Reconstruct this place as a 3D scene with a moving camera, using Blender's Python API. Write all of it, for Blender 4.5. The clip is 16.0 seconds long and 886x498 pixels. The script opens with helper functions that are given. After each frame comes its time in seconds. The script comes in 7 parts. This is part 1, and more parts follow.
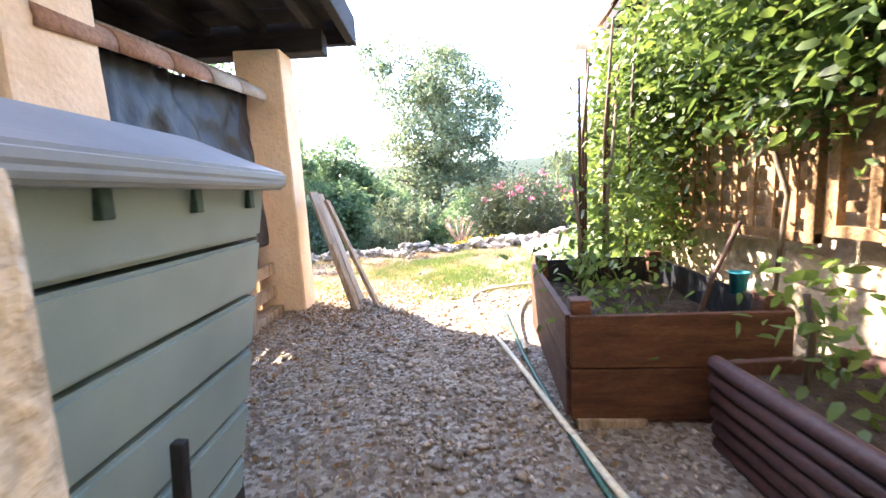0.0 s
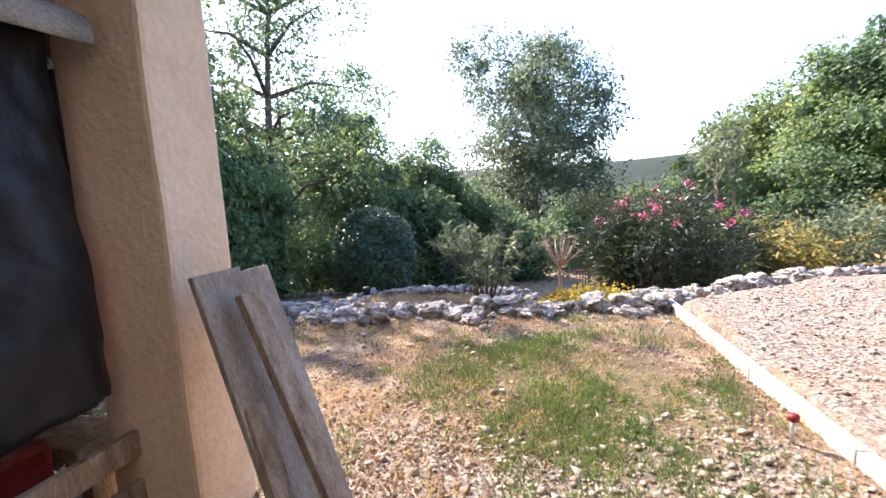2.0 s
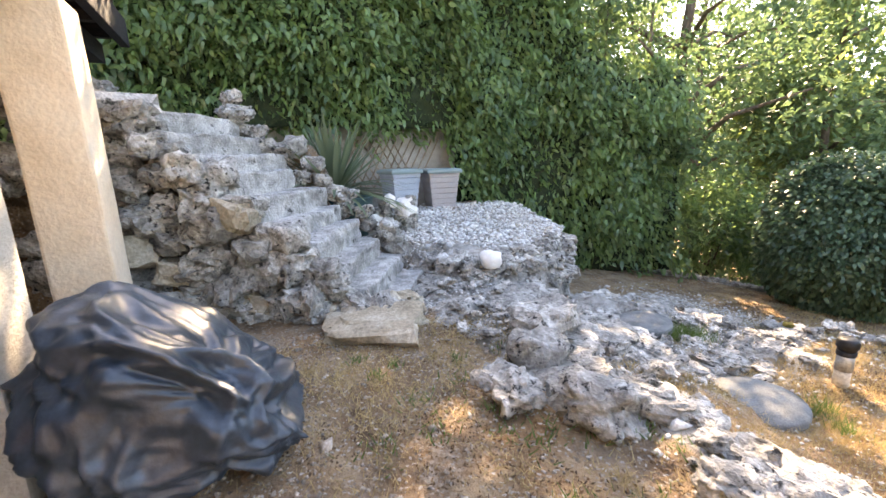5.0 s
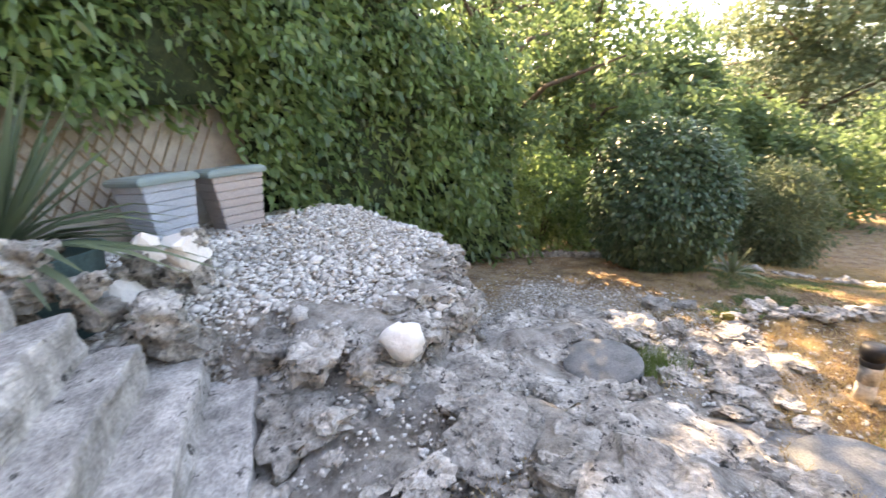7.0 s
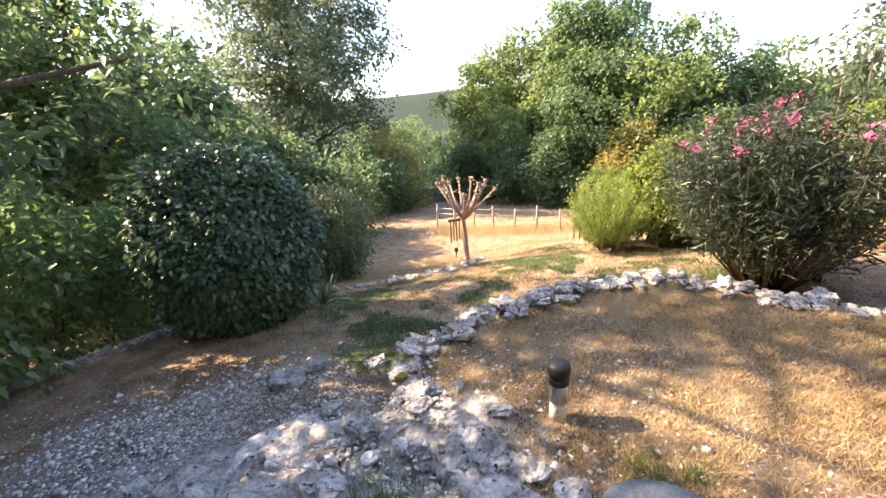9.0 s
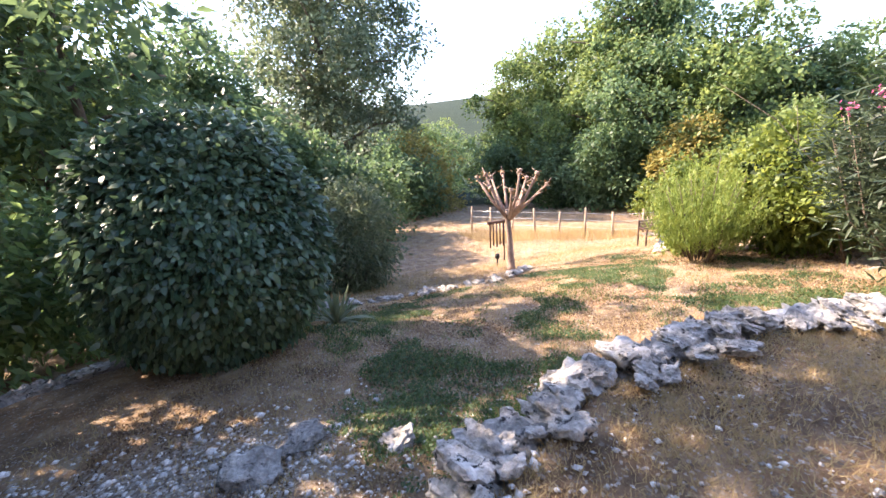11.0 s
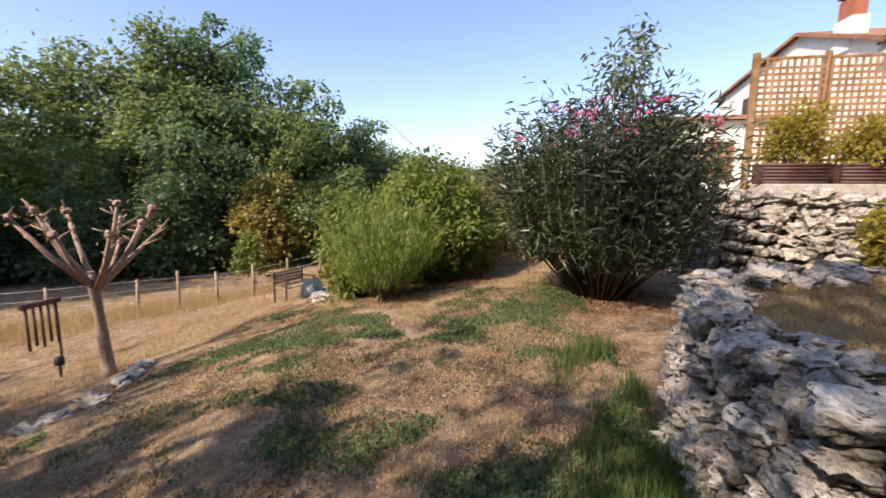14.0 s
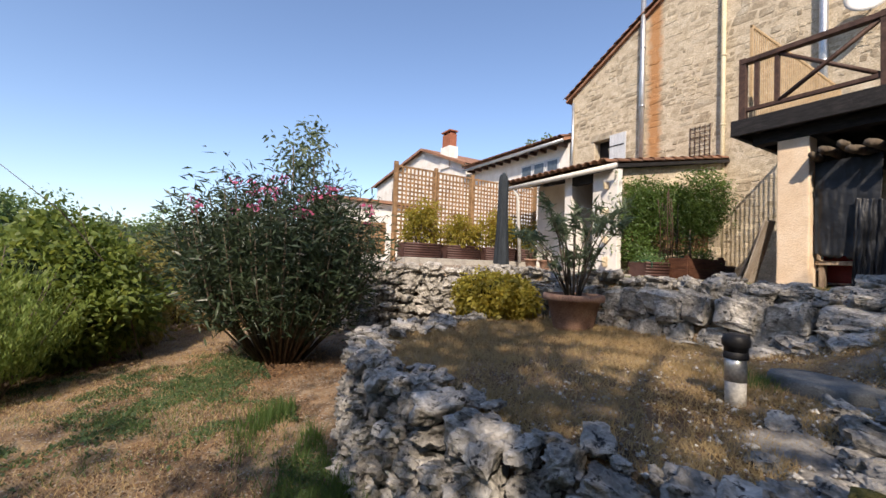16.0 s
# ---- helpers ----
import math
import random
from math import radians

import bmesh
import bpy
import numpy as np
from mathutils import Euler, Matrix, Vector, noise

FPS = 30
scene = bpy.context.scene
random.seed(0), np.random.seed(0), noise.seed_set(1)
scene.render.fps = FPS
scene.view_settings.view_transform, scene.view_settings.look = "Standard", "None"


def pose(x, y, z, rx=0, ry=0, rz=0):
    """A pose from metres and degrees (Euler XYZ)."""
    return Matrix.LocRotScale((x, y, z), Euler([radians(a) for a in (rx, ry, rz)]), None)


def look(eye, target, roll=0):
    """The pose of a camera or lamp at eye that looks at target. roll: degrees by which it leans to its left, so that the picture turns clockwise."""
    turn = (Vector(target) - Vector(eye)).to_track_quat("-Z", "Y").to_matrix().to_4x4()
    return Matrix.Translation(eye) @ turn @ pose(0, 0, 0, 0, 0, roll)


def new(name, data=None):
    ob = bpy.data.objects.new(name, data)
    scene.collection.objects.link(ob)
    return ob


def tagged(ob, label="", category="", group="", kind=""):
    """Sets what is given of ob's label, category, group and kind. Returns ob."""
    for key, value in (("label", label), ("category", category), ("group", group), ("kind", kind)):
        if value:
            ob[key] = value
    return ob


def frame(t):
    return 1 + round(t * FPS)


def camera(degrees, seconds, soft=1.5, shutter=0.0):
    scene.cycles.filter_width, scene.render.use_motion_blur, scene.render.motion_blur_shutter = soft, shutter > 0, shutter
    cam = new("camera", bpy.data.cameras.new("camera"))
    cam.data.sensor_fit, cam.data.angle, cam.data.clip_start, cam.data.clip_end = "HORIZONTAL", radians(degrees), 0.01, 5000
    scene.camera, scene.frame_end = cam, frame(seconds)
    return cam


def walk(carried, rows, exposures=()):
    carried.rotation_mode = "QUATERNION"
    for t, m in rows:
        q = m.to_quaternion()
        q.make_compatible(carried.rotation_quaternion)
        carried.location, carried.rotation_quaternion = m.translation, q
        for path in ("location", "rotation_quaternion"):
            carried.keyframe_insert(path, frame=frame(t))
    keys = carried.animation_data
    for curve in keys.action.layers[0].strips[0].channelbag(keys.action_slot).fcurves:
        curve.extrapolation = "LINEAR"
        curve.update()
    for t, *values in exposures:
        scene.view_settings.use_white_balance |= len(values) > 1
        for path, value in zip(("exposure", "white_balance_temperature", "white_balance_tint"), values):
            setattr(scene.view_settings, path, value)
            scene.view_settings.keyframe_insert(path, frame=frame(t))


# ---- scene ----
cam = camera(94.2, 16.0, shutter=0.13)
METRES, EYE, TILT, LEAN, TURN = 15.0, 1.0, 0.0, 0.0, 0.0
ROWS = [
    (0.0, 0.0, 0.0, 0.0, -0.44, -7.82, 3.23),
    (0.5, -0.0002, 0.0465, 0.0059, 2.38, -7.99, 3.31),
    (1.0, 0.001, 0.0854, 0.0152, 6.41, -6.69, 1.7),
    (1.5, 0.0021, 0.1263, 0.0169, 7.86, -5.99, 1.61),
    (2.0, -0.0004, 0.165, 0.019, 12.66, -6.77, 2.82),
    (2.5, -0.0089, 0.2017, 0.021, 20.37, -7.98, 2.98),
    (3.0, -0.0174, 0.2355, 0.0218, 33.54, -8.83, 1.94),
    (3.5, -0.0342, 0.2644, 0.0203, 48.48, -9.81, 1.03),
    (4.0, -0.0546, 0.2931, 0.0192, 63.7, -11.48, 0.8),
    (6.5, -0.2195, 0.3679, 0.0235, 55.75, -15.95, 4.38),
    (7.0, -0.2536, 0.3828, 0.0243, 33.85, -16.81, 4.54),
    (7.5, -0.275, 0.4061, 0.0229, 10.12, -17.86, 4.76),
    (8.0, -0.29, 0.4326, 0.0206, -8.99, -19.7, 3.68),
    (8.5, -0.2989, 0.463, 0.018, -22.63, -18.38, 4.17),
    (9.0, -0.2954, 0.4914, 0.0158, -25.64, -16.51, 3.14),
    (9.5, -0.2889, 0.5182, 0.0036, -27.84, -15.36, 3.86),
    (10.0, -0.2764, 0.5432, -0.0043, -21.66, -15.32, 3.62),
    (12.5, -0.2609, 0.7008, -0.0381, -21.75, -15.5, 3.14),
    (13.0, -0.2588, 0.7329, -0.0446, -41.92, -14.6, 2.36),
    (13.5, -0.2488, 0.7558, -0.051, -61.14, -11.57, 0.88),
    (14.0, -0.2409, 0.7749, -0.0598, -79.07, -7.85, -0.4),
    (14.5, -0.245, 0.7881, -0.0601, -94.77, -4.54, -0.67),
    (15.0, -0.2509, 0.7893, -0.0576, -106.78, -1.63, -1.12),
    (15.5, -0.2613, 0.7841, -0.0561, -116.04, 1.02, -1.7),
    (16.0, -0.2711, 0.7805, -0.0543, -121.26, 1.93, -2.12),
]
EXPOSURES = [(0.0, 3.7, 6300, 19), (1.0, 2.85, 6100, 23), (2.0, 2.2, 6000, 23), (3.0, 2.4, 5900, 19), (3.5, 2.5, 6200, 17), (4.0, 3.0, 7000, 18), (6.5, 3.35, 9100, 19), (7.5, 3.05, 9000, 22), (8.5, 2.5, 7800, 22), (10.0, 2.45, 6700, 19), (12.5, 2.55, 6500, 33), (13.0, 2.2, 6500, 31), (13.5, 1.55, 6500, 26), (14.5, 0.75, 6700, 18), (16.0, 0.65, 6350, 16)]
walk(cam, [(t, pose(0, 0, EYE, TILT, LEAN, TURN) @ pose(METRES * x, METRES * y, METRES * z, 90 + pitch, roll, yaw)) for t, x, y, z, yaw, pitch, roll in ROWS], EXPOSURES)

# ---- light ----
SUN_YAW, SUN_EL = 52.0, 41.0
sun_dir = Vector((-math.sin(radians(SUN_YAW)) * math.cos(radians(SUN_EL)), math.cos(radians(SUN_YAW)) * math.cos(radians(SUN_EL)), math.sin(radians(SUN_EL))))
world = bpy.data.worlds.new("sky")
scene.world = world
world.use_nodes = True
wn = world.node_tree.nodes
sky = wn.new("ShaderNodeTexSky")
sky.sky_type = "NISHITA"
sky.sun_disc = False
sky.sun_elevation = radians(SUN_EL)
sky.sun_rotation = radians(-SUN_YAW)
sky.dust_density = 0.8
sky.air_density = 1.0
sky.ozone_density = 2.0
wn["Background"].inputs["Strength"].default_value = 0.13
world.node_tree.links.new(sky.outputs["Color"], wn["Background"].inputs["Color"])
sun_data = bpy.data.lights.new("sun", "SUN")
sun_data.energy, sun_data.angle, sun_data.color = 4.2, radians(0.6), (1.0, 0.86, 0.66)
sun = new("sun", sun_data)
sun.matrix_world = look(sun_dir * 60, (0, 0, 0))


# ---- materials ----
def material(name, stops, scale=4.0, rough=0.85, bump=0.3, bump_scale=40.0, detail=6.0, metal=0.0, speck=None, island=0.0, obj_random=0.0, spec=0.3, stretch=(1, 1, 1), bump_dist=0.02, fine=0.25, streak=None):
    """A procedural surface: noise-mixed colours at two scales, with relief."""
    m = bpy.data.materials.new(name)
    m.use_nodes = True
    nt = m.node_tree
    n, l = nt.nodes, nt.links
    b = n["Principled BSDF"]
    geo = n.new("ShaderNodeNewGeometry")
    mp = n.new("ShaderNodeVectorMath")
    mp.operation = "MULTIPLY"
    mp.inputs[1].default_value = stretch
    l.new(geo.outputs["Position"], mp.inputs[0])
    a = n.new("ShaderNodeTexNoise")
    a.inputs["Scale"].default_value = scale
    a.inputs["Detail"].default_value = detail
    a.inputs["Roughness"].default_value = 0.65
    l.new(mp.outputs[0], a.inputs["Vector"])
    r = n.new("ShaderNodeValToRGB")
    els = r.color_ramp.elements
    while len(els) < len(stops):
        els.new(0.5)
    for i, c in enumerate(stops):
        els[i].position = 0.3 + 0.4 * i / max(1, len(stops) - 1)
        els[i].color = (*c, 1)
    l.new(a.outputs["Fac"], r.inputs["Fac"])
    colour = r.outputs["Color"]
    f = n.new("ShaderNodeTexNoise")
    f.inputs["Scale"].default_value = bump_scale
    f.inputs["Detail"].default_value = 5.0
    l.new(mp.outputs[0], f.inputs["Vector"])
    v = n.new("ShaderNodeHueSaturation")
    k = n.new("ShaderNodeMapRange")
    k.inputs["From Min"].default_value, k.inputs["From Max"].default_value = 0.3, 0.7
    k.inputs["To Min"].default_value, k.inputs["To Max"].default_value = 1 - fine, 1 + fine
    l.new(f.outputs["Fac"], k.inputs["Value"])
    value = k.outputs["Result"]
    for amount, node in ((island, geo.outputs["Random Per Island"]), (obj_random, n.new("ShaderNodeObjectInfo").outputs["Random"])):
        if amount:
            q = n.new("ShaderNodeMapRange")
            q.inputs["To Min"].default_value, q.inputs["To Max"].default_value = 1 - amount, 1 + amount
            l.new(node, q.inputs["Value"])
            mul = n.new("ShaderNodeMath")
            mul.operation = "MULTIPLY"
            l.new(value, mul.inputs[0])
            l.new(q.outputs["Result"], mul.inputs[1])
            value = mul.outputs[0]
    l.new(value, v.inputs["Value"])
    l.new(colour, v.inputs["Color"])
    colour = v.outputs["Color"]
    if speck:
        s = n.new("ShaderNodeTexNoise")
        s.inputs["Scale"].default_value = speck[1]
        s.inputs["Detail"].default_value = 4.0
        s.inputs["Roughness"].default_value = 0.7
        l.new(geo.outputs["Position"], s.inputs["Vector"])
        sr = n.new("ShaderNodeMapRange")
        sr.inputs["From Min"].default_value, sr.inputs["From Max"].default_value = speck[2], speck[2] + 0.07
        l.new(s.outputs["Fac"], sr.inputs["Value"])
        mx = n.new("ShaderNodeMix")
        mx.data_type = "RGBA"
        mx.inputs[7].default_value = (*speck[0], 1)
        l.new(sr.outputs["Result"], mx.inputs[0])
        l.new(colour, mx.inputs[6])
        colour = mx.outputs[2]
    if streak:
        # a run-down stain between two x, ragged at its edges
        sep = n.new("ShaderNodeSeparateXYZ")
        l.new(geo.outputs["Position"], sep.inputs[0])
        dist = n.new("ShaderNodeMath")
        dist.operation = "SUBTRACT"
        dist.inputs[1].default_value = streak[1]
        l.new(sep.outputs["X"], dist.inputs[0])
        gap = n.new("ShaderNodeMath")
        gap.operation = "ABSOLUTE"
        l.new(dist.outputs[0], gap.inputs[0])
        rag = n.new("ShaderNodeMath")
        rag.operation = "MULTIPLY_ADD"
        rag.inputs[1].default_value = -0.55
        l.new(a.outputs["Fac"], rag.inputs[0])
        l.new(gap.outputs[0], rag.inputs[2])
        run = n.new("ShaderNodeMapRange")
        run.inputs["From Min"].default_value, run.inputs["From Max"].default_value = streak[2] - 0.275, streak[2] - 0.475
        run.inputs["To Max"].default_value = 0.85
        l.new(rag.outputs[0], run.inputs["Value"])
        high = n.new("ShaderNodeMapRange")
        high.inputs["From Min"].default_value, high.inputs["From Max"].default_value = 3.2, 3.7
        l.new(sep.outputs["Z"], high.inputs["Value"])
        both = n.new("ShaderNodeMath")
        both.operation = "MULTIPLY"
        l.new(run.outputs["Result"], both.inputs[0])
        l.new(high.outputs["Result"], both.inputs[1])
        mr = n.new("ShaderNodeMix")
        mr.data_type = "RGBA"
        mr.inputs[7].default_value = (*streak[0], 1)
        l.new(both.outputs[0], mr.inputs[0])
        l.new(colour, mr.inputs[6])
        colour = mr.outputs[2]
    l.new(colour, b.inputs["Base Color"])
    b.inputs["Roughness"].default_value = rough
    b.inputs["Metallic"].default_value = metal
    b.inputs["Specular IOR Level"].default_value = spec
    if bump:
        bp = n.new("ShaderNodeBump")
        bp.inputs["Strength"].default_value = bump
        bp.inputs["Distance"].default_value = bump_dist
        l.new(f.outputs["Fac"], bp.inputs["Height"])
        l.new(bp.outputs["Normal"], b.inputs["Normal"])
    return m


def leaf_material(name, dark, light, rough=0.45, glow=0.35, spread=0.7, hue=0.03, gloss=0.35):
    """Leaves: varied from leaf to leaf, some light passing through."""
    m = bpy.data.materials.new(name)
    m.use_nodes = True
    n, l = m.node_tree.nodes, m.node_tree.links
    b = n["Principled BSDF"]
    geo = n.new("ShaderNodeNewGeometry")
    mix = n.new("ShaderNodeMix")
    mix.data_type = "RGBA"
    mix.inputs[6].default_value, mix.inputs[7].default_value = (*dark, 1), (*light, 1)
    big = n.new("ShaderNodeTexNoise")
    big.inputs["Scale"].default_value = 0.9
    l.new(geo.outputs["Position"], big.inputs["Vector"])
    add = n.new("ShaderNodeMath")
    add.operation = "MULTIPLY_ADD"
    add.inputs[1].default_value = spread
    l.new(geo.outputs["Random Per Island"], add.inputs[0])
    sub = n.new("ShaderNodeMath")
    sub.operation = "MULTIPLY_ADD"
    sub.inputs[1].default_value, sub.inputs[2].default_value = 1.2, -0.45
    l.new(big.outputs["Fac"], sub.inputs[0])
    l.new(sub.outputs[0], add.inputs[2])
    add.use_clamp = True
    l.new(add.outputs[0], mix.inputs[0])
    l.new(mix.outputs[2], b.inputs["Base Color"])
    b.inputs["Roughness"].default_value = rough
    b.inputs["Specular IOR Level"].default_value = gloss
    tr = n.new("ShaderNodeBsdfTranslucent")
    hs = n.new("ShaderNodeHueSaturation")
    hs.inputs["Hue"].default_value = 0.5 - hue
    hs.inputs["Value"].default_value = 2.2
    hs.inputs["Saturation"].default_value = 1.05
    l.new(mix.outputs[2], hs.inputs["Color"])
    l.new(hs.outputs["Color"], tr.inputs["Color"])
    ms = n.new("ShaderNodeMixShader")
    ms.inputs[0].default_value = glow
    l.new(b.outputs[0], ms.inputs[1])
    l.new(tr.outputs[0], ms.inputs[2])
    l.new(ms.outputs[0], n["Material Output"].inputs["Surface"])
    return m


M_STONE = material("limestone", [(0.12, 0.113, 0.10), (0.34, 0.32, 0.285), (0.60, 0.575, 0.525)], 7.0, 0.95, 1.0, 34.0, detail=10, speck=((0.035, 0.034, 0.033), 16.0, 0.575), obj_random=0.25, bump_dist=0.035)
M_STEP = material("step_stone", [(0.17, 0.165, 0.15), (0.37, 0.355, 0.33), (0.58, 0.56, 0.52)], 5.0, 0.95, 0.8, 45.0, detail=9, speck=((0.06, 0.06, 0.055), 9.0, 0.60), obj_random=0.12)
M_OCHRE = material("ochre_stone", [(0.24, 0.20, 0.14), (0.40, 0.34, 0.25), (0.52, 0.47, 0.38)], 4.0, 0.95, 0.6, 40.0, obj_random=0.15)
M_HOUSE = material("house_stone", [(0.30, 0.24, 0.16), (0.50, 0.42, 0.30), (0.66, 0.59, 0.46)], 2.2, 0.95, 0.8, 24.0, detail=9, speck=((0.20, 0.17, 0.13), 5.0, 0.63), obj_random=0.2, island=0.2, streak=((0.42, 0.19, 0.06), 3.86, 0.3))
M_MORTAR = material("mortar", [(0.36, 0.29, 0.20), (0.52, 0.44, 0.32), (0.63, 0.56, 0.44)], 4.0, 0.95, 0.8, 30.0, detail=9, streak=((0.42, 0.19, 0.06), 3.86, 0.3))
M_RENDER = material("ochre_render", [(0.66, 0.49, 0.32), (0.76, 0.60, 0.43), (0.80, 0.67, 0.51)], 2.0, 0.95, 0.45, 38.0, detail=9, fine=0.06)
M_WHITE = material("white_render", [(0.62, 0.58, 0.52), (0.74, 0.71, 0.66), (0.80, 0.78, 0.74)], 2.0, 0.95, 0.4, 50.0, fine=0.05)
M_CONCRETE = material("grey_concrete", [(0.27, 0.25, 0.22), (0.38, 0.36, 0.32), (0.46, 0.43, 0.38)], 4.0, 0.95, 0.4, 90.0)
M_PLASTER = material("pale_render", [(0.40, 0.36, 0.29), (0.52, 0.47, 0.39), (0.60, 0.55, 0.47)], 3.0, 0.95, 0.55, 50.0, fine=0.07)
M_BEAM = material("dark_beam", [(0.009, 0.009, 0.010), (0.018, 0.017, 0.018), (0.034, 0.03, 0.03)], 6.0, 0.75, 0.4, 50.0, stretch=(1, 1, 4))
M_RAIL = material("rail_wood", [(0.035, 0.022, 0.018), (0.07, 0.04, 0.03), (0.10, 0.06, 0.045)], 8.0, 0.6, 0.3, 50.0)
M_TIMBER = material("old_timber", [(0.17, 0.12, 0.08), (0.30, 0.23, 0.165), (0.42, 0.35, 0.27)], 7.0, 0.85, 0.4, 60.0, stretch=(3, 3, 0.7), obj_random=0.2)
M_TRELLIS = material("trellis_wood", [(0.16, 0.09, 0.045), (0.28, 0.17, 0.085), (0.38, 0.24, 0.13)], 6.0, 0.8, 0.3, 60.0, obj_random=0.15)
M_BOX = material("stained_boards", [(0.045, 0.018, 0.010), (0.085, 0.036, 0.020), (0.13, 0.06, 0.034)], 4.0, 0.7, 0.35, 45.0, stretch=(1, 1, 6), obj_random=0.15)
M_PLANTER = material("brown_plastic", [(0.055, 0.028, 0.024), (0.08, 0.042, 0.036), (0.10, 0.055, 0.048)], 3.0, 0.55, 0.08, 60.0)
M_SOIL = material("soil", [(0.018, 0.012, 0.008), (0.04, 0.028, 0.018), (0.07, 0.05, 0.035)], 20.0, 0.95, 0.9, 60.0)
M_COMPOST = material("grey_green_plastic", [(0.18, 0.24, 0.24), (0.215, 0.285, 0.28), (0.26, 0.335, 0.325)], 1.6, 0.45, 0.015, 200.0, detail=3, fine=0.03)
M_LID = material("blue_grey_plastic", [(0.175, 0.21, 0.25), (0.21, 0.25, 0.295), (0.25, 0.295, 0.34)], 2.0, 0.4, 0.015, 120.0, fine=0.03)
M_TARP = material("black_sheet", [(0.009, 0.010, 0.013), (0.014, 0.016, 0.020), (0.022, 0.025, 0.031)], 3.0, 0.46, 0.6, 11.0, spec=0.35)
M_BLUETARP = material("dark_blue_sheet", [(0.018, 0.026, 0.036), (0.03, 0.042, 0.056), (0.05, 0.066, 0.085)], 3.0, 0.4, 0.15, 30.0, spec=0.55)
M_GREENBIN = material("dark_green_plastic", [(0.02, 0.045, 0.035), (0.03, 0.06, 0.045)], 3.0, 0.4, 0.05, 80.0)
M_ALU = material("aluminium", [(0.45, 0.46, 0.47), (0.6, 0.61, 0.62)], 8.0, 0.4, 0.1, 80.0, metal=0.8)
M_ZINC = material("zinc_pipe", [(0.42, 0.43, 0.44), (0.55, 0.56, 0.57)], 4.0, 0.35, 0.1, 60.0, metal=0.7)
M_PVC = material("white_plastic", [(0.60, 0.58, 0.53), (0.72, 0.70, 0.66)], 4.0, 0.5, 0.1, 60.0)
M_BLACK = material("black_plastic", [(0.012, 0.012, 0.013), (0.022, 0.022, 0.024)], 4.0, 0.5, 0.1, 60.0)
M_ROOF = material("canal_tiles", [(0.16, 0.085, 0.055), (0.27, 0.14, 0.085), (0.36, 0.22, 0.15)], 3.0, 0.9, 0.4, 40.0, island=0.3, obj_random=0.3)
M_BRICK = material("red_brick", [(0.24, 0.09, 0.05), (0.34, 0.13, 0.075)], 5.0, 0.9, 0.4, 50.0, obj_random=0.2)
M_HOSE = material("cream_hose", [(0.50, 0.43, 0.28), (0.62, 0.55, 0.38)], 4.0, 0.5, 0.05, 60.0)
M_GHOSE = material("green_hose", [(0.02, 0.07, 0.045), (0.03, 0.10, 0.06)], 4.0, 0.45, 0.05, 60.0)
M_TERRA = material("terracotta", [(0.21, 0.12, 0.082), (0.30, 0.18, 0.125), (0.37, 0.25, 0.18)], 4.0, 0.85, 0.2, 60.0)
M_PARASOL = material("slate_canvas", [(0.016, 0.021, 0.027), (0.032, 0.04, 0.048)], 8.0, 0.85, 0.3, 60.0, stretch=(1, 1, 0.2))
M_LIDSTONE = material("manhole_concrete", [(0.10, 0.105, 0.10), (0.17, 0.175, 0.17), (0.23, 0.23, 0.22)], 6.0, 0.9, 0.4, 90.0, speck=((0.4, 0.4, 0.37), 30.0, 0.68))
M_BARK = material("bark", [(0.06, 0.045, 0.032), (0.12, 0.095, 0.07), (0.19, 0.16, 0.125)], 9.0, 0.95, 0.8, 30.0, stretch=(1, 1, 0.25))
M_PALEBARK = material("pale_bark", [(0.22, 0.15, 0.12), (0.32, 0.23, 0.18), (0.40, 0.30, 0.24)], 9.0, 0.9, 0.5, 40.0)
M_RED = material("red_plastic", [(0.14, 0.012, 0.013), (0.21, 0.02, 0.02)], 3.0, 0.45, 0.05, 50.0)
M_TEAL = material("turquoise_plastic", [(0.02, 0.22, 0.30), (0.03, 0.28, 0.36)], 3.0, 0.45, 0.05, 50.0)
M_SHUTTER = material("grey_shutter", [(0.48, 0.50, 0.52), (0.58, 0.60, 0.62)], 3.0, 0.6, 0.1, 60.0)
M_MOSS = material("moss", [(0.05, 0.05, 0.012), (0.11, 0.10, 0.025), (0.2, 0.16, 0.05)], 20.0, 0.95, 0.8, 70.0)
# near-black colour standing in for the shade of unlit insides
M_SHADE = material("inside_shade", [(0.012, 0.011, 0.010), (0.03, 0.027, 0.024)], 2.0, 0.9, 0.2, 30.0)

L_HEDGE = leaf_material("laurel_leaves", (0.045, 0.10, 0.042), (0.17, 0.27, 0.10), 0.34, 0.4, gloss=0.6)
L_TREE = leaf_material("oak_leaves", (0.044, 0.085, 0.030), (0.18, 0.25, 0.085), 0.5, 0.42)
L_TREE2 = leaf_material("dark_tree_leaves", (0.036, 0.075, 0.036), (0.115, 0.185, 0.08), 0.5, 0.4)
L_SILVER = leaf_material("grey_green_leaves", (0.046, 0.076, 0.042), (0.155, 0.195, 0.112), 0.5, 0.35)
L_AUTUMN = leaf_material("yellowing_leaves", (0.11, 0.12, 0.03), (0.30, 0.26, 0.075), 0.5, 0.4)
L_BALL = leaf_material("viburnum_leaves", (0.024, 0.06, 0.036), (0.095, 0.16, 0.08), 0.38, 0.2, gloss=0.5)
L_OLEANDER = leaf_material("oleander_leaves", (0.018, 0.034, 0.02), (0.065, 0.09, 0.045), 0.4, 0.2)
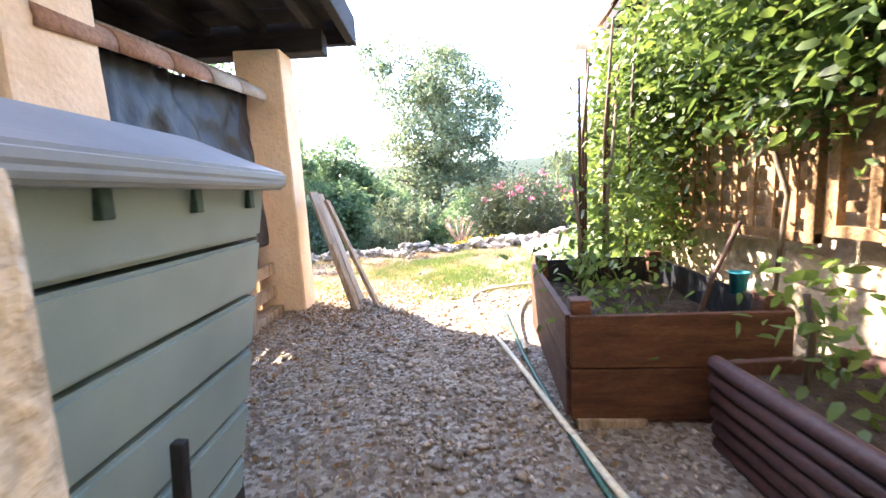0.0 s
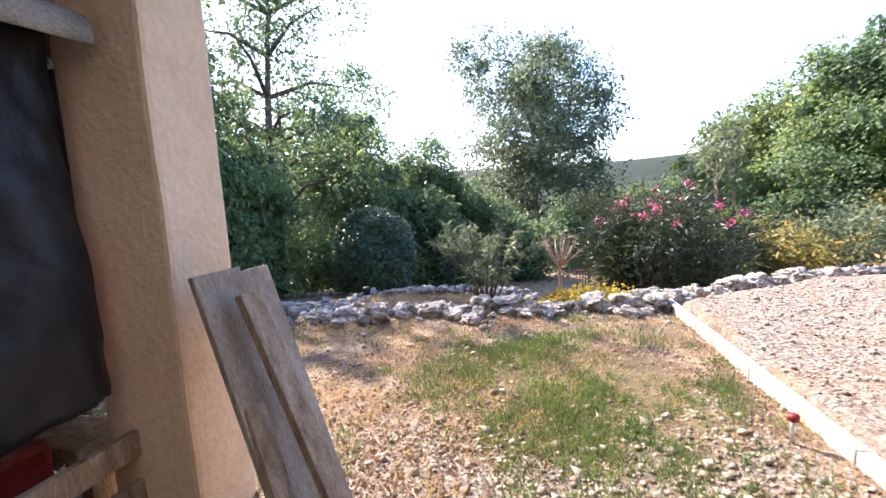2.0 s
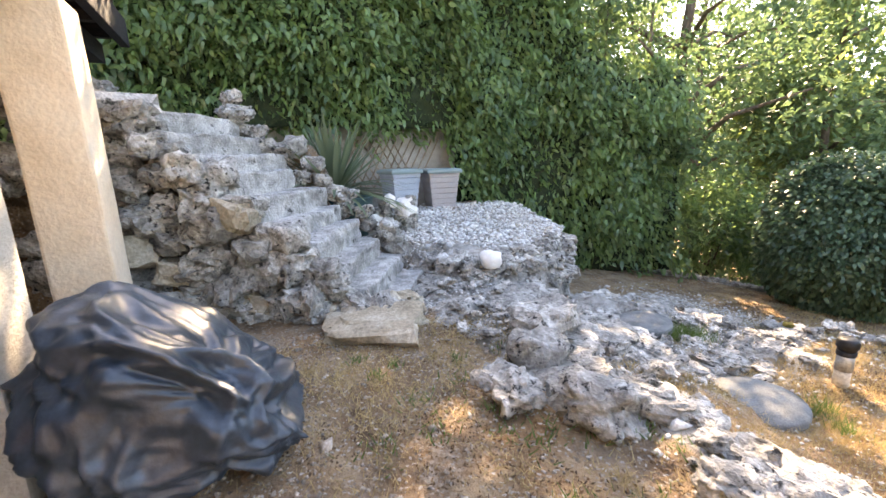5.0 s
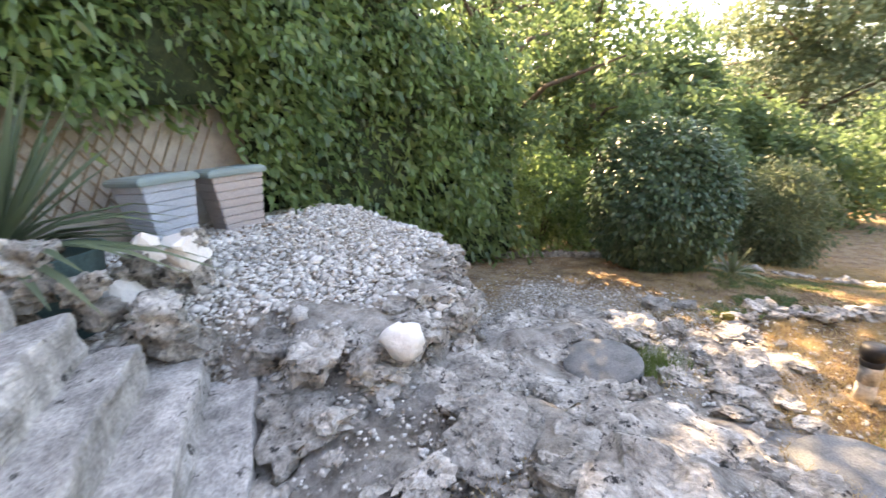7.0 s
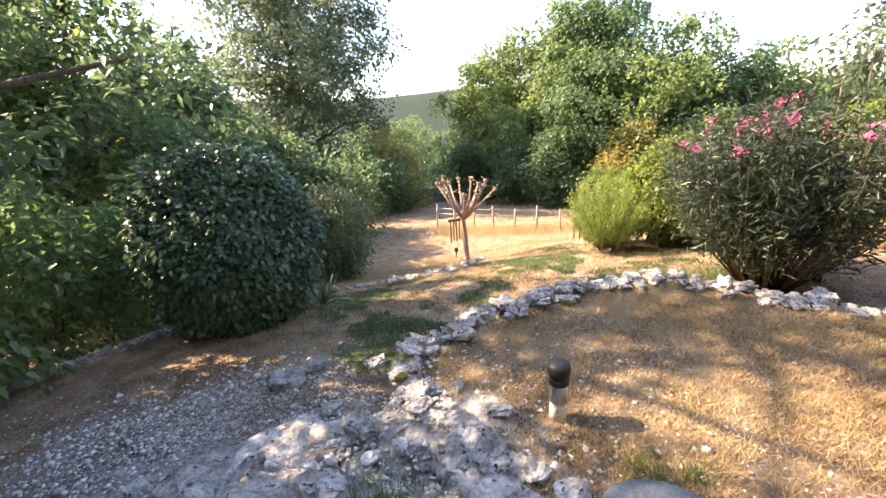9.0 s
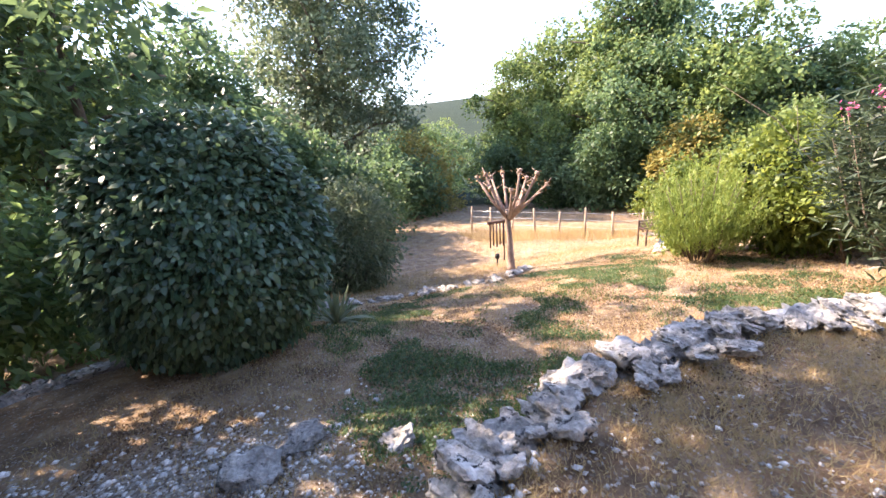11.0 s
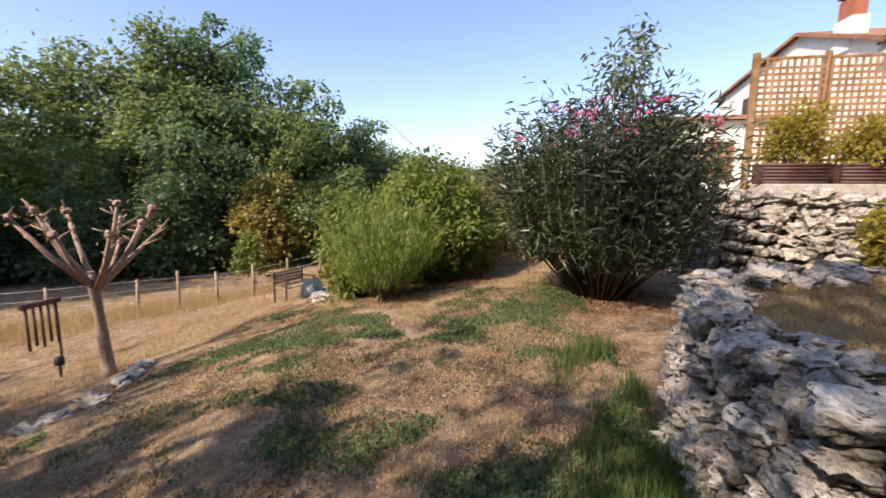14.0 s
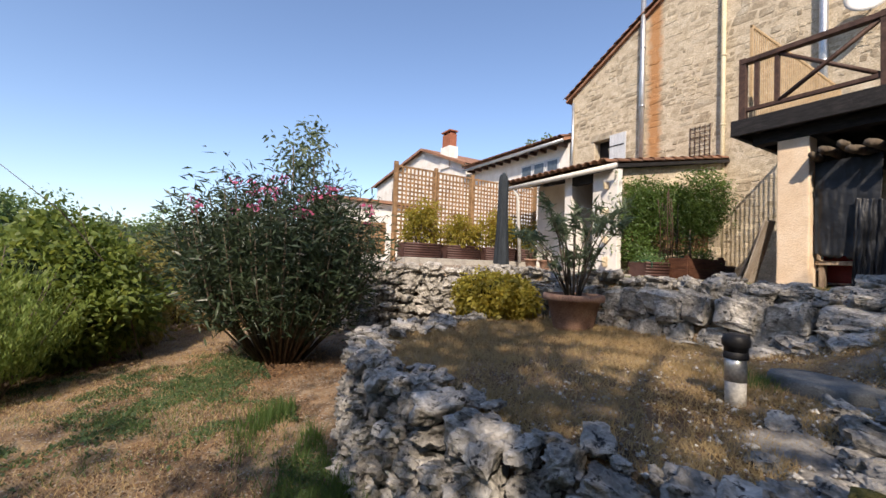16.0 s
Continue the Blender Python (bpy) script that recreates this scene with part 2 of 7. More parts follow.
L_PINK = leaf_material("pink_flowers", (0.36, 0.055, 0.14), (0.60, 0.17, 0.29), 0.6, 0.3, hue=0.0)
L_LIME = leaf_material("lime_shrub_leaves", (0.055, 0.095, 0.02), (0.19, 0.24, 0.055), 0.5, 0.4)
L_BROOM = leaf_material("broom_stems", (0.085, 0.145, 0.03), (0.25, 0.315, 0.08), 0.55, 0.35)
L_VINE = leaf_material("climber_leaves", (0.03, 0.066, 0.016), (0.11, 0.175, 0.042), 0.45, 0.34)
L_YELLOW = leaf_material("golden_shrub_leaves", (0.14, 0.14, 0.02), (0.36, 0.31, 0.05), 0.5, 0.4)
L_YUCCA = leaf_material("yucca_leaves", (0.060, 0.102, 0.072), (0.168, 0.204, 0.108), 0.45, 0.2)
L_GRASS = leaf_material("green_grass", (0.042, 0.085, 0.022), (0.115, 0.175, 0.05), 0.6, 0.3)
L_CLOVER = leaf_material("clover_leaves", (0.03, 0.06, 0.025), (0.10, 0.15, 0.06), 0.6, 0.25)
L_STRAW = leaf_material("dry_grass", (0.27, 0.19, 0.09), (0.46, 0.36, 0.19), 0.8, 0.25, hue=0.0)
L_DEAD = leaf_material("withered_bits", (0.06, 0.04, 0.028), (0.24, 0.15, 0.08), 0.85, 0.1, hue=0.0)
L_LITTER = leaf_material("fallen_leaves", (0.16, 0.085, 0.04), (0.33, 0.21, 0.11), 0.8, 0.1, hue=0.0)


# ---- mesh helpers ----
rng = np.random.default_rng(7)


def mesh_from(name, verts, faces, mat, smooth=False):
    me = bpy.data.meshes.new(name)
    me.from_pydata([tuple(v) for v in verts] if not isinstance(verts, np.ndarray) else verts.tolist(), [], faces if isinstance(faces, list) else faces.tolist())
    if mat:
        me.materials.append(mat)
    if smooth:
        me.polygons.foreach_set("use_smooth", [True] * len(me.polygons))
    me.update()
    return me


def part(name, data, mat, parent, label="", m=None):
    """Links a bmesh or a mesh as one object under a thing or a part."""
    if isinstance(data, bmesh.types.BMesh):
        me = bpy.data.meshes.new(name)
        data.to_mesh(me)
        data.free()
        me.materials.append(mat)
    else:
        me = data
    ob = new(name, me)
    if parent:
        ob.parent = parent
    if m is not None:
        ob.matrix_basis = m
    if label:
        tagged(ob, label)
    return ob


def thing(name, label, category, at=(0, 0, 0), rz=0.0, group="", kind=""):
    ob = new(name)
    ob.empty_display_size = 0.1
    ob.matrix_basis = pose(*at, 0, 0, rz)
    return tagged(ob, label, category, group, kind)


def box(bm, lo, hi, bevel=0.0, m=None):
    """Adds a box with optionally rounded edges."""
    tmp = bmesh.new()
    bmesh.ops.create_cube(tmp, size=1.0)
    lo, hi = Vector(lo), Vector(hi)
    for v in tmp.verts:
        v.co = Vector([(lo[i] + hi[i]) / 2 + v.co[i] * (hi[i] - lo[i]) for i in range(3)])
    if bevel:
        bmesh.ops.bevel(tmp, geom=tmp.edges[:], offset=bevel, segments=2, affect="EDGES", profile=0.6)
    if m is not None:
        bmesh.ops.transform(tmp, matrix=m, verts=tmp.verts)
    me = bpy.data.meshes.new("tmp")
    tmp.to_mesh(me)
    tmp.free()
    bm.from_mesh(me)
    bpy.data.meshes.remove(me)
    return bm


def boxed(lo, hi, bevel=0.0, m=None):
    return box(bmesh.new(), lo, hi, bevel, m)


def tube_arrays(points, radii, sides=8):
    """A tapered tube through points: vertex and face lists."""
    pts = [Vector(p) for p in points]
    verts, faces = [], []
    for i, p in enumerate(pts):
        d = (pts[min(i + 1, len(pts) - 1)] - pts[max(i - 1, 0)]).normalized()
        u = d.orthogonal().normalized() if abs(d.z) < 0.9 else Vector((1, 0, 0)).cross(d).normalized()
        if i and u.dot(last) < 0:
            u = -u
        last = u
        w = d.cross(u)
        for k in range(sides):
            a = 2 * math.pi * k / sides
            verts.append(p + (u * math.cos(a) + w * math.sin(a)) * radii[i])
    for i in range(len(pts) - 1):
        for k in range(sides):
            k2 = (k + 1) % sides
            faces.append((i * sides + k, i * sides + k2, (i + 1) * sides + k2, (i + 1) * sides + k))
    faces.append(tuple(range(sides))[::-1])
    faces.append(tuple((len(pts) - 1) * sides + k for k in range(sides)))
    return verts, faces


def tubes(name, runs, mat, sides=8):
    verts, faces = [], []
    for points, radii in runs:
        v, f = tube_arrays(points, radii, sides)
        o = len(verts)
        verts += v
        faces += [tuple(i + o for i in g) for g in f]
    return mesh_from(name, verts, faces, mat, True)


def lathe(name, profile, mat, sides=32):
    """A turned shape from (radius, height) pairs."""
    verts = [(r * math.cos(2 * math.pi * k / sides), r * math.sin(2 * math.pi * k / sides), z) for r, z in profile for k in range(sides)]
    faces = [(i * sides + k, i * sides + (k + 1) % sides, (i + 1) * sides + (k + 1) % sides, (i + 1) * sides + k) for i in range(len(profile) - 1) for k in range(sides)]
    faces.append(tuple(range(sides))[::-1])
    faces.append(tuple((len(profile) - 1) * sides + k for k in range(sides)))
    return mesh_from(name, verts, faces, mat, True)


def triangles(name, v, f, mat):
    """A mesh of loose triangles from arrays."""
    me = bpy.data.meshes.new(name)
    v = v.reshape(-1, 3)
    me.vertices.add(len(v))
    me.vertices.foreach_set("co", v.reshape(-1))
    me.loops.add(len(f) * 3)
    me.loops.foreach_set("vertex_index", f.reshape(-1).astype(np.int32))
    me.polygons.add(len(f))
    me.polygons.foreach_set("loop_start", np.arange(0, len(f) * 3, 3, dtype=np.int32))
    me.update(calc_edges=True)
    me.materials.append(mat)
    return me


def leaves(name, pos, length, width, mat, outward=None, droop=0.2, fold=0.25, facing=None, broad=False):
    """Many small folded leaves at the given places, pointing outward with scatter."""
    pos = np.asarray(pos, float)
    n = len(pos)
    d = rng.normal(size=(n, 3))
    d /= np.linalg.norm(d, axis=1)[:, None]
    if outward is not None:
        d = d * 0.9 + outward
    d[:, 2] -= droop
    d /= np.linalg.norm(d, axis=1)[:, None] + 1e-9
    if facing is None:
        s = np.cross(d, rng.normal(size=(n, 3)))
    else:
        d = d * 1.0 + np.array([0, 0, -0.5]) + facing * 0.4
        d /= np.linalg.norm(d, axis=1)[:, None] + 1e-9
        s = np.cross(d, facing + rng.normal(size=(n, 3)) * 0.45)
    s /= np.linalg.norm(s, axis=1)[:, None] + 1e-9
    nn = np.cross(s, d)
    ln = (length * rng.uniform(0.65, 1.35, n))[:, None]
    wd = (width * rng.uniform(0.7, 1.3, n))[:, None] / 2
    base, tip = pos - d * ln * 0.3, pos + d * ln * 0.7 - np.array([0, 0, 1]) * ln * 0.12
    mid = pos + d * ln * 0.12
    if broad:
        low, high = pos - d * ln * 0.08, pos + d * ln * 0.36 - np.array([0, 0, 1]) * ln * 0.04
        v = np.empty((n, 6, 3))
        v[:, 0], v[:, 3] = base, tip
        v[:, 1], v[:, 5] = low + s * wd * 0.92 + nn * wd * fold, low - s * wd * 0.92 + nn * wd * fold
        v[:, 2], v[:, 4] = high + s * wd * 0.72 + nn * wd * fold, high - s * wd * 0.72 + nn * wd * fold
        i = np.arange(n)[:, None] * 6
        f = np.concatenate([i + np.array([0, 1, 5]), i + np.array([1, 2, 5]), i + np.array([2, 4, 5]), i + np.array([2, 3, 4])])
        return triangles(name, v, f, mat)
    v = np.empty((n, 4, 3))
    v[:, 0], v[:, 1], v[:, 2], v[:, 3] = base, mid + s * wd + nn * wd * fold, tip, mid - s * wd + nn * wd * fold
    i = np.arange(n)[:, None] * 4
    f = np.concatenate([i + np.array([0, 1, 2]), i + np.array([0, 2, 3])])
    me = bpy.data.meshes.new(name)
    me.vertices.add(n * 4)
    me.vertices.foreach_set("co", v.reshape(-1))
    me.loops.add(n * 6)
    me.loops.foreach_set("vertex_index", f.reshape(-1).astype(np.int32))
    me.polygons.add(n * 2)
    me.polygons.foreach_set("loop_start", np.arange(0, n * 6, 3, dtype=np.int32))
    me.update(calc_edges=True)
    me.materials.append(mat)
    return me


def blades(name, pos, height, width, mat, lean=0.5):
    """Grass blades: narrow bent triangles standing at the given places."""
    pos = np.asarray(pos, float)
    n = len(pos)
    a = rng.uniform(0, 2 * np.pi, n)
    h = (height * rng.uniform(0.4, 1.4, n))[:, None]
    side = np.stack([np.cos(a), np.sin(a), np.zeros(n)], 1) * width / 2
    b = rng.uniform(0, 2 * np.pi, n)
    off = np.stack([np.cos(b), np.sin(b), np.zeros(n)], 1) * (rng.uniform(0.1, 1.0, n) * lean)[:, None] * h
    v = np.empty((n, 3, 3))
    v[:, 0], v[:, 1] = pos - side, pos + side
    v[:, 2] = pos + off + np.array([0, 0, 1]) * h
    me = bpy.data.meshes.new(name)
    me.vertices.add(n * 3)
    me.vertices.foreach_set("co", v.reshape(-1))
    me.loops.add(n * 3)
    me.loops.foreach_set("vertex_index", np.arange(n * 3, dtype=np.int32))
    me.polygons.add(n)
    me.polygons.foreach_set("loop_start", np.arange(0, n * 3, 3, dtype=np.int32))
    me.update(calc_edges=True)
    me.materials.append(mat)
    return me


def rock_mesh(name, seed, mat, rough=0.35, sub=2, boxy=0.5, flat=False):
    """A pitted field stone about one metre across, sides squared off."""
    bm = bmesh.new()
    bmesh.ops.create_icosphere(bm, subdivisions=sub, radius=0.5)
    off = Vector((seed * 7.3, seed * 3.1, seed * 5.7))
    for v in bm.verts:
        c = v.co.normalized()
        q = Vector([math.copysign(abs(x) ** (1 - boxy * 0.6), x) for x in c])
        r = 0.5 * (1 + rough * noise.noise(c * 1.3 + off) + rough * 0.55 * noise.noise(c * 3.1 + off))
        r += 0.5 * rough * 0.28 * noise.noise(c * 7.5 + off) - 0.5 * rough * 0.3 * max(0.0, noise.noise(c * 5.0 - off) - 0.15)
        v.co = q * r
    for i in range(3):
        lo, hi = min(v.co[i] for v in bm.verts), max(v.co[i] for v in bm.verts)
        for v in bm.verts:
            v.co[i] = (v.co[i] - (lo + hi) / 2) / (hi - lo)
    me = bpy.data.meshes.new(name)
    bm.to_mesh(me)
    bm.free()
    me.materials.append(mat)
    if sub > 2 and not flat:
        me.polygons.foreach_set("use_smooth", [True] * len(me.polygons))
    return me


# ---- the ground ----
def smooth(a, b, x):
    t = np.clip((x - a) / (b - a), 0, 1)
    return t * t * (3 - 2 * t)


def inside(poly, x, y):
    """Signed distance to a polygon, positive inside."""
    x, y = np.asarray(x, float), np.asarray(y, float)
    best = np.full(x.shape, 1e9)
    ins = np.zeros(x.shape, bool)
    for (x0, y0), (x1, y1) in zip(poly, poly[1:] + poly[:1]):
        dx, dy = x1 - x0, y1 - y0
        t = np.clip(((x - x0) * dx + (y - y0) * dy) / (dx * dx + dy * dy), 0, 1)
        best = np.minimum(best, np.hypot(x - x0 - t * dx, y - y0 - t * dy))
        hit = ((y0 > y) != (y1 > y)) & (x < dx * (y - y0) / (dy if dy else 1e-9) + x0)
        ins ^= hit
    return np.where(ins, best, -best)


TERRACE = [(-30, -30), (40, -30), (40, 8.6), (6.0, 8.9), (3.4, 8.5), (1.5, 7.35), (-0.5, 7.15), (-2.2, 6.9), (-3.6, 7.0), (-5.4, 7.2), (-9.5, 6.6), (-30, 6.0)]
GRAVEL = [(1.42, -4), (40, -4), (40, 8.6), (6.0, 8.9), (3.4, 8.5), (1.5, 7.35)]
PLATFORM = [(-5.2, 7.3), (-5.3, 8.15), (-5.75, 8.75), (-6.3, 9.3), (-8.2, 9.8), (-12, 9.8), (-12, 6.0), (-6.5, 6.0), (-5.8, 6.85)]
MID = [(-3.55, 10.15), (-2.6, 10.6), (-1.3, 10.6), (-0.3, 10.25), (0.1, 9.3), (0.5, 8.6), (1.5, 7.3), (0, 6.0), (-3.0, 6.0), (-5.0, 6.5), (-6.3, 8.3), (-5.4, 9.2), (-4.2, 9.6)]
BANK = [(-5.3, 5.55), (-6.0, 4.2), (-6.1, 2.5), (-6.2, -8), (-30, -8), (-30, 6.2), (-7.1, 6.2), (-6.3, 6.0)]


STAIR, STAIR_W, STAIR_A = (-5.1, 5.95), (-0.85, 0.527), (-0.527, -0.85)


def wobble(x, y, s, a):
    return a * (np.sin(x * s + 1.3 * np.sin(y * s * 0.7)) * np.cos(y * s * 0.9 + 0.8 * np.sin(x * s * 1.3)))


def height(x, y):
    x, y = np.asarray(x, float), np.asarray(y, float)
    d = np.maximum(y - 10.5, 0)
    z = -1.28 - 0.1 * np.minimum(d, 3.2) - 0.24 * np.clip(d - 3.2, 0, 7.0) - 0.06 * np.maximum(d - 10.2, 0)
    z = z + 0.16 * smooth(-2.0, -4.5, x) * smooth(10.0, 11.5, y)
    z = np.maximum(z, -9.0) - 0.04 * np.clip(x - 4, 0, 8)
    z = z + wobble(x, y, 0.9, 0.03)
    # the slope of rock between the middle terrace and the lawn
    mid = smooth(-0.08, 0.10, inside(MID, x, y))
    left = smooth(-3.2, -4.6, x)
    midsoft = smooth(-1.6, 0.25, inside(MID, x, y))
    mid = mid * (1 - left) + midsoft * left
    mz = -0.56 + 0.04 * (8.5 - y) * 0.3
    z = z * (1 - mid) + mz * mid
    ter = inside(TERRACE, x, y)
    hard = smooth(-0.12, 0.06, ter)
    soft = smooth(-1.5, 0.1, ter)
    lf = smooth(-2.3, -3.6, x)
    tm = hard * (1 - lf) + soft * lf
    z = z * (1 - tm) + 0.0 * tm
    g = smooth(-0.03, 0.05, inside(GRAVEL, x, y)) * tm
    z = z + g * (0.07 + 0.02 * np.clip(x - 1.5, 0, 6))
    p = smooth(-0.1, 0.06, inside(PLATFORM, x, y))
    z = z * (1 - p) + np.clip(0.13 + 0.08 * (-5.2 - x), 0.12, 0.36) * p
    b = smooth(-0.2, 0.35, inside(BANK, x, y))
    z = np.maximum(z, z * (1 - b) + 1.5 * b)
    along = (x - STAIR[0]) * STAIR_W[0] + (y - STAIR[1]) * STAIR_W[1]
    up = (x - STAIR[0]) * STAIR_A[0] + (y - STAIR[1]) * STAIR_A[1]
    ramp = np.clip(0.87 * up - 0.12, -0.1, 1.45)
    cut = smooth(-0.45, -0.2, along) * smooth(1.75, 1.5, along) * smooth(-0.6, -0.35, up) * smooth(3.2, 2.9, up)
    z = z * (1 - cut) + np.minimum(z, ramp) * cut
    near = np.clip(1 - np.hypot(x + 2, y - 7) / 40, 0, 1)
    return z + near * (wobble(x + 3, y, 2.3, 0.018) + wobble(x, y + 2, 5.1, 0.008))


def gz(x, y):
    return float(height(np.array([x]), np.array([y]))[0])


def ground_material():
    m = bpy.data.materials.new("garden_ground")
    m.use_nodes = True
    n, l = m.node_tree.nodes, m.node_tree.links
    b = n["Principled BSDF"]
    geo = n.new("ShaderNodeNewGeometry")

    def tex(kind, scale, detail=5.0):
        t = n.new(kind)
        t.inputs["Scale"].default_value = scale
        if kind == "ShaderNodeTexNoise":
            t.inputs["Detail"].default_value = detail
            t.inputs["Roughness"].default_value = 0.65
        l.new(geo.outputs["Position"], t.inputs["Vector"])
        return t

    def ramp(src, stops):
        r = n.new("ShaderNodeValToRGB")
        els = r.color_ramp.elements
        while len(els) < len(stops):
            els.new(0.5)
        for e, (p, c) in zip(els, stops):
            e.position, e.color = p, (*c, 1)
        l.new(src, r.inputs["Fac"])
        return r.outputs["Color"]

    def blend(fac, a, c):
        x = n.new("ShaderNodeMix")
        x.data_type = "RGBA"
        l.new(fac, x.inputs[0])
        l.new(a, x.inputs[6])
        l.new(c, x.inputs[7])
        return x.outputs[2]

    def zone(name, lo=0.35, hi=0.65, scale=2.2, amount=0.9):
        a = n.new("ShaderNodeAttribute")
        a.attribute_name = name
        t = tex("ShaderNodeTexNoise", scale, 6)
        s = n.new("ShaderNodeMath")
        s.operation = "MULTIPLY_ADD"
        s.inputs[1].default_value, s.inputs[2].default_value = amount, -amount / 2
        l.new(t.outputs["Fac"], s.inputs[0])
        p = n.new("ShaderNodeMath")
        p.operation = "ADD"
        l.new(s.outputs[0], p.inputs[0])
        l.new(a.outputs["Fac"], p.inputs[1])
        r = n.new("ShaderNodeMapRange")
        r.inputs["From Min"].default_value, r.inputs["From Max"].default_value = lo, hi
        l.new(p.outputs[0], r.inputs["Value"])
        return r.outputs["Result"]

    straw = ramp(tex("ShaderNodeTexNoise", 3.0, 8).outputs["Fac"], [(0.3, (0.11, 0.072, 0.045)), (0.44, (0.23, 0.155, 0.095)), (0.58, (0.37, 0.265, 0.165)), (0.72, (0.50, 0.395, 0.265))])
    cells = tex("ShaderNodeTexVoronoi", 48.0)
    hue = n.new("ShaderNodeSeparateColor")
    l.new(cells.outputs["Color"], hue.inputs["Color"])
    pebble = ramp(hue.outputs[0], [(0.0, (0.15, 0.115, 0.085)), (0.35, (0.26, 0.215, 0.17)), (0.7, (0.37, 0.325, 0.27)), (1.0, (0.52, 0.48, 0.42))])
    green = ramp(tex("ShaderNodeTexNoise", 25.0, 5).outputs["Fac"], [(0.3, (0.085, 0.075, 0.03)), (0.55, (0.16, 0.14, 0.06)), (0.75, (0.27, 0.21, 0.1))])
    rock = ramp(tex("ShaderNodeTexNoise", 6.0, 12).outputs["Fac"], [(0.36, (0.05, 0.048, 0.045)), (0.44, (0.27, 0.255, 0.235)), (0.56, (0.45, 0.43, 0.395)), (0.70, (0.62, 0.595, 0.55))])
    rock = blend(ramp(tex("ShaderNodeTexNoise", 1.3, 4).outputs["Fac"], [(0.42, (0, 0, 0)), (0.62, (0.6, 0.6, 0.6))]), rock, ramp(tex("ShaderNodeTexNoise", 9.0, 8).outputs["Fac"], [(0.35, (0.16, 0.13, 0.10)), (0.5, (0.36, 0.31, 0.25)), (0.68, (0.55, 0.51, 0.45))]))
    straw = blend(ramp(tex("ShaderNodeTexNoise", 1.4, 6).outputs["Fac"], [(0.48, (0, 0, 0)), (0.66, (0.75, 0.75, 0.75))]), straw, ramp(tex("ShaderNodeTexNoise", 14.0, 6).outputs["Fac"], [(0.3, (0.17, 0.085, 0.04)), (0.5, (0.34, 0.195, 0.095)), (0.72, (0.50, 0.34, 0.19))]))
    fleck = tex("ShaderNodeTexVoronoi", 70.0)
    tone = n.new("ShaderNodeSeparateColor")
    l.new(fleck.outputs["Color"], tone.inputs["Color"])
    straw = blend(ramp(tone.outputs[1], [(0.80, (0, 0, 0)), (0.90, (0.8, 0.8, 0.8))]), straw, ramp(tone.outputs[0], [(0.0, (0.10, 0.075, 0.055)), (0.4, (0.30, 0.26, 0.21)), (1.0, (0.60, 0.56, 0.50))]))
    litter = ramp(tex("ShaderNodeTexNoise", 30.0, 5).outputs["Fac"], [(0.3, (0.06, 0.035, 0.02)), (0.55, (0.15, 0.09, 0.05)), (0.75, (0.26, 0.17, 0.10))])
    far = ramp(tex("ShaderNodeTexNoise", 0.25, 6).outputs["Fac"], [(0.35, (0.012, 0.024, 0.013)), (0.65, (0.024, 0.038, 0.02))])
    c = blend(zone("gravel"), straw, pebble)
    c = blend(zone("green", 0.4, 0.75, 3.0), c, green)
    c = blend(zone("litter", 0.4, 0.8, 4.0), c, litter)
    c = blend(zone("rock", 0.42, 0.58, 2.6, 0.8), c, rock)
    c = blend(zone("far", 0.4, 0.6, 0.3), c, far)
    l.new(c, b.inputs["Base Color"])
    b.inputs["Roughness"].default_value = 0.95
    b.inputs["Specular IOR Level"].default_value = 0.2
    bp = n.new("ShaderNodeBump")
    bp.inputs["Strength"].default_value, bp.inputs["Distance"].default_value = 0.6, 0.03
    l.new(tex("ShaderNodeTexNoise", 28.0, 8).outputs["Fac"], bp.inputs["Height"])
    coarse = n.new("ShaderNodeBump")
    coarse.inputs["Strength"].default_value, coarse.inputs["Distance"].default_value = 0.7, 0.09
    l.new(tex("ShaderNodeTexNoise", 7.0, 9).outputs["Fac"], coarse.inputs["Height"])
    l.new(coarse.outputs["Normal"], bp.inputs["Normal"])
    l.new(bp.outputs["Normal"], b.inputs["Normal"])
    return m


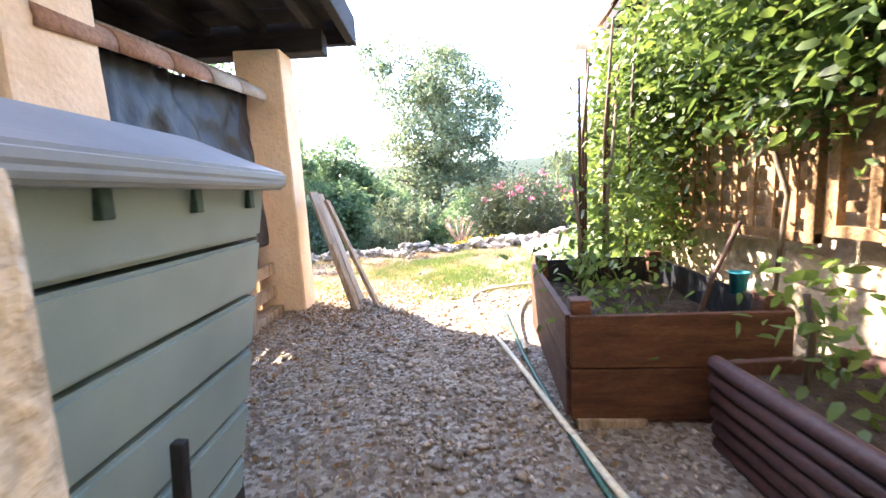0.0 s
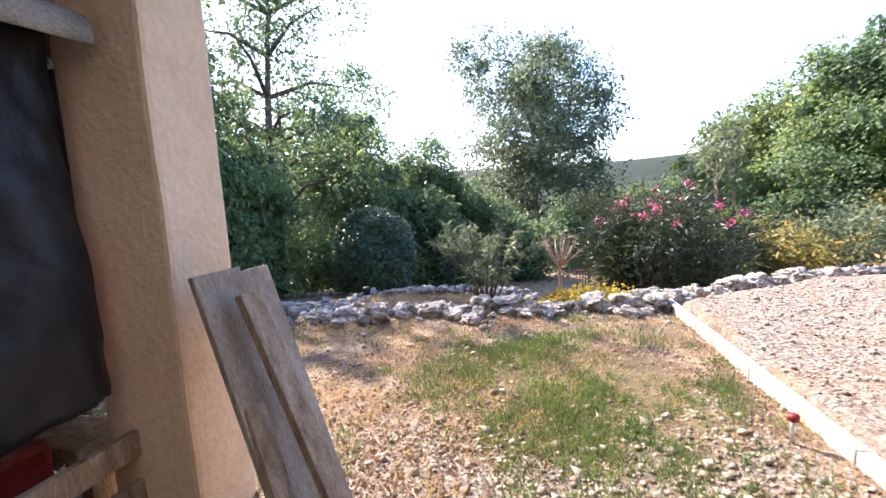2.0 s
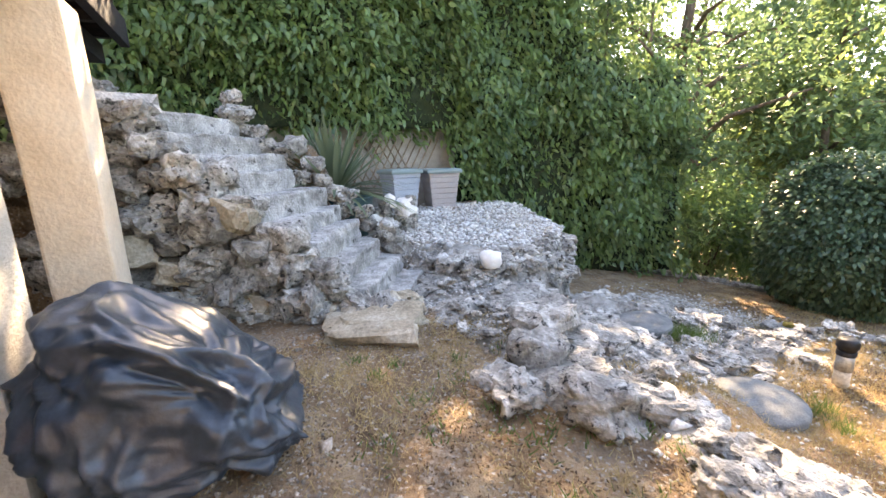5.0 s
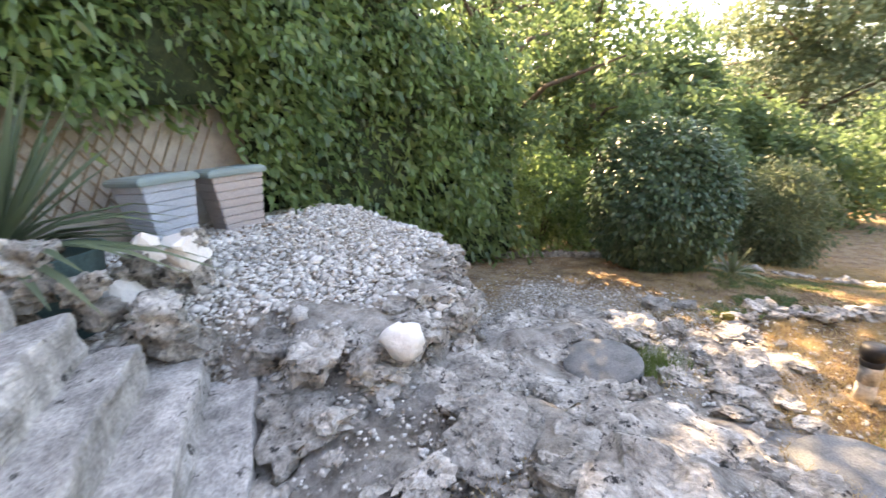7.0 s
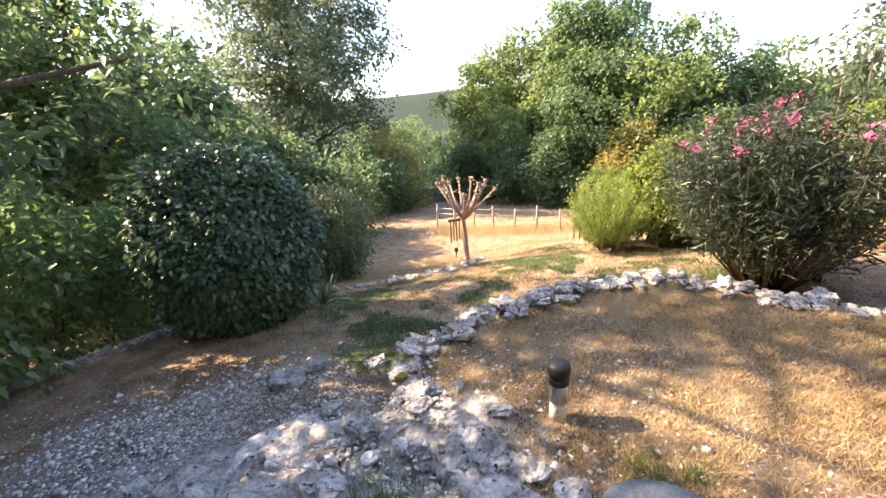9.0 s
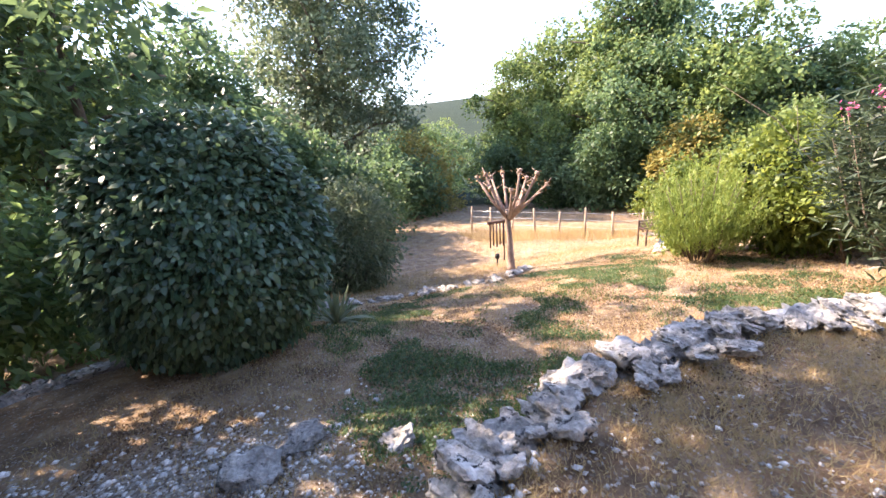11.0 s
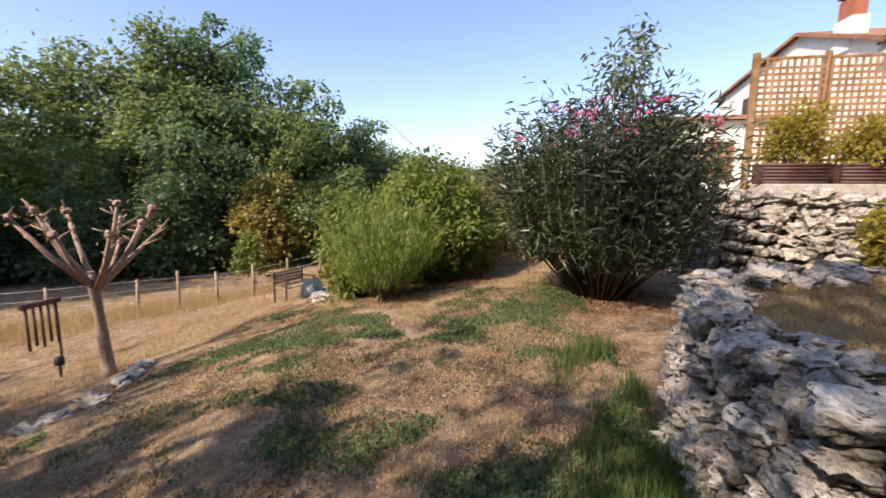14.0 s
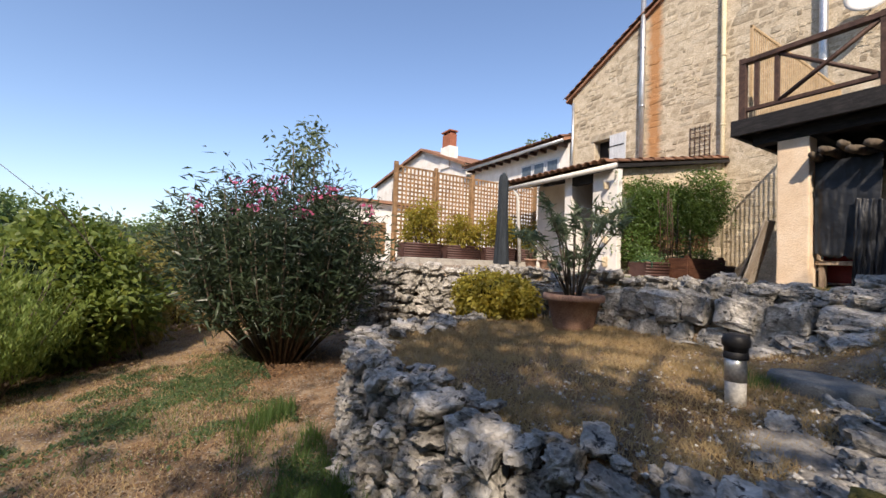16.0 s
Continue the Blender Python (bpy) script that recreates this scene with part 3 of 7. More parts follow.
def zones(x, y):
    """How far each kind of ground covers a place, 0 to 1."""
    corridor = smooth(3.0, 2.0, np.abs(x)) * smooth(5.6, 4.2, y)
    gravel = np.maximum(corridor * 0.62, 0.62 * smooth(-0.1, 0.1, inside(GRAVEL, x, y)))
    gravel = np.maximum(gravel, 0.95 * smooth(-0.1, 0.1, inside(PLATFORM, x, y)))
    gravel = np.maximum(gravel, 0.36 * smooth(-0.3, 0.3, inside(TERRACE, x, y)))
    slope = smooth(1.0, 0.55, np.abs(x + 4.55) / 1.9) * smooth(10.9, 9.6, y + 0.5 * (x + 4)) * smooth(6.0, 6.7, y)
    path = smooth(2.2, 0.8, np.abs(x + 5.2)) * smooth(8.6, 9.2, y) * smooth(12.8, 11.4, y)
    gravel = np.maximum(gravel, path * 0.72)
    patch = smooth(1.5, 0.3, np.hypot((x - 0.15) / 1.0, (y - 5.2) / 1.3)) * 0.75
    lawn = smooth(10.6, 11.2, y) * smooth(15.5, 13.0, y) * smooth(-4.5, -2.5, x) * smooth(3.0, 1.0, x) * 0.36
    green = np.maximum(patch, lawn)
    rock = np.maximum(slope * 0.8, 0.85 * smooth(0.5, 0.1, np.abs(inside(TERRACE, x, y))) * smooth(-1.2, -2.8, x) * smooth(-7, -6, x))
    litter = np.maximum(smooth(1.6, 0.6, np.hypot(x - 2.3, y - 10.6)) * 0.8, smooth(0.9, 0.3, np.abs(x + 1.9)) * smooth(4.4, 3.6, y) * 0.6)
    litter = np.maximum(litter, 0.6 * smooth(-7.6, -8.6, x) * smooth(9.3, 10.2, y))
    far = smooth(26, 34, np.hypot(x, y - 8))
    return {"gravel": gravel, "green": green, "rock": rock, "litter": litter, "far": far}


def axis(lo, hi, fine_lo, fine_hi, step, growth=1.25):
    a = list(np.arange(fine_lo, fine_hi + step / 2, step))
    s = step
    while a[-1] < hi:
        s *= growth
        a.append(a[-1] + s)
    s = step
    while a[0] > lo:
        s *= growth
        a.insert(0, a[0] - s)
    return np.array(a)


def build_ground():
    xs, ys = axis(-900, 900, -8.5, 5.5, 0.075), axis(-400, 2500, -1.0, 14.5, 0.075)
    gx, gy = np.meshgrid(xs, ys)
    z = height(gx, gy)
    zs = zones(gx, gy)
    rough = zs["rock"]
    jag = np.zeros_like(z)
    sel = rough > 0.15
    idx = np.argwhere(sel)
    for i, j in idx:
        p = Vector((gx[i, j], gy[i, j], 0.0))
        jag[i, j] = 0.09 * noise.noise(p * 1.1) + 0.08 * noise.noise(p * 2.9) + 0.05 * noise.noise(p * 6.5)
    z = z + jag * np.clip(rough * 1.2, 0, 1)
    far = smooth(120, 420, gy) * 38 + smooth(60, 300, np.abs(gx)) * 14
    z = z + far
    nx, ny = len(xs), len(ys)
    v = np.stack([gx, gy, z], -1).reshape(-1, 3)
    i = (np.arange(ny - 1)[:, None] * nx + np.arange(nx - 1)[None, :]).reshape(-1)
    f = np.stack([i, i + 1, i + nx + 1, i + nx], 1)
    me = bpy.data.meshes.new("ground")
    me.vertices.add(len(v))
    me.vertices.foreach_set("co", v.reshape(-1))
    me.loops.add(len(f) * 4)
    me.loops.foreach_set("vertex_index", f.reshape(-1).astype(np.int32))
    me.polygons.add(len(f))
    me.polygons.foreach_set("loop_start", np.arange(0, len(f) * 4, 4, dtype=np.int32))
    me.polygons.foreach_set("use_smooth", [True] * len(f))
    me.update(calc_edges=True)
    for k, a in zs.items():
        at = me.attributes.new(k, "FLOAT", "POINT")
        at.data.foreach_set("value", a.reshape(-1).astype(np.float32))
    me.materials.append(ground_material())
    return tagged(new("ground", me), "dry garden ground of gravel, straw and bare rock", "ground", kind="structure")


build_ground()


# ---- plants ----
def clumps(centre, radii, count, per, spread, flat=0.0, hollow=0.55, seed=0, bumps=0.25, floor=None):
    """Leaf places in clumps over a lumpy crown, with the outward direction of each."""
    r = np.random.default_rng(seed)
    d = r.normal(size=(count, 3))
    d /= np.linalg.norm(d, axis=1)[:, None]
    lump = np.array([1 + bumps * 2 * noise.noise(Vector(u) * 1.7 + Vector((seed, seed * 2, 3))) for u in d])
    rad = (hollow + (1 - hollow) * r.uniform(0, 1, count) ** 0.6) * lump
    c = d * rad[:, None] * np.array(radii)
    p = np.repeat(c, per, 0) + r.normal(size=(count * per, 3)) * spread
    o = np.repeat(d, per, 0)
    p = p + np.array(centre)
    if floor is not None:
        k = p[:, 2] > floor
        p, o = p[k], o[k]
    return p, o


def boughs(centres, radius, count, q):
    """Leaves over the rounded tops of separate boughs, thinner underneath, with their outward directions."""
    k = len(centres)
    d = q.normal(size=(k, count, 3))
    d /= np.linalg.norm(d, axis=2)[:, :, None]
    rad = radius * q.lognormal(0, 0.3, (k, 1, 1)) * (0.55 + 0.6 * q.uniform(0, 1, (k, count, 1)) ** 0.8)
    rad = rad * (1 + 0.25 * np.sin(d[:, :, 0:1] * 5 + np.arange(k)[:, None, None]) * np.cos(d[:, :, 1:2] * 4))
    p = centres[:, None, :] + d * rad * np.array([1.1, 1.1, 0.95])
    keep = (d[:, :, 2] > -0.35) | (q.uniform(0, 1, (k, count)) < 0.3)
    out = d + np.array([0, 0, 0.55])
    return p[keep], out[keep]


def tree(label, at, tall, crown_r, trunk_r, mat, seed, lean=(0, 0), first=0.3, n=150, per=90, leaf=0.16, spread=0.4, bark=None, limbs=7, layers=None, name="tree"):
    """A tapered trunk with limbs, and a crown of separate leaf clumps round the limbs' ends."""
    r = random.Random(seed)
    x, y = at[0], at[1]
    z = gz(x, y) - 0.1 if len(at) < 3 else at[2]
    top = thing(name, label, "tree", (x, y, z))
    bark = bark or M_BARK
    pts = [Vector((lean[0] * t * t + 0.15 * math.sin(seed + 4 * t), lean[1] * t * t + 0.15 * math.cos(seed * 2 + 5 * t), tall * 0.85 * t)) for t in np.linspace(0, 1, 9)]
    pts[0].xy = (0, 0)
    part("trunk", tubes("trunk", [(pts, [trunk_r * (1.25 if i == 0 else 1 - 0.1 * i) for i in range(9)])], bark, 10), None, top)
    cs, os_ = [], []
    q = np.random.default_rng(seed * 17 + 3)
    for k in range(limbs):
        t = first + (0.95 - first) * k / max(1, limbs - 1)
        base = pts[min(8, int(t * 8))]
        a = k * 2.4 + r.uniform(-0.4, 0.4)
        reach = crown_r * (1.0 - 0.6 * max(0.0, t - 0.45)) * r.uniform(0.55, 0.85)
        end = base + Vector((math.cos(a) * reach, math.sin(a) * reach, r.uniform(0.15, 0.5) * reach))
        midp = base.lerp(end, 0.5) + Vector((0, 0, 0.12 * reach))
        part("limb", tubes("limb", [([base, midp, end], [trunk_r * 0.42, trunk_r * 0.25, trunk_r * 0.08])], bark, 6), None, top)
        rr = crown_r * r.uniform(0.42, 0.6) * (1.0 - 0.25 * max(0.0, t - 0.5))
        share = max(5, int(n / limbs / 1.7))
        d = q.normal(size=(share, 3))
        d /= np.linalg.norm(d, axis=1)[:, None]
        c = np.array(base.lerp(end, r.uniform(0.5, 0.8))) + d * (rr * q.uniform(0.35, 1.0, share) ** 0.7)[:, None] * np.array([1, 1, 0.85])
        p, o = boughs(c, spread * 1.6, int(per * 2.4), q)
        cs.append(p)
        os_.append(o)
    o = np.concatenate(os_)
    part("crown", leaves("crown", np.concatenate(cs), leaf, leaf * 0.6, mat, o * 0.6, facing=o), None, top)
    return top


def shrub(name, label, at, radii, mat, seed, count=260, per=40, leaf=0.1, width=0.5, spread=0.1, stems=8, lift=0.0, category="shrub", hollow=0.75, bumps=0.12, droop=0.2, stem_r=0.018, facing=False):
    """Stems from the base and a crown of leaf clumps."""
    x, y = at[0], at[1]
    z = gz(x, y) - 0.03 if len(at) < 3 else at[2]
    top = thing(name, label, category, (x, y, z))
    r = random.Random(seed)
    runs = []
    for k in range(stems):
        a = 2 * math.pi * k / max(1, stems) + r.uniform(-0.3, 0.3)
        e = Vector((math.cos(a) * radii[0] * 0.6, math.sin(a) * radii[1] * 0.6, lift + radii[2] * r.uniform(0.9, 1.4)))
        s = Vector((math.cos(a) * 0.12 * radii[0], math.sin(a) * 0.12 * radii[1], 0))
        runs.append(([s, s.lerp(e, 0.5) + Vector((0, 0, 0.1)), e], [stem_r * 1.3, stem_r, stem_r * 0.5]))
    for run in runs:
        part("stem", tubes("stem", [run], M_BARK, 5), None, top)
    p, o = clumps((0, 0, lift + radii[2]), radii, count, per, spread, seed=seed, hollow=hollow, bumps=bumps, floor=0.02)
    part("foliage", leaves("foliage", p, leaf, leaf * width, mat, o * 0.8, droop=droop, facing=o if facing else None, broad=facing), None, top)
    return top


# ---- stones shared by walls, ledges and steps ----
ROCKS = [rock_mesh("stone", i + 1, M_STONE, 0.65, 4 if i < 2 else 3, 0.5, i > 2) for i in range(8)]
BLOCKS = [rock_mesh("block", i + 21, M_STONE, 0.3, 3, 0.95, True) for i in range(5)]
OCHRES = [rock_mesh("ochre_block", i + 31, M_OCHRE, 0.4, 3, 0.75, True) for i in range(2)]


def stone_at(parent, meshes, p, size, rz=0.0, tilt=0.0, name="stone"):
    ob = new(name, meshes[random.randrange(len(meshes))])
    ob.parent = parent
    m = pose(p[0], p[1], p[2], random.uniform(-tilt, tilt), random.uniform(-tilt, tilt), rz)
    ob.matrix_basis = m @ Matrix.Diagonal((size[0], size[1], size[2], 1))
    return ob


def stone_wall(name, label, line, bottom, top, length, course, depth, meshes, lean=0.0, jag=0.05):
    """A dry stone wall along a line: courses of single stones, uneven along the top."""
    w = tagged(new(name), label, "wall", kind="structure")
    for (x0, y0), (x1, y1) in zip(line, line[1:]):
        run = math.hypot(x1 - x0, y1 - y0)
        ux, uy = (x1 - x0) / run, (y1 - y0) / run
        rz = math.degrees(math.atan2(uy, ux))
        lo = bottom if not callable(bottom) else bottom((x0 + x1) / 2, (y0 + y1) / 2)
        up = top if not callable(top) else top((x0 + x1) / 2, (y0 + y1) / 2)
        rows = max(1, round((up - lo) / course))
        h = (up - lo) / rows
        for r in range(rows):
            s = -random.uniform(0, 0.5) * length
            while s < run:
                ln = length * random.uniform(0.6, 1.5)
                c = s + ln / 2
                back = lean * (r + 0.5) * h + random.uniform(-0.03, 0.03)
                z = lo + (r + 0.5) * h + random.uniform(-0.12, 0.12) * h + (random.uniform(-0.3, 1) * jag if r == rows - 1 else 0)
                stone_at(w, meshes, (x0 + ux * c - uy * -back, y0 + uy * c + ux * -back, z), (ln * 1.06, depth * random.uniform(0.8, 1.2), h * random.uniform(1.05, 1.5)), rz + random.uniform(-9, 9), 9)
                s += ln
    return w


# ---- the house ----
FY = -1.0


def wall_mesh(name, label, poly, y0, y1, mat):
    """An upright wall cut to an outline in x and z, between two depths."""
    n = len(poly)
    v = [(x, y1, z) for x, z in poly] + [(x, y0, z) for x, z in poly]
    f = [tuple(range(n)), tuple(range(2 * n - 1, n - 1, -1))] + [((i + 1) % n, i, n + i, n + (i + 1) % n) for i in range(n)]
    me = mesh_from(name, v, f, mat)
    bm = bmesh.new()
    bm.from_mesh(me)
    bmesh.ops.recalc_face_normals(bm, faces=bm.faces)
    bm.to_mesh(me)
    bm.free()
    return tagged(new(name, me), label, "wall", kind="structure")


def tile_rows(name, parent, origin, along, down, count, rows, label=""):
    """Half-round clay tiles: count columns along the eave, each of overlapping tiles running down the slope."""
    o, a, d = Vector(origin), Vector(along), Vector(down)
    n = a.cross(d).normalized()
    if n.z < 0:
        n = -n
    verts, faces = [], []
    w = a.length / count
    au = a.normalized()
    for c in range(count):
        for r in range(rows):
            p0 = o + a * ((c + 0.5) / count) + d * (r / rows) + n * random.uniform(0, 0.015)
            p1 = o + a * ((c + 0.5) / count) + d * ((r + 1.12) / rows) + n * 0.03
            base = len(verts)
            for p, rad in ((p0, 0.42), (p1, 0.52)):
                for k in range(7):
                    t = math.pi * k / 6
                    verts.append(p + au * (math.cos(t) * w * rad) + n * (math.sin(t) * w * rad * 0.8))
            faces += [(base + k, base + k + 1, base + 8 + k, base + 7 + k) for k in range(6)]
    me = mesh_from(name, verts, faces, M_ROOF, True)
    ob = part(name, me, None, parent, label)
    sol = ob.modifiers.new("thick", "SOLIDIFY")
    sol.thickness = 0.012
    return ob


SLOPE = (9.07 - 6.93) / (7.55 - 3.69)
RIDGE_X = 1.2
RIDGE_Z = 6.9 + SLOPE * (7.4 - RIDGE_X)
HOUSE = [(-7.0, -0.3), (7.3, -0.3), (7.3, 3.95), (7.3, 6.95), (RIDGE_X, RIDGE_Z), (-7.0, RIDGE_Z - SLOPE * (RIDGE_X + 7.0))]
WIN = (5.5, 6.2, 3.7, 4.98)
wall_mesh("wall_house_low", "old ochre limestone house wall with wide mortar joints", [(-7.0, -0.3), (7.3, -0.3), (7.3, WIN[2]), (-7.0, WIN[2])], FY - 0.55, FY, M_MORTAR)
wall_mesh("wall_house_corner", "limestone house wall beside the small window", [(WIN[1], WIN[2]), (7.3, WIN[2]), (7.3, WIN[3]), (WIN[1], WIN[3])], FY - 0.55, FY, M_MORTAR)
wall_mesh("wall_house_middle", "old ochre limestone house wall with drainpipes", [(-7.0, WIN[2]), (WIN[0], WIN[2]), (WIN[0], WIN[3]), (-7.0, WIN[3])], FY - 0.55, FY, M_MORTAR)
gable = wall_mesh("wall_house_gable", "tall limestone gable under a clay tile roof", [(-7.0, WIN[3]), (7.3, WIN[3])] + HOUSE[3:], FY - 0.55, FY, M_MORTAR)
tagged(part("wall_house_back", boxed((-7.0, -12.0, -0.3), (7.28, FY - 0.58, 6.4)), M_MORTAR, None), "plain house body behind the gable", "wall", kind="structure")

house_roof = thing("house_roof", "weathered red clay tile roof above the stone gable", "roof", kind="structure")
up = Vector((RIDGE_X - 7.55, 0, SLOPE * (7.55 - RIDGE_X)))
part("roof_deck", mesh_from("roof_deck", [(7.55, FY + 0.12, 6.9), (RIDGE_X, FY + 0.12, 6.9 + up.z), (RIDGE_X, -12, 6.9 + up.z), (7.55, -12, 6.9), (7.55, FY + 0.12, 6.82), (RIDGE_X, FY + 0.12, 6.82 + up.z), (RIDGE_X, -12, 6.82 + up.z), (7.55, -12, 6.82)], [(0, 1, 2, 3), (7, 6, 5, 4), (0, 4, 5, 1), (3, 2, 6, 7), (0, 3, 7, 4)], M_ROOF), None, house_roof)
part("roof_deck", mesh_from("roof_deck", [(RIDGE_X, FY + 0.12, 6.9 + up.z), (-7.3, FY + 0.12, 6.9 + up.z - SLOPE * (RIDGE_X + 7.3)), (-7.3, -12, 6.9 + up.z - SLOPE * (RIDGE_X + 7.3)), (RIDGE_X, -12, 6.9 + up.z)], [(0, 1, 2, 3)], M_ROOF), None, house_roof)
tile_rows("verge_tile", house_roof, (RIDGE_X, FY + 0.2, 6.95 + up.z), (0, -0.6, 0), -up, 3, 22)

shutter_win = thing("window_1", "small stone-framed window with one open grey shutter", "window", kind="structure")
# near-black panel painted as the unlit room behind the opening
part("opening_shade", boxed((WIN[0], FY - 0.4, WIN[2]), (WIN[1], FY - 0.34, WIN[3])), M_SHADE, shutter_win)
part("window_sill", boxed((WIN[0] - 0.08, FY - 0.3, WIN[2] - 0.12), (WIN[1] + 0.08, FY + 0.06, WIN[2] + 0.03), 0.01), M_OCHRE, shutter_win)
part("lintel", boxed((WIN[0] - 0.1, FY - 0.3, WIN[3] - 0.05), (WIN[1] + 0.12, FY + 0.03, WIN[3] + 0.2), 0.02), M_OCHRE, shutter_win)
bm = bmesh.new()
for k in range(5):
    box(bm, (WIN[0] - 0.66 + 0.13 * k, FY + 0.03, WIN[2]), (WIN[0] - 0.535 + 0.13 * k, FY + 0.065, WIN[3] + 0.02), 0.004)
sh = part("shutter", bm, M_SHUTTER, shutter_win)
part("strap_hinge", boxed((WIN[0] - 0.6, FY + 0.066, WIN[3] - 0.42), (WIN[0], FY + 0.075, WIN[3] - 0.38)), M_BLACK, sh)


def drainpipe(label, x, z0, z1, mat, r=0.05, y=FY + 0.09):
    t = thing("drainpipe", label, "pipe", (x, y, z0))
    part("pipe", tubes("pipe", [([(0, 0, 0), (0, 0, (z1 - z0) * 0.5), (0, 0, z1 - z0)], [r, r, r])], mat, 10), None, t)
    for k in range(int((z1 - z0) // 2) + 1):
        part("collar", tubes("collar", [([(0, -0.01, 0.3 + 2 * k), (0, -0.01, 0.36 + 2 * k)], [r * 1.25, r * 1.25])], mat, 10), None, t)
    return t


drainpipe("shiny zinc flue pipe on the stone gable", 4.25, 3.35, 10.4, M_ZINC, 0.085)
drainpipe("cream drainpipe on the stone house wall", 1.76, 0.05, 9.3, M_HOSE, 0.06)
drainpipe("grey zinc flue pipe beside the balcony trellis", -0.42, 3.0, 9.0, M_ZINC, 0.09)
drainpipe("zinc drainpipe at the house corner", 7.18, 3.3, 6.7, M_ZINC, 0.05)
grille = thing("iron_grille", "small rusty iron grille on the stone wall", "grille", (2.4, FY + 0.02, 3.6))
for k in range(5):
    part("bar", tubes("bar", [([(-0.28 + 0.14 * k, 0, 0), (-0.28 + 0.14 * k, 0, 0.95)], [0.012, 0.012])], M_RAIL, 6), None, grille)
for k in range(7):
    part("bar", tubes("bar", [([(-0.3, 0.01, 0.05 + 0.14 * k), (0.3, 0.01, 0.05 + 0.14 * k)], [0.01, 0.01])], M_RAIL, 6), None, grille)
dish = thing("satellite_dish", "round pale satellite dish on the house wall", "dish", (-1.2, FY + 0.35, 6.3))
part("bowl", lathe("bowl", [(0.02, 0.0), (0.2, 0.03), (0.36, 0.1), (0.37, 0.11), (0.2, 0.05), (0.02, 0.02)], M_PVC, 24), None, dish, m=pose(0, 0, 0, -75, 0, 20))
part("arm", tubes("arm", [([(0, -0.35, -0.1), (0, 0, 0)], [0.02, 0.02])], M_ZINC, 6), None, dish)

# ---- the shed ----
shed = tagged(part("wall_shed_front", boxed((1.52, 3.85, -0.1), (2.17, 4.0, 2.35), 0.012), M_WHITE, None), "whitewashed shed wall beside a dark doorway", "wall", kind="structure")
tagged(part("wall_shed_mid", boxed((2.78, 3.85, -0.1), (3.0, 4.0, 2.35), 0.012), M_WHITE, None), "whitewashed shed pier beside the doorway", "wall", kind="structure")
tagged(part("wall_shed_over", boxed((2.17, 3.85, 2.15), (2.78, 4.0, 2.35)), M_BEAM, None), "dark lintel over the shed doorway", "wall", kind="structure")
tagged(part("wall_shed_recess", boxed((3.0, 2.9, -0.1), (4.9, 3.05, 2.5), 0.012), M_WHITE, None), "whitewashed wall under the shed porch", "wall", kind="structure")
tagged(part("wall_shed_end", boxed((2.85, 3.05, -0.1), (3.0, 3.85, 2.4), 0.01), M_WHITE, None), "whitewashed return wall of the porch", "wall", kind="structure")
tagged(part("wall_shed_far", boxed((4.75, -1.0, -0.1), (4.9, 3.0, 2.6), 0.01), M_WHITE, None), "whitewashed outer wall of the shed", "wall", kind="structure")
door = thing("door_1", "dark brown plank door standing open in the shed", "door", (2.2, 3.8, 0.1), kind="structure")
for k in range(4):
    part("plank", boxed((0.0, -0.14 * k - 0.135, 0), (0.04, -0.14 * k, 2.05), 0.004), M_RAIL, door)
part("door_handle", tubes("door_handle", [([(-0.03, -0.45, 1.0), (-0.05, -0.45, 1.06), (-0.03, -0.45, 1.12)], [0.01, 0.01, 0.01])], M_BLACK, 6), None, door)
v = [(1.6, 4.15, 2.36), (5.1, 4.15, 2.36), (5.1, FY, 3.3), (1.6, FY, 3.3), (1.6, 4.15, 2.44), (5.1, 4.15, 2.44), (5.1, FY, 3.38), (1.6, FY, 3.38)]
shed_roof = thing("shed_roof", "low mono-pitch roof of weathered clay tiles", "roof", kind="structure")
part("roof_deck", mesh_from("roof_deck", v, [(3, 2, 1, 0), (4, 5, 6, 7), (0, 1, 5, 4), (1, 2, 6, 5), (3, 0, 4, 7), (2, 3, 7, 6)], M_BEAM), None, shed_roof)
tile_rows("clay_tiles", shed_roof, (1.6, FY, 3.4), (3.5, 0, 0), (0, 5.25, -0.96), 17, 12)
gut = thing("gutter", "white half-round gutter with a downpipe on the shed", "gutter", (0, 0, 0))
part("trough", tubes("trough", [([(1.4, 4.24, 2.36), (5.12, 4.24, 2.32)], [0.06, 0.06])], M_PVC, 10), None, gut)
part("downpipe", tubes("downpipe", [([(4.6, 4.24, 2.3), (4.55, 4.15, 2.1), (4.5, 4.05, 0.25)], [0.045, 0.045, 0.045])], M_PVC, 8), None, gut)

# low wall with the trellis along the yard
tagged(part("wall_yard", mesh_from("wall_yard", [(1.75, -1.0, -0.1), (1.75, 3.85, -0.1), (1.75, 3.85, 2.4), (1.75, -1.0, 3.3), (2.1, -1.0, -0.1), (2.1, 3.85, -0.1), (2.1, 3.85, 2.4), (2.1, -1.0, 3.3)], [(0, 3, 2, 1), (4, 5, 6, 7), (0, 1, 5, 4), (3, 7, 6, 2), (1, 2, 6, 5), (0, 4, 7, 3)], M_MORTAR), None, None), "rubble stone wall behind a climber-covered trellis", "wall", kind="structure")


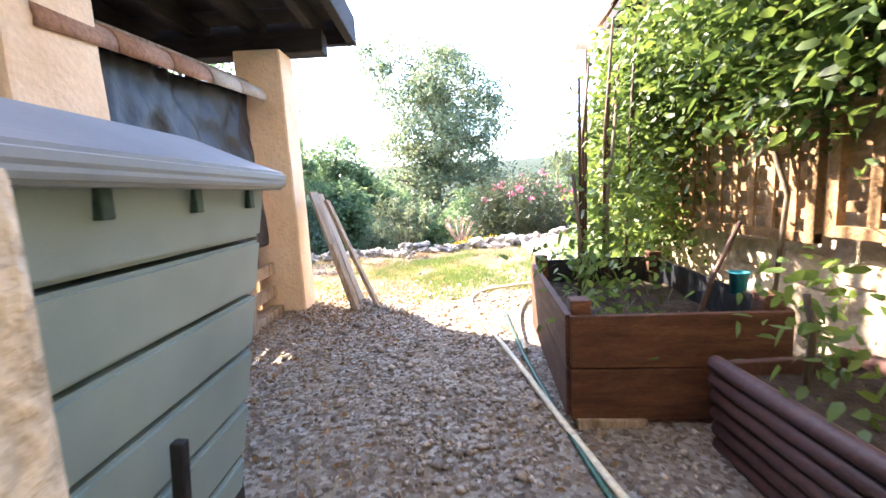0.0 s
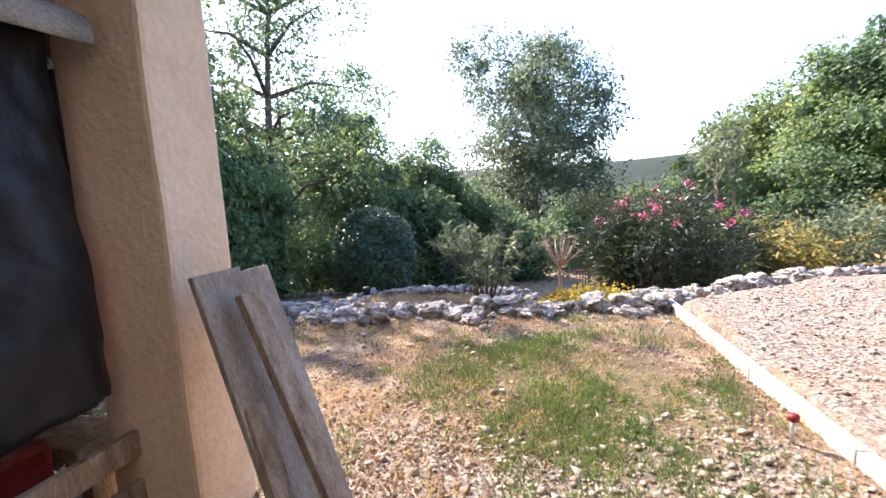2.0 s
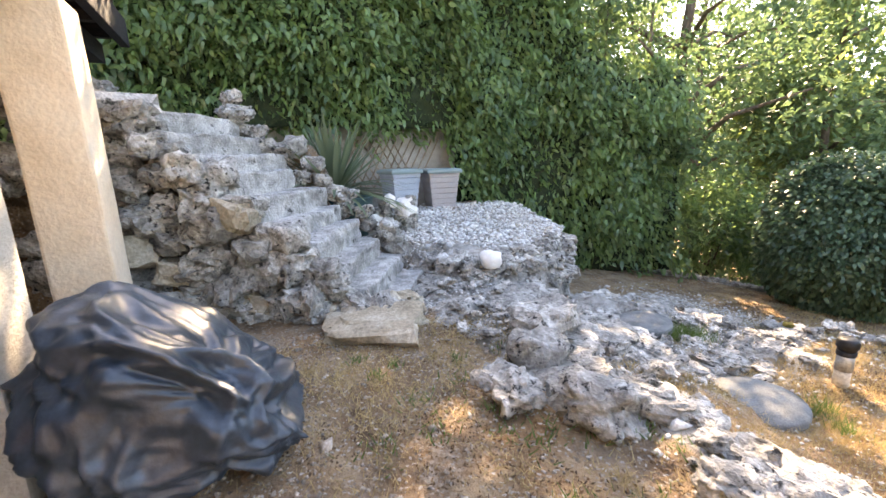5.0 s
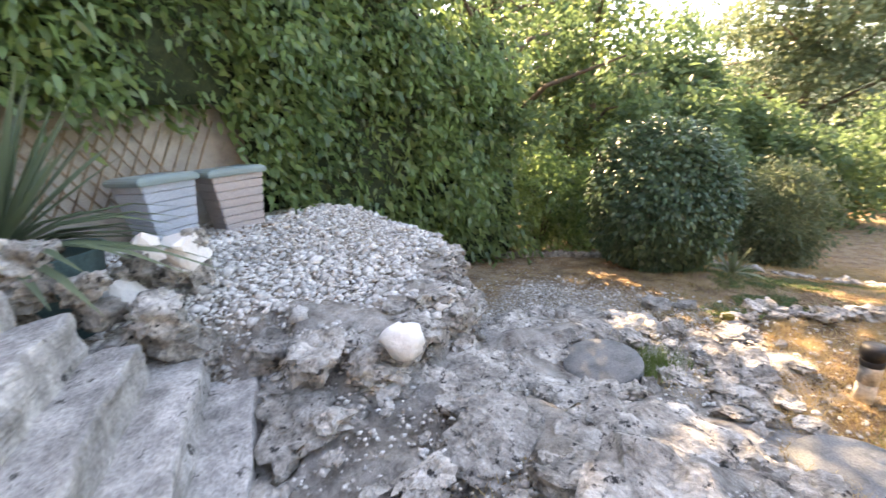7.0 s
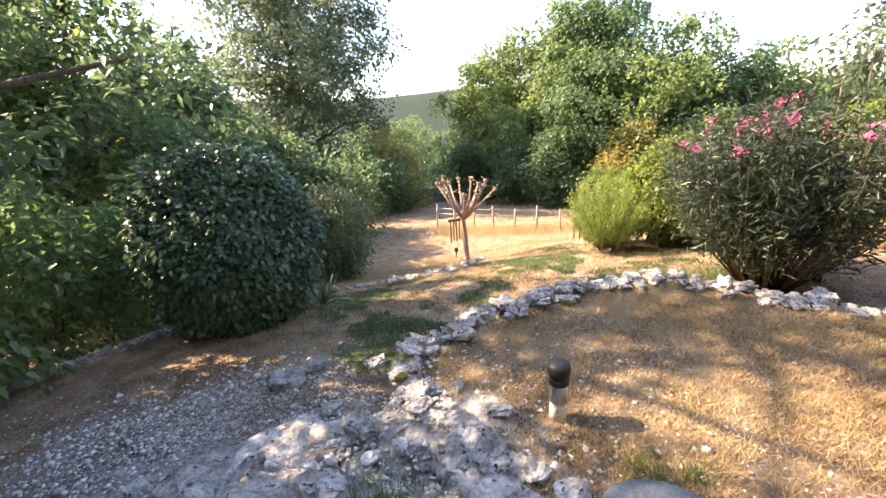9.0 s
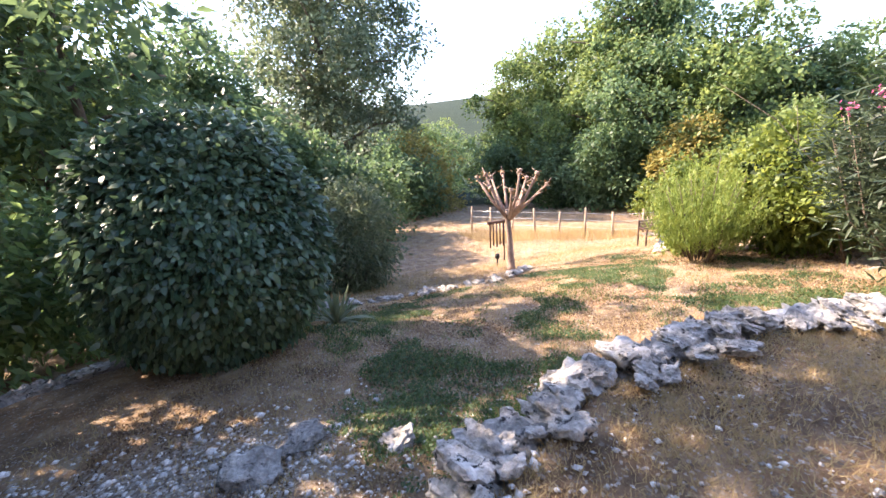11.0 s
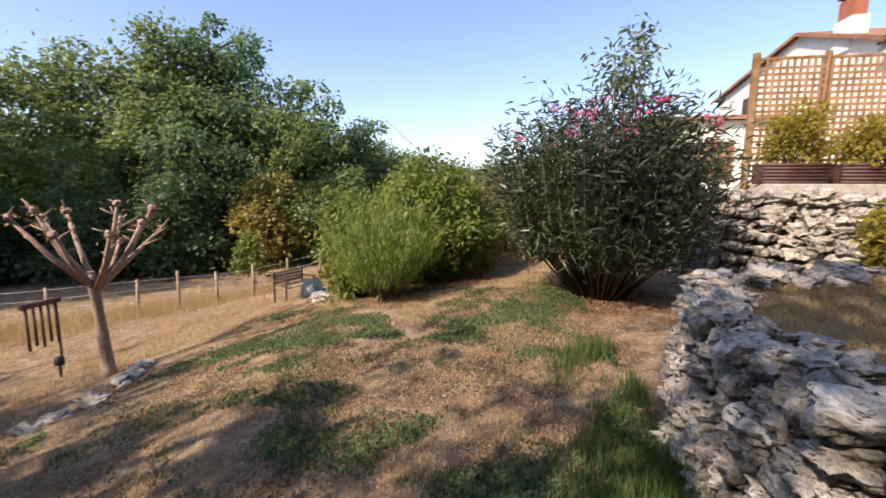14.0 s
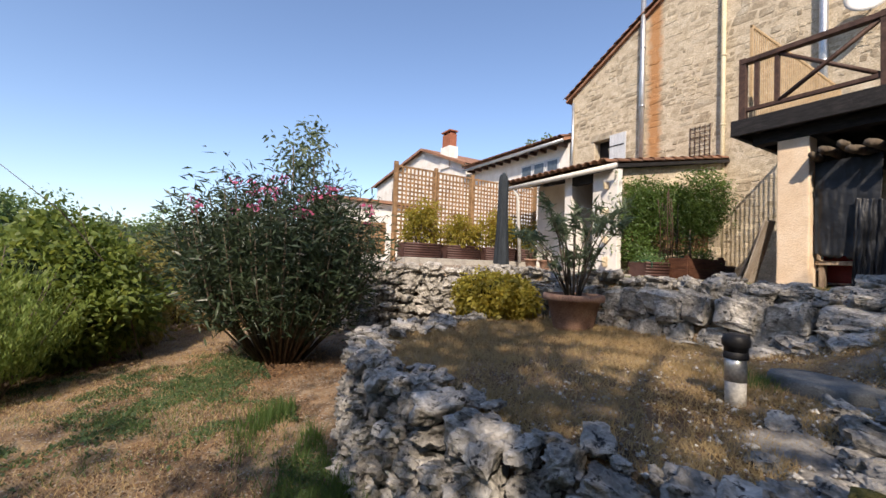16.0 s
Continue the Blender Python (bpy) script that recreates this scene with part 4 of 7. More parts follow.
def trellis(label, at, rz, length, tall, pitch=0.13, slat=0.022, mat=None, cross=True, at_top=True, group=""):
    """A framed wooden lattice: two posts and rails, upright and level slats."""
    mat = mat or M_TRELLIS
    t = thing("trellis_panel", label, "trellis", at, rz, group)
    part("rail", boxed((0, -0.02, 0), (length, 0.02, 0.05), 0.004), mat, t)
    part("rail", boxed((0, -0.02, tall - 0.05), (length, 0.02, tall), 0.004), mat, t)
    for x in (0.0, length - 0.05):
        part("stile", boxed((x, -0.022, 0), (x + 0.05, 0.022, tall), 0.004), mat, t)
    up_slat = boxed((-slat / 2, 0.0, 0.04), (slat / 2, 0.012, tall - 0.04), 0.0)
    me = None
    for k in range(1, int(length / pitch)):
        if me is None:
            ob = part("slat", up_slat, mat, t, m=pose(pitch * k, 0.002, 0))
            me = ob.data
        else:
            part("slat", me, None, t, m=pose(pitch * k, 0.002, 0))
    if cross:
        me = None
        for k in range(1, int(tall / pitch)):
            if me is None:
                ob = part("slat", boxed((0.03, -0.012, -slat / 2), (length - 0.03, 0.0, slat / 2)), mat, t, m=pose(0, -0.002, pitch * k))
                me = ob.data
            else:
                part("slat", me, None, t, m=pose(0, -0.002, pitch * k))
    return t


trellis("brown wooden trellis fixed along a rubble wall", (1.66, 0.0, 0.72), 90, 1.75, 1.15, 0.13, 0.045, group="yard trellis")
trellis("brown wooden trellis fixed along a rubble wall", (1.66, 1.8, 0.68), 90, 1.5, 1.15, 0.13, 0.045, group="yard trellis")
trellis("small dark lattice fixed on the stone wall", (1.68, -0.9, 1.9), 90, 0.85, 0.7, 0.09, 0.015, M_RAIL)

# ---- the balcony and the lean-to under it ----
balcony = thing("balcony", "dark stained timber balcony on rendered pillars", "balcony", (0, 0, 0))
part("fascia", boxed((-7.0, 4.12, 2.44), (-0.72, 4.2, 2.7), 0.01), M_BEAM, balcony)
part("fascia", boxed((-0.8, -0.95, 2.44), (-0.72, 4.12, 2.7), 0.01), M_BEAM, balcony)
for k in range(16):
    part("floor_board", boxed((-7.0, -0.95 + 0.316 * k, 2.64), (-0.8, -0.65 + 0.316 * k, 2.68)), M_BEAM, balcony)
for y in (1.35, 3.8):
    part("beam", boxed((-7.0, y, 2.28), (-0.95, y + 0.18, 2.46), 0.01), M_BEAM, balcony)
for k in range(12):
    part("joist", boxed((-6.8 + 0.52 * k, -0.9, 2.46), (-6.72 + 0.52 * k, 4.1, 2.635), 0.006), M_BEAM, balcony)
for x in (-0.86, -2.5, -4.2, -5.9):
    part("post", boxed((x - 0.05, 4.05, 2.7), (x + 0.05, 4.15, 3.72), 0.008), M_RAIL, balcony)
part("top_rail", boxed((-7.0, 4.04, 3.62), (-0.86, 4.16, 3.7), 0.01), M_RAIL, balcony)
part("bottom_rail", boxed((-7.0, 4.06, 2.83), (-0.86, 4.13, 2.89), 0.006), M_RAIL, balcony)
for x0, x1 in ((-1.35, -2.45), (-3.0, -4.15), (-4.75, -5.85)):
    part("brace", tubes("brace", [([(x0, 4.1, 3.62), (x1, 4.1, 2.88)], [0.035, 0.035])], M_RAIL, 4), None, balcony)
    part("brace", tubes("brace", [([(x0, 4.11, 2.88), (x1, 4.11, 3.62)], [0.035, 0.035])], M_RAIL, 4), None, balcony)
for x in (-1.05, -1.32, -2.72, -2.95):
    part("baluster", boxed((x - 0.03, 4.07, 2.87), (x + 0.03, 4.13, 3.64), 0.004), M_RAIL, balcony)
part("post", boxed((-0.91, -0.9, 2.7), (-0.81, -0.8, 3.72), 0.008), M_RAIL, balcony)
side = trellis("pale slatted screen along the balcony's side", (-0.8, -0.6, 2.72), 90, 4.3, 1.75, 0.085, 0.03, material("pale_slats", [(0.40, 0.28, 0.15), (0.52, 0.38, 0.22)], 6.0, 0.8, 0.2, 50.0), cross=False)
# back wall coloured near-black to stand for the shade under the balcony
wall_mesh("wall_lean_to", "back wall under the balcony, near-black in place of shade", [(-7.0, -0.2), (-2.4, -0.2), (-2.4, 2.28), (-7.0, 2.28)], -0.4, -0.25, M_SHADE)


def pillar(label, lo, hi, mat):
    t = thing("pillar", label, "pillar", ((lo[0] + hi[0]) / 2, (lo[1] + hi[1]) / 2, lo[2]))
    w, d, h = (hi[0] - lo[0]) / 2, (hi[1] - lo[1]) / 2, hi[2] - lo[2]
    bm = boxed((-w, -d, -0.1), (w, d, h), 0.02)
    bmesh.ops.subdivide_edges(bm, edges=[e for e in bm.edges if e.calc_length() > 1], cuts=14, use_grid_fill=True)
    for q in bm.verts:
        q.co.x += 0.006 * noise.noise(q.co * 3.0 + Vector((lo[0], 0, 0)))
        q.co.y += 0.006 * noise.noise(q.co * 3.3 + Vector((0, lo[1], 5)))
    part("shaft", bm, mat, t)
    return t


pillar("square ochre rendered pillar with planks leaning on it", (-1.68, 3.67, 0), (-1.28, 3.975, 2.28), M_RENDER)
pillar("square ochre rendered pillar behind the compost bin", (-1.85, 1.46, 0), (-1.42, 1.88, 2.28), M_RENDER)
pillar("pale concrete pillar beside an aluminium ladder", (-3.98, 3.74, 0), (-3.59, 4.13, 2.28), M_PLASTER)
pillar("square ochre rendered pillar below the stone steps", (-5.35, 3.85, 0), (-4.98, 4.2, 2.28), M_RENDER)
pillar("square ochre rendered pillar against the bank wall", (-5.3, 2.85, 0), (-4.9, 3.2, 2.28), M_RENDER)
pillar("stone gate pillar with rough mortar", (-1.1, 0.03, 0), (-0.47, 0.47, 1.06), M_MORTAR)


def sheet(name, label, category, corners, mat, nu=36, nv=30, wave=0.03, seed=0, ragged=0.06, hang=None):
    """A hanging or draped plastic sheet with creases, thick enough to have two faces."""
    a, b, c, d = [Vector(q) for q in corners]
    nrm = (b - a).cross(d - a).normalized()
    verts, faces = [], []
    for j in range(nv + 1):
        for i in range(nu + 1):
            u, w = i / nu, j / nv
            p = a.lerp(b, u).lerp(d.lerp(c, u), w)
            q = Vector((u * 5 + seed, w * 2.2, seed * 1.7))
            e = wave * (noise.noise(q) * 1.2 + 0.9 * abs(noise.noise(q * 2.3)) + 0.5 * math.sin(u * 26 + 3 * noise.noise(q * 1.5)) * (0.3 + 0.7 * w))
            p = p + nrm * e
            if j == nv:
                p.z += ragged * noise.noise(Vector((u * 9, seed, 0)))
            verts.append(p)
    for j in range(nv):
        for i in range(nu):
            k = j * (nu + 1) + i
            faces.append((k, k + 1, k + nu + 2, k + nu + 1))
    ob = part(name, mesh_from(name, verts, faces, mat, True), None, None)
    so = ob.modifiers.new("thick", "SOLIDIFY")
    so.thickness = 0.004
    return tagged(ob, label, category)


sheet("plastic_sheet", "black plastic sheet hung along the lean-to", "sheet", [(-1.56, 1.8, 1.74), (-1.55, 3.58, 1.9), (-1.53, 3.6, 0.64), (-1.46, 1.8, 0.58)], M_TARP, 60, 40, 0.04, 1)
sheet("plastic_sheet", "black plastic sheet hung in front of the wood store", "sheet", [(-1.7, 3.84, 1.88), (-2.42, 3.82, 1.9), (-2.36, 3.84, 0.42), (-1.7, 3.86, 0.5)], M_TARP, 44, 40, 0.016, 5)
sheet("plastic_sheet", "crumpled black plastic curtain beside the ladder", "sheet", [(-2.17, 3.92, 1.3), (-2.52, 3.8, 1.25), (-2.48, 3.85, 0.12), (-2.14, 3.97, 0.08)], M_TARP, 40, 40, 0.05, 9)


def clay_ridge():
    t = thing("clay_tile_ledge", "row of half-round clay tiles over a timber batten", "tiles", (0, 0, 0))
    for k in range(5):
        bm = bmesh.new()
        y0 = 1.58 + 0.4 * k
        verts, faces = [], []
        for yy, r in ((y0, 0.085), (y0 + 0.44, 0.075)):
            for s in range(9):
                a = math.pi * s / 8 - 0.35
                verts.append((-1.5 + math.cos(a) * r, yy, 1.74 + 0.085 * (yy - 2.0) + math.sin(a) * r))
        faces = [(s, s + 1, s + 10, s + 9) for s in range(8)]
        ob = part("clay_tile", mesh_from("clay_tile", verts, faces, M_TERRA if k < 3 else M_CONCRETE, True), None, t)
        ob.modifiers.new("thick", "SOLIDIFY").thickness = 0.014
    part("batten", tubes("batten", [([(-1.6, 1.8, 1.84), (-1.58, 3.62, 1.99)], [0.045, 0.045])], M_TIMBER, 4), None, t)
    return t


clay_ridge()
rail = thing("pallet_fence", "weathered timber rails and stakes below the black sheet", "fence", (-1.5, 0, 0))
for y in (2.15, 2.95):
    part("stake", boxed((-0.02, y, 0), (0.05, y + 0.12, 0.62), 0.006), M_TIMBER, rail)
for z in (0.16, 0.36):
    part("rail", boxed((-0.06, 1.6, z), (-0.025, 3.75, z + 0.1), 0.006), M_TIMBER, rail)
part("ground_beam", boxed((-0.1, 1.5, 0.0), (0.02, 3.72, 0.07), 0.01), M_TIMBER, rail)
bucket = thing("crate", "dark red plastic crate under the balcony", "crate", (-1.95, 3.1, 0.1))
part("tub", boxed((-0.25, -0.3, 0), (0.25, 0.4, 0.42), 0.03), M_RED, bucket)
for k in range(7):
    g = thing("log", "rough grey split log stacked on the wood store", "log", (-1.75 - 0.16 * k, 3.95 + 0.03 * (k % 2), 1.93 + 0.05 * (k % 3)), random.uniform(-14, 14), "stacked logs")
    part("log_body", tubes("log_body", [([(0, -0.35, 0), (0.01, 0, 0.02), (0, 0.25, 0)], [0.055, 0.065, 0.05])], M_BARK, 7), None, g)
shelf = thing("wooden_shelf", "plain plank shelf under the balcony", "shelf", (-2.15, 3.72, 0))
part("board", boxed((-0.5, -0.15, 0.36), (0.45, 0.08, 0.42), 0.006), M_TIMBER, shelf)
part("leg", boxed((-0.46, -0.1, -0.02), (-0.4, 0.05, 0.36), 0.004), M_TIMBER, shelf)
part("leg", boxed((0.36, -0.1, -0.02), (0.42, 0.05, 0.36), 0.004), M_TIMBER, shelf)

# planks against the pillar
M_BOARD = material("pale_worn_board", [(0.22, 0.18, 0.135), (0.33, 0.28, 0.225), (0.43, 0.38, 0.31)], 3.0, 0.85, 0.35, 55.0, detail=9, stretch=(2, 2, 0.5), speck=((0.13, 0.10, 0.08), 5.0, 0.66), obj_random=0.12)
for k, (x0, y0, x1, y1, z1, w, th) in enumerate([(-0.84, 3.71, -1.13, 3.71, 1.07, 0.225, 0.022), (-0.82, 3.91, -1.13, 3.905, 1.05, 0.165, 0.022), (-0.63, 3.70, -1.02, 3.725, 0.99, 0.10, 0.03), (-0.80, 3.60, -1.0, 3.66, 0.60, 0.09, 0.04)]):
    a, b = Vector((x0, y0, 0.0)), Vector((x1, y1, z1))
    d = b - a
    t = thing("plank", "weathered grey timber plank leaning against a pillar", "plank", tuple(a), 0, "leaning planks")
    z = d.normalized()
    yv = Vector((0, 1, 0))
    xv = yv.cross(z).normalized()
    yv = z.cross(xv)
    m = Matrix((xv, yv, z)).transposed().to_4x4()
    part("board", boxed((-th / 2, -w / 2, 0), (th / 2, w / 2, d.length), 0.004), M_TIMBER if k > 1 else M_BOARD, t, m=m)


# ---- the yard ----
def compost_bin(label, at, rz, w, d, h, body, lid_mat, grooves=5, strap=True, group="", taper=0.88, hump=0.06):
    """A tapered plastic bin of stacked panels with an overhanging hipped lid."""
    t = thing("compost_bin", label, "compost bin", at, rz, group)
    n = grooves
    gap = 0.012 if strap else 0.004
    for k in range(n):
        z0, z1 = h * k / n, h * (k + 1) / n - gap
        s0, s1 = taper + (1 - taper) * k / n, taper + (1 - taper) * (k + 1) / n
        bm = bmesh.new()
        bmesh.ops.create_cube(bm, size=1.0)
        for q in bm.verts:
            s = s1 if q.co.z > 0 else s0
            q.co = Vector((q.co.x * w * s, q.co.y * d * s, z1 if q.co.z > 0 else z0))
        bmesh.ops.bevel(bm, geom=bm.edges[:], offset=0.01, segments=2, affect="EDGES")
        part("panel", bm, body, t)
    # added near-black filler, painted shade seen between the panels
    part("gap_shade", boxed((-w * 0.36, -d * 0.36, 0.01), (w * 0.36, d * 0.36, h - 0.02)), M_SHADE, t)
    bm = bmesh.new()
    verts = []
    for (sx, sy, z) in ((1.10, 1.10, h - 0.03), (1.12, 1.12, h - 0.005), (1.12, 1.12, h + 0.025), (0.98, 0.98, h + 0.055), (0.7, 0.7, h + 0.05 + hump * 0.8), (0.66, 0.66, h + 0.055 + hump * 0.8)):
        verts.append([bm.verts.new((w * sx / 2 * i, d * sy / 2 * j, z)) for i, j in ((-1, -1), (1, -1), (1, 1), (-1, 1))])
    for r0, r1 in zip(verts, verts[1:]):
        for i in range(4):
            bm.faces.new((r0[i], r0[(i + 1) % 4], r1[(i + 1) % 4], r1[i]))
    bm.faces.new(verts[-1])
    bm.faces.new(verts[0][::-1])
    bmesh.ops.bevel(bm, geom=[e for e in bm.edges], offset=0.008, segments=2, affect="EDGES")
    lid = part("lid", bm, lid_mat, t)
    if strap:
        for k in (-0.3, 0.02, 0.34):
            part("clip", boxed((w * 0.5 - 0.02, d * k, h - 0.085), (w * 0.5 + 0.008, d * k + 0.032, h - 0.02), 0.005), M_GREENBIN, t)
        part("hatch_slide", boxed((w * 0.42, d * -0.16, 0.03), (w * 0.45, d * -0.13, h * 0.5), 0.004, pose(0, 0, 0, 0, 5, 0)), M_BLACK, t)
    return t


compost_bin("large grey-green plastic compost bin with a pale lid", (-1.06, 0.96, 0.0), 0, 0.96, 0.86, 1.07, M_COMPOST, M_LID, 6, taper=0.70, hump=0.1)


def planter_box():
    t = thing("planter_box", "dark brown plank planter box full of climbing plants", "planter", (0.5, 1.62, 0.0), -6)
    w, d, h = 0.84, 1.27, 0.47
    for k in range(2):
        z0, z1 = 0.03 + 0.225 * k, 0.03 + 0.225 * k + 0.218
        part("board", boxed((0, -0.015, z0), (w, 0.015, z1), 0.004), M_BOX, t)
        part("board", boxed((0, d - 0.015, z0), (w, d + 0.015, z1), 0.004), M_BOX, t)
        part("board", boxed((-0.016, 0.016, z0), (0.014, d - 0.016, z1), 0.004), M_BOX, t)
        part("board", boxed((w - 0.014, 0.016, z0), (w + 0.016, d - 0.016, z1), 0.004), M_BOX, t)
    for x, y in ((0.05, 0.06), (w - 0.05, 0.06), (0.05, d - 0.06), (w - 0.05, d - 0.06)):
        part("corner_post", boxed((x - 0.04, y - 0.04, 0), (x + 0.04, y + 0.04, h + 0.06), 0.005), M_BOX, t)
    part("liner", boxed((w - 0.035, 0.03, 0.15), (w - 0.02, d - 0.03, h + 0.02), 0.003), M_TARP, t)
    part("liner", boxed((0.02, d - 0.035, 0.15), (w - 0.04, d - 0.02, h + 0.02), 0.003), M_TARP, t)
    bm = bmesh.new()
    bmesh.ops.create_grid(bm, x_segments=24, y_segments=40, size=0.5)
    for q in bm.verts:
        q.co = Vector((0.02 + (q.co.x + 0.5) * (w - 0.04), 0.02 + (q.co.y + 0.5) * (d - 0.04), 0.33 + 0.03 * noise.noise(q.co * 9)))
    part("soil", bm, M_SOIL, t)
    part("foot_block", boxed((0.02, -0.03, -0.02), (0.3, 0.1, 0.035), 0.006), M_TIMBER, t)
    return t


planter_box()


def ribbed_planter(label, at, rz, length, w=0.36, h=0.34, group=""):
    t = thing("ribbed_planter", label, "planter", at, rz, group)
    for s in (-1, 1):
        for k in range(6):
            z = 0.03 + (h - 0.05) * k / 5
            y = s * (w / 2 - 0.03 * (1 - k / 5))
            part("rib", tubes("rib", [([(0.0, y, z), (length, y, z)], [0.031, 0.031])], M_PLANTER, 8), None, t)
    for x in (0.0, length - 0.03):
        part("end_panel", boxed((x, -w / 2 + 0.02, 0), (x + 0.03, w / 2 - 0.02, h - 0.01), 0.006), M_PLANTER, t)
    part("soil", boxed((0.03, -w / 2 + 0.03, 0.02), (length - 0.03, w / 2 - 0.03, h - 0.06)), M_SOIL, t)
    return t


ribbed_planter("brown ribbed plastic trough with a few seedlings", (1.20, 0.15, 0.0), 90, 1.25, 0.5, 0.36, "ribbed troughs")
ribbed_planter("brown ribbed plastic trough of low green herbs", (1.17, 2.97, 0.0), 86, 0.76, 0.42, 0.36, "ribbed troughs")


def hose(label, pts, r, mat, name="garden_hose"):
    cv = bpy.data.curves.new(name, "CURVE")
    cv.dimensions = "3D"
    sp = cv.splines.new("NURBS")
    sp.points.add(len(pts) - 1)
    for q, (x, y, dz) in zip(sp.points, pts):
        q.co = (x, y, gz(x, y) + r + dz, 1)
    sp.use_endpoint_u = True
    sp.order_u = 4
    cv.bevel_depth, cv.bevel_resolution, cv.resolution_u = r, 3, 8
    cv.materials.append(mat)
    tmp = bpy.data.objects.new("tmp", cv)
    me = bpy.data.meshes.new_from_object(tmp)
    bpy.data.objects.remove(tmp)
    return tagged(new(name, me), label, "hose")


hose("cream garden hose looped over the gravel", [(0.62, 0.6, 0), (0.5, 1.3, 0), (0.44, 1.9, 0), (0.36, 2.5, 0), (0.25, 3.1, 0), (0.2, 3.6, 0), (0.3, 3.95, 0.01), (0.6, 4.05, 0.01), (0.95, 4.1, 0.02), (1.05, 3.95, 0.05), (0.8, 3.7, 0.02), (0.62, 3.35, 0), (0.5, 2.9, 0), (0.47, 2.4, 0.01)], 0.016, M_HOSE)
hose("dark green garden hose along the planter box", [(0.5, 0.9, 0), (0.48, 1.3, 0.0), (0.46, 1.8, 0.01), (0.44, 2.6, 0), (0.47, 3.2, 0)], 0.011, M_GHOSE)
hose("dark green hose over the trough's rim", [(0.97, 3.62, 0.22), (0.93, 3.6, 0.36), (1.02, 3.7, 0.39), (1.25, 3.72, 0.37), (1.42, 3.7, 0.28)], 0.012, M_GHOSE)
kerb = thing("kerb", "narrow pale concrete kerb between yard and drive", "kerb", (0, 0, 0), kind="structure")
for k in range(4):
    y0 = 3.6 + 0.95 * k
    part("kerb_block", boxed((1.36, y0, -0.1), (1.43, y0 + 0.94, 0.085), 0.008), M_CONCRETE, kerb)
tap = thing("tap_head", "small red tap on a post by the kerb", "tap", (1.2, 4.7, gz(1.2, 4.7)))
part("post", tubes("post", [([(0, 0, 0), (0, 0, 0.12)], [0.012, 0.012])], M_ZINC, 6), None, tap)
part("knob", tubes("knob", [([(0, 0, 0.12), (0, 0, 0.15)], [0.025, 0.025])], M_RED, 8), None, tap)
cup = thing("plastic_cup", "turquoise plastic pot on the planter's corner", "pot", (1.33, 1.82, 0.47))
part("cup_body", lathe("cup_body", [(0.03, 0), (0.04, 0.1), (0.042, 0.1), (0.036, 0.09)], M_TEAL, 16), None, cup)
stake = thing("garden_stake", "thin rusty stake leaning in the planter", "stake", (1.08, 1.75, 0.3))
part("rod", tubes("rod", [([(0, 0, 0), (0.1, 0.03, 0.25), (0.24, 0.06, 0.5)], [0.012, 0.012, 0.01])], M_RAIL, 6), None, stake)
bamboo = thing("bamboo_canes", "dark plant canes standing in the planter box", "canes", (1.05, 2.75, 0.32))
for k in range(7):
    part("cane", tubes("cane", [([(-0.12 + 0.05 * k, 0.1 * (k % 3), 0), (-0.12 + 0.055 * k, 0.1 * (k % 3), 1.0), (-0.12 + 0.06 * k + 0.04 * (k % 2), 0.1 * (k % 3), 1.35 + 0.12 * (k % 4))], [0.012, 0.011, 0.008])], M_RAIL, 6), None, bamboo)


def climber(name, label, at, boxes, mat, seed, leaf=0.09, runs=()):
    """A climbing plant: twining stems and leaves spread over box-shaped masses (centre, half size, leaves)."""
    t = thing(name, label, "climber", at)
    r = np.random.default_rng(seed)
    ps, outs = [], []
    for c, hs, n in boxes:
        k = max(1, n // 22)
        uu = r.uniform(-1, 1, (k, 3))
        uu[:, 2] *= 1.1 - 0.45 * np.abs(uu[:, 1]) ** 2
        uu += r.normal(size=(k, 3)) * 0.13
        cc = uu * np.array(hs) + np.array(c)
        p = np.repeat(cc, 22, 0) + r.normal(size=(k * 22, 3)) * 0.09
        ps.append(p)
        outs.append(np.repeat(np.stack([np.full(k, -0.7), r.normal(size=k) * 0.2, np.full(k, 0.2)], 1), 22, 0))
    part("foliage", leaves("foliage", np.concatenate(ps), leaf, leaf * 0.5, mat, np.concatenate(outs), broad=True), None, t)
    for pts in runs:
        part("stem", tubes("stem", [(pts, [0.012] * len(pts))], M_BARK, 5), None, t)
    return t


climber("climbing_plant", "bright green climber covering the trellis", (0, 0, 0), [((1.52, 1.7, 1.75), (0.16, 2.0, 0.42), 8600), ((1.55, 0.9, 1.4), (0.12, 1.0, 0.25), 2300), ((1.5, 3.3, 1.0), (0.16, 0.6, 0.6), 4300), ((1.5, 3.2, 1.75), (0.14, 0.35, 0.35), 900), ((1.5, 2.2, 1.85), (0.2, 1.2, 0.25), 3200), ((1.4, 0.6, 2.2), (0.2, 0.9, 0.5), 3000), ((1.45, 0.75, 0.55), (0.12, 0.3, 0.4), 420)], L_VINE, 11, 0.064, [[(1.6, 3.4, 0), (1.58, 3.3, 0.8), (1.6, 3.1, 1.6)], [(1.62, 2.0, 0.1), (1.6, 1.9, 0.9), (1.55, 2.2, 1.7)], [(1.62, 0.9, 0.0), (1.6, 1.0, 0.8), (1.6, 0.8, 1.6)]])
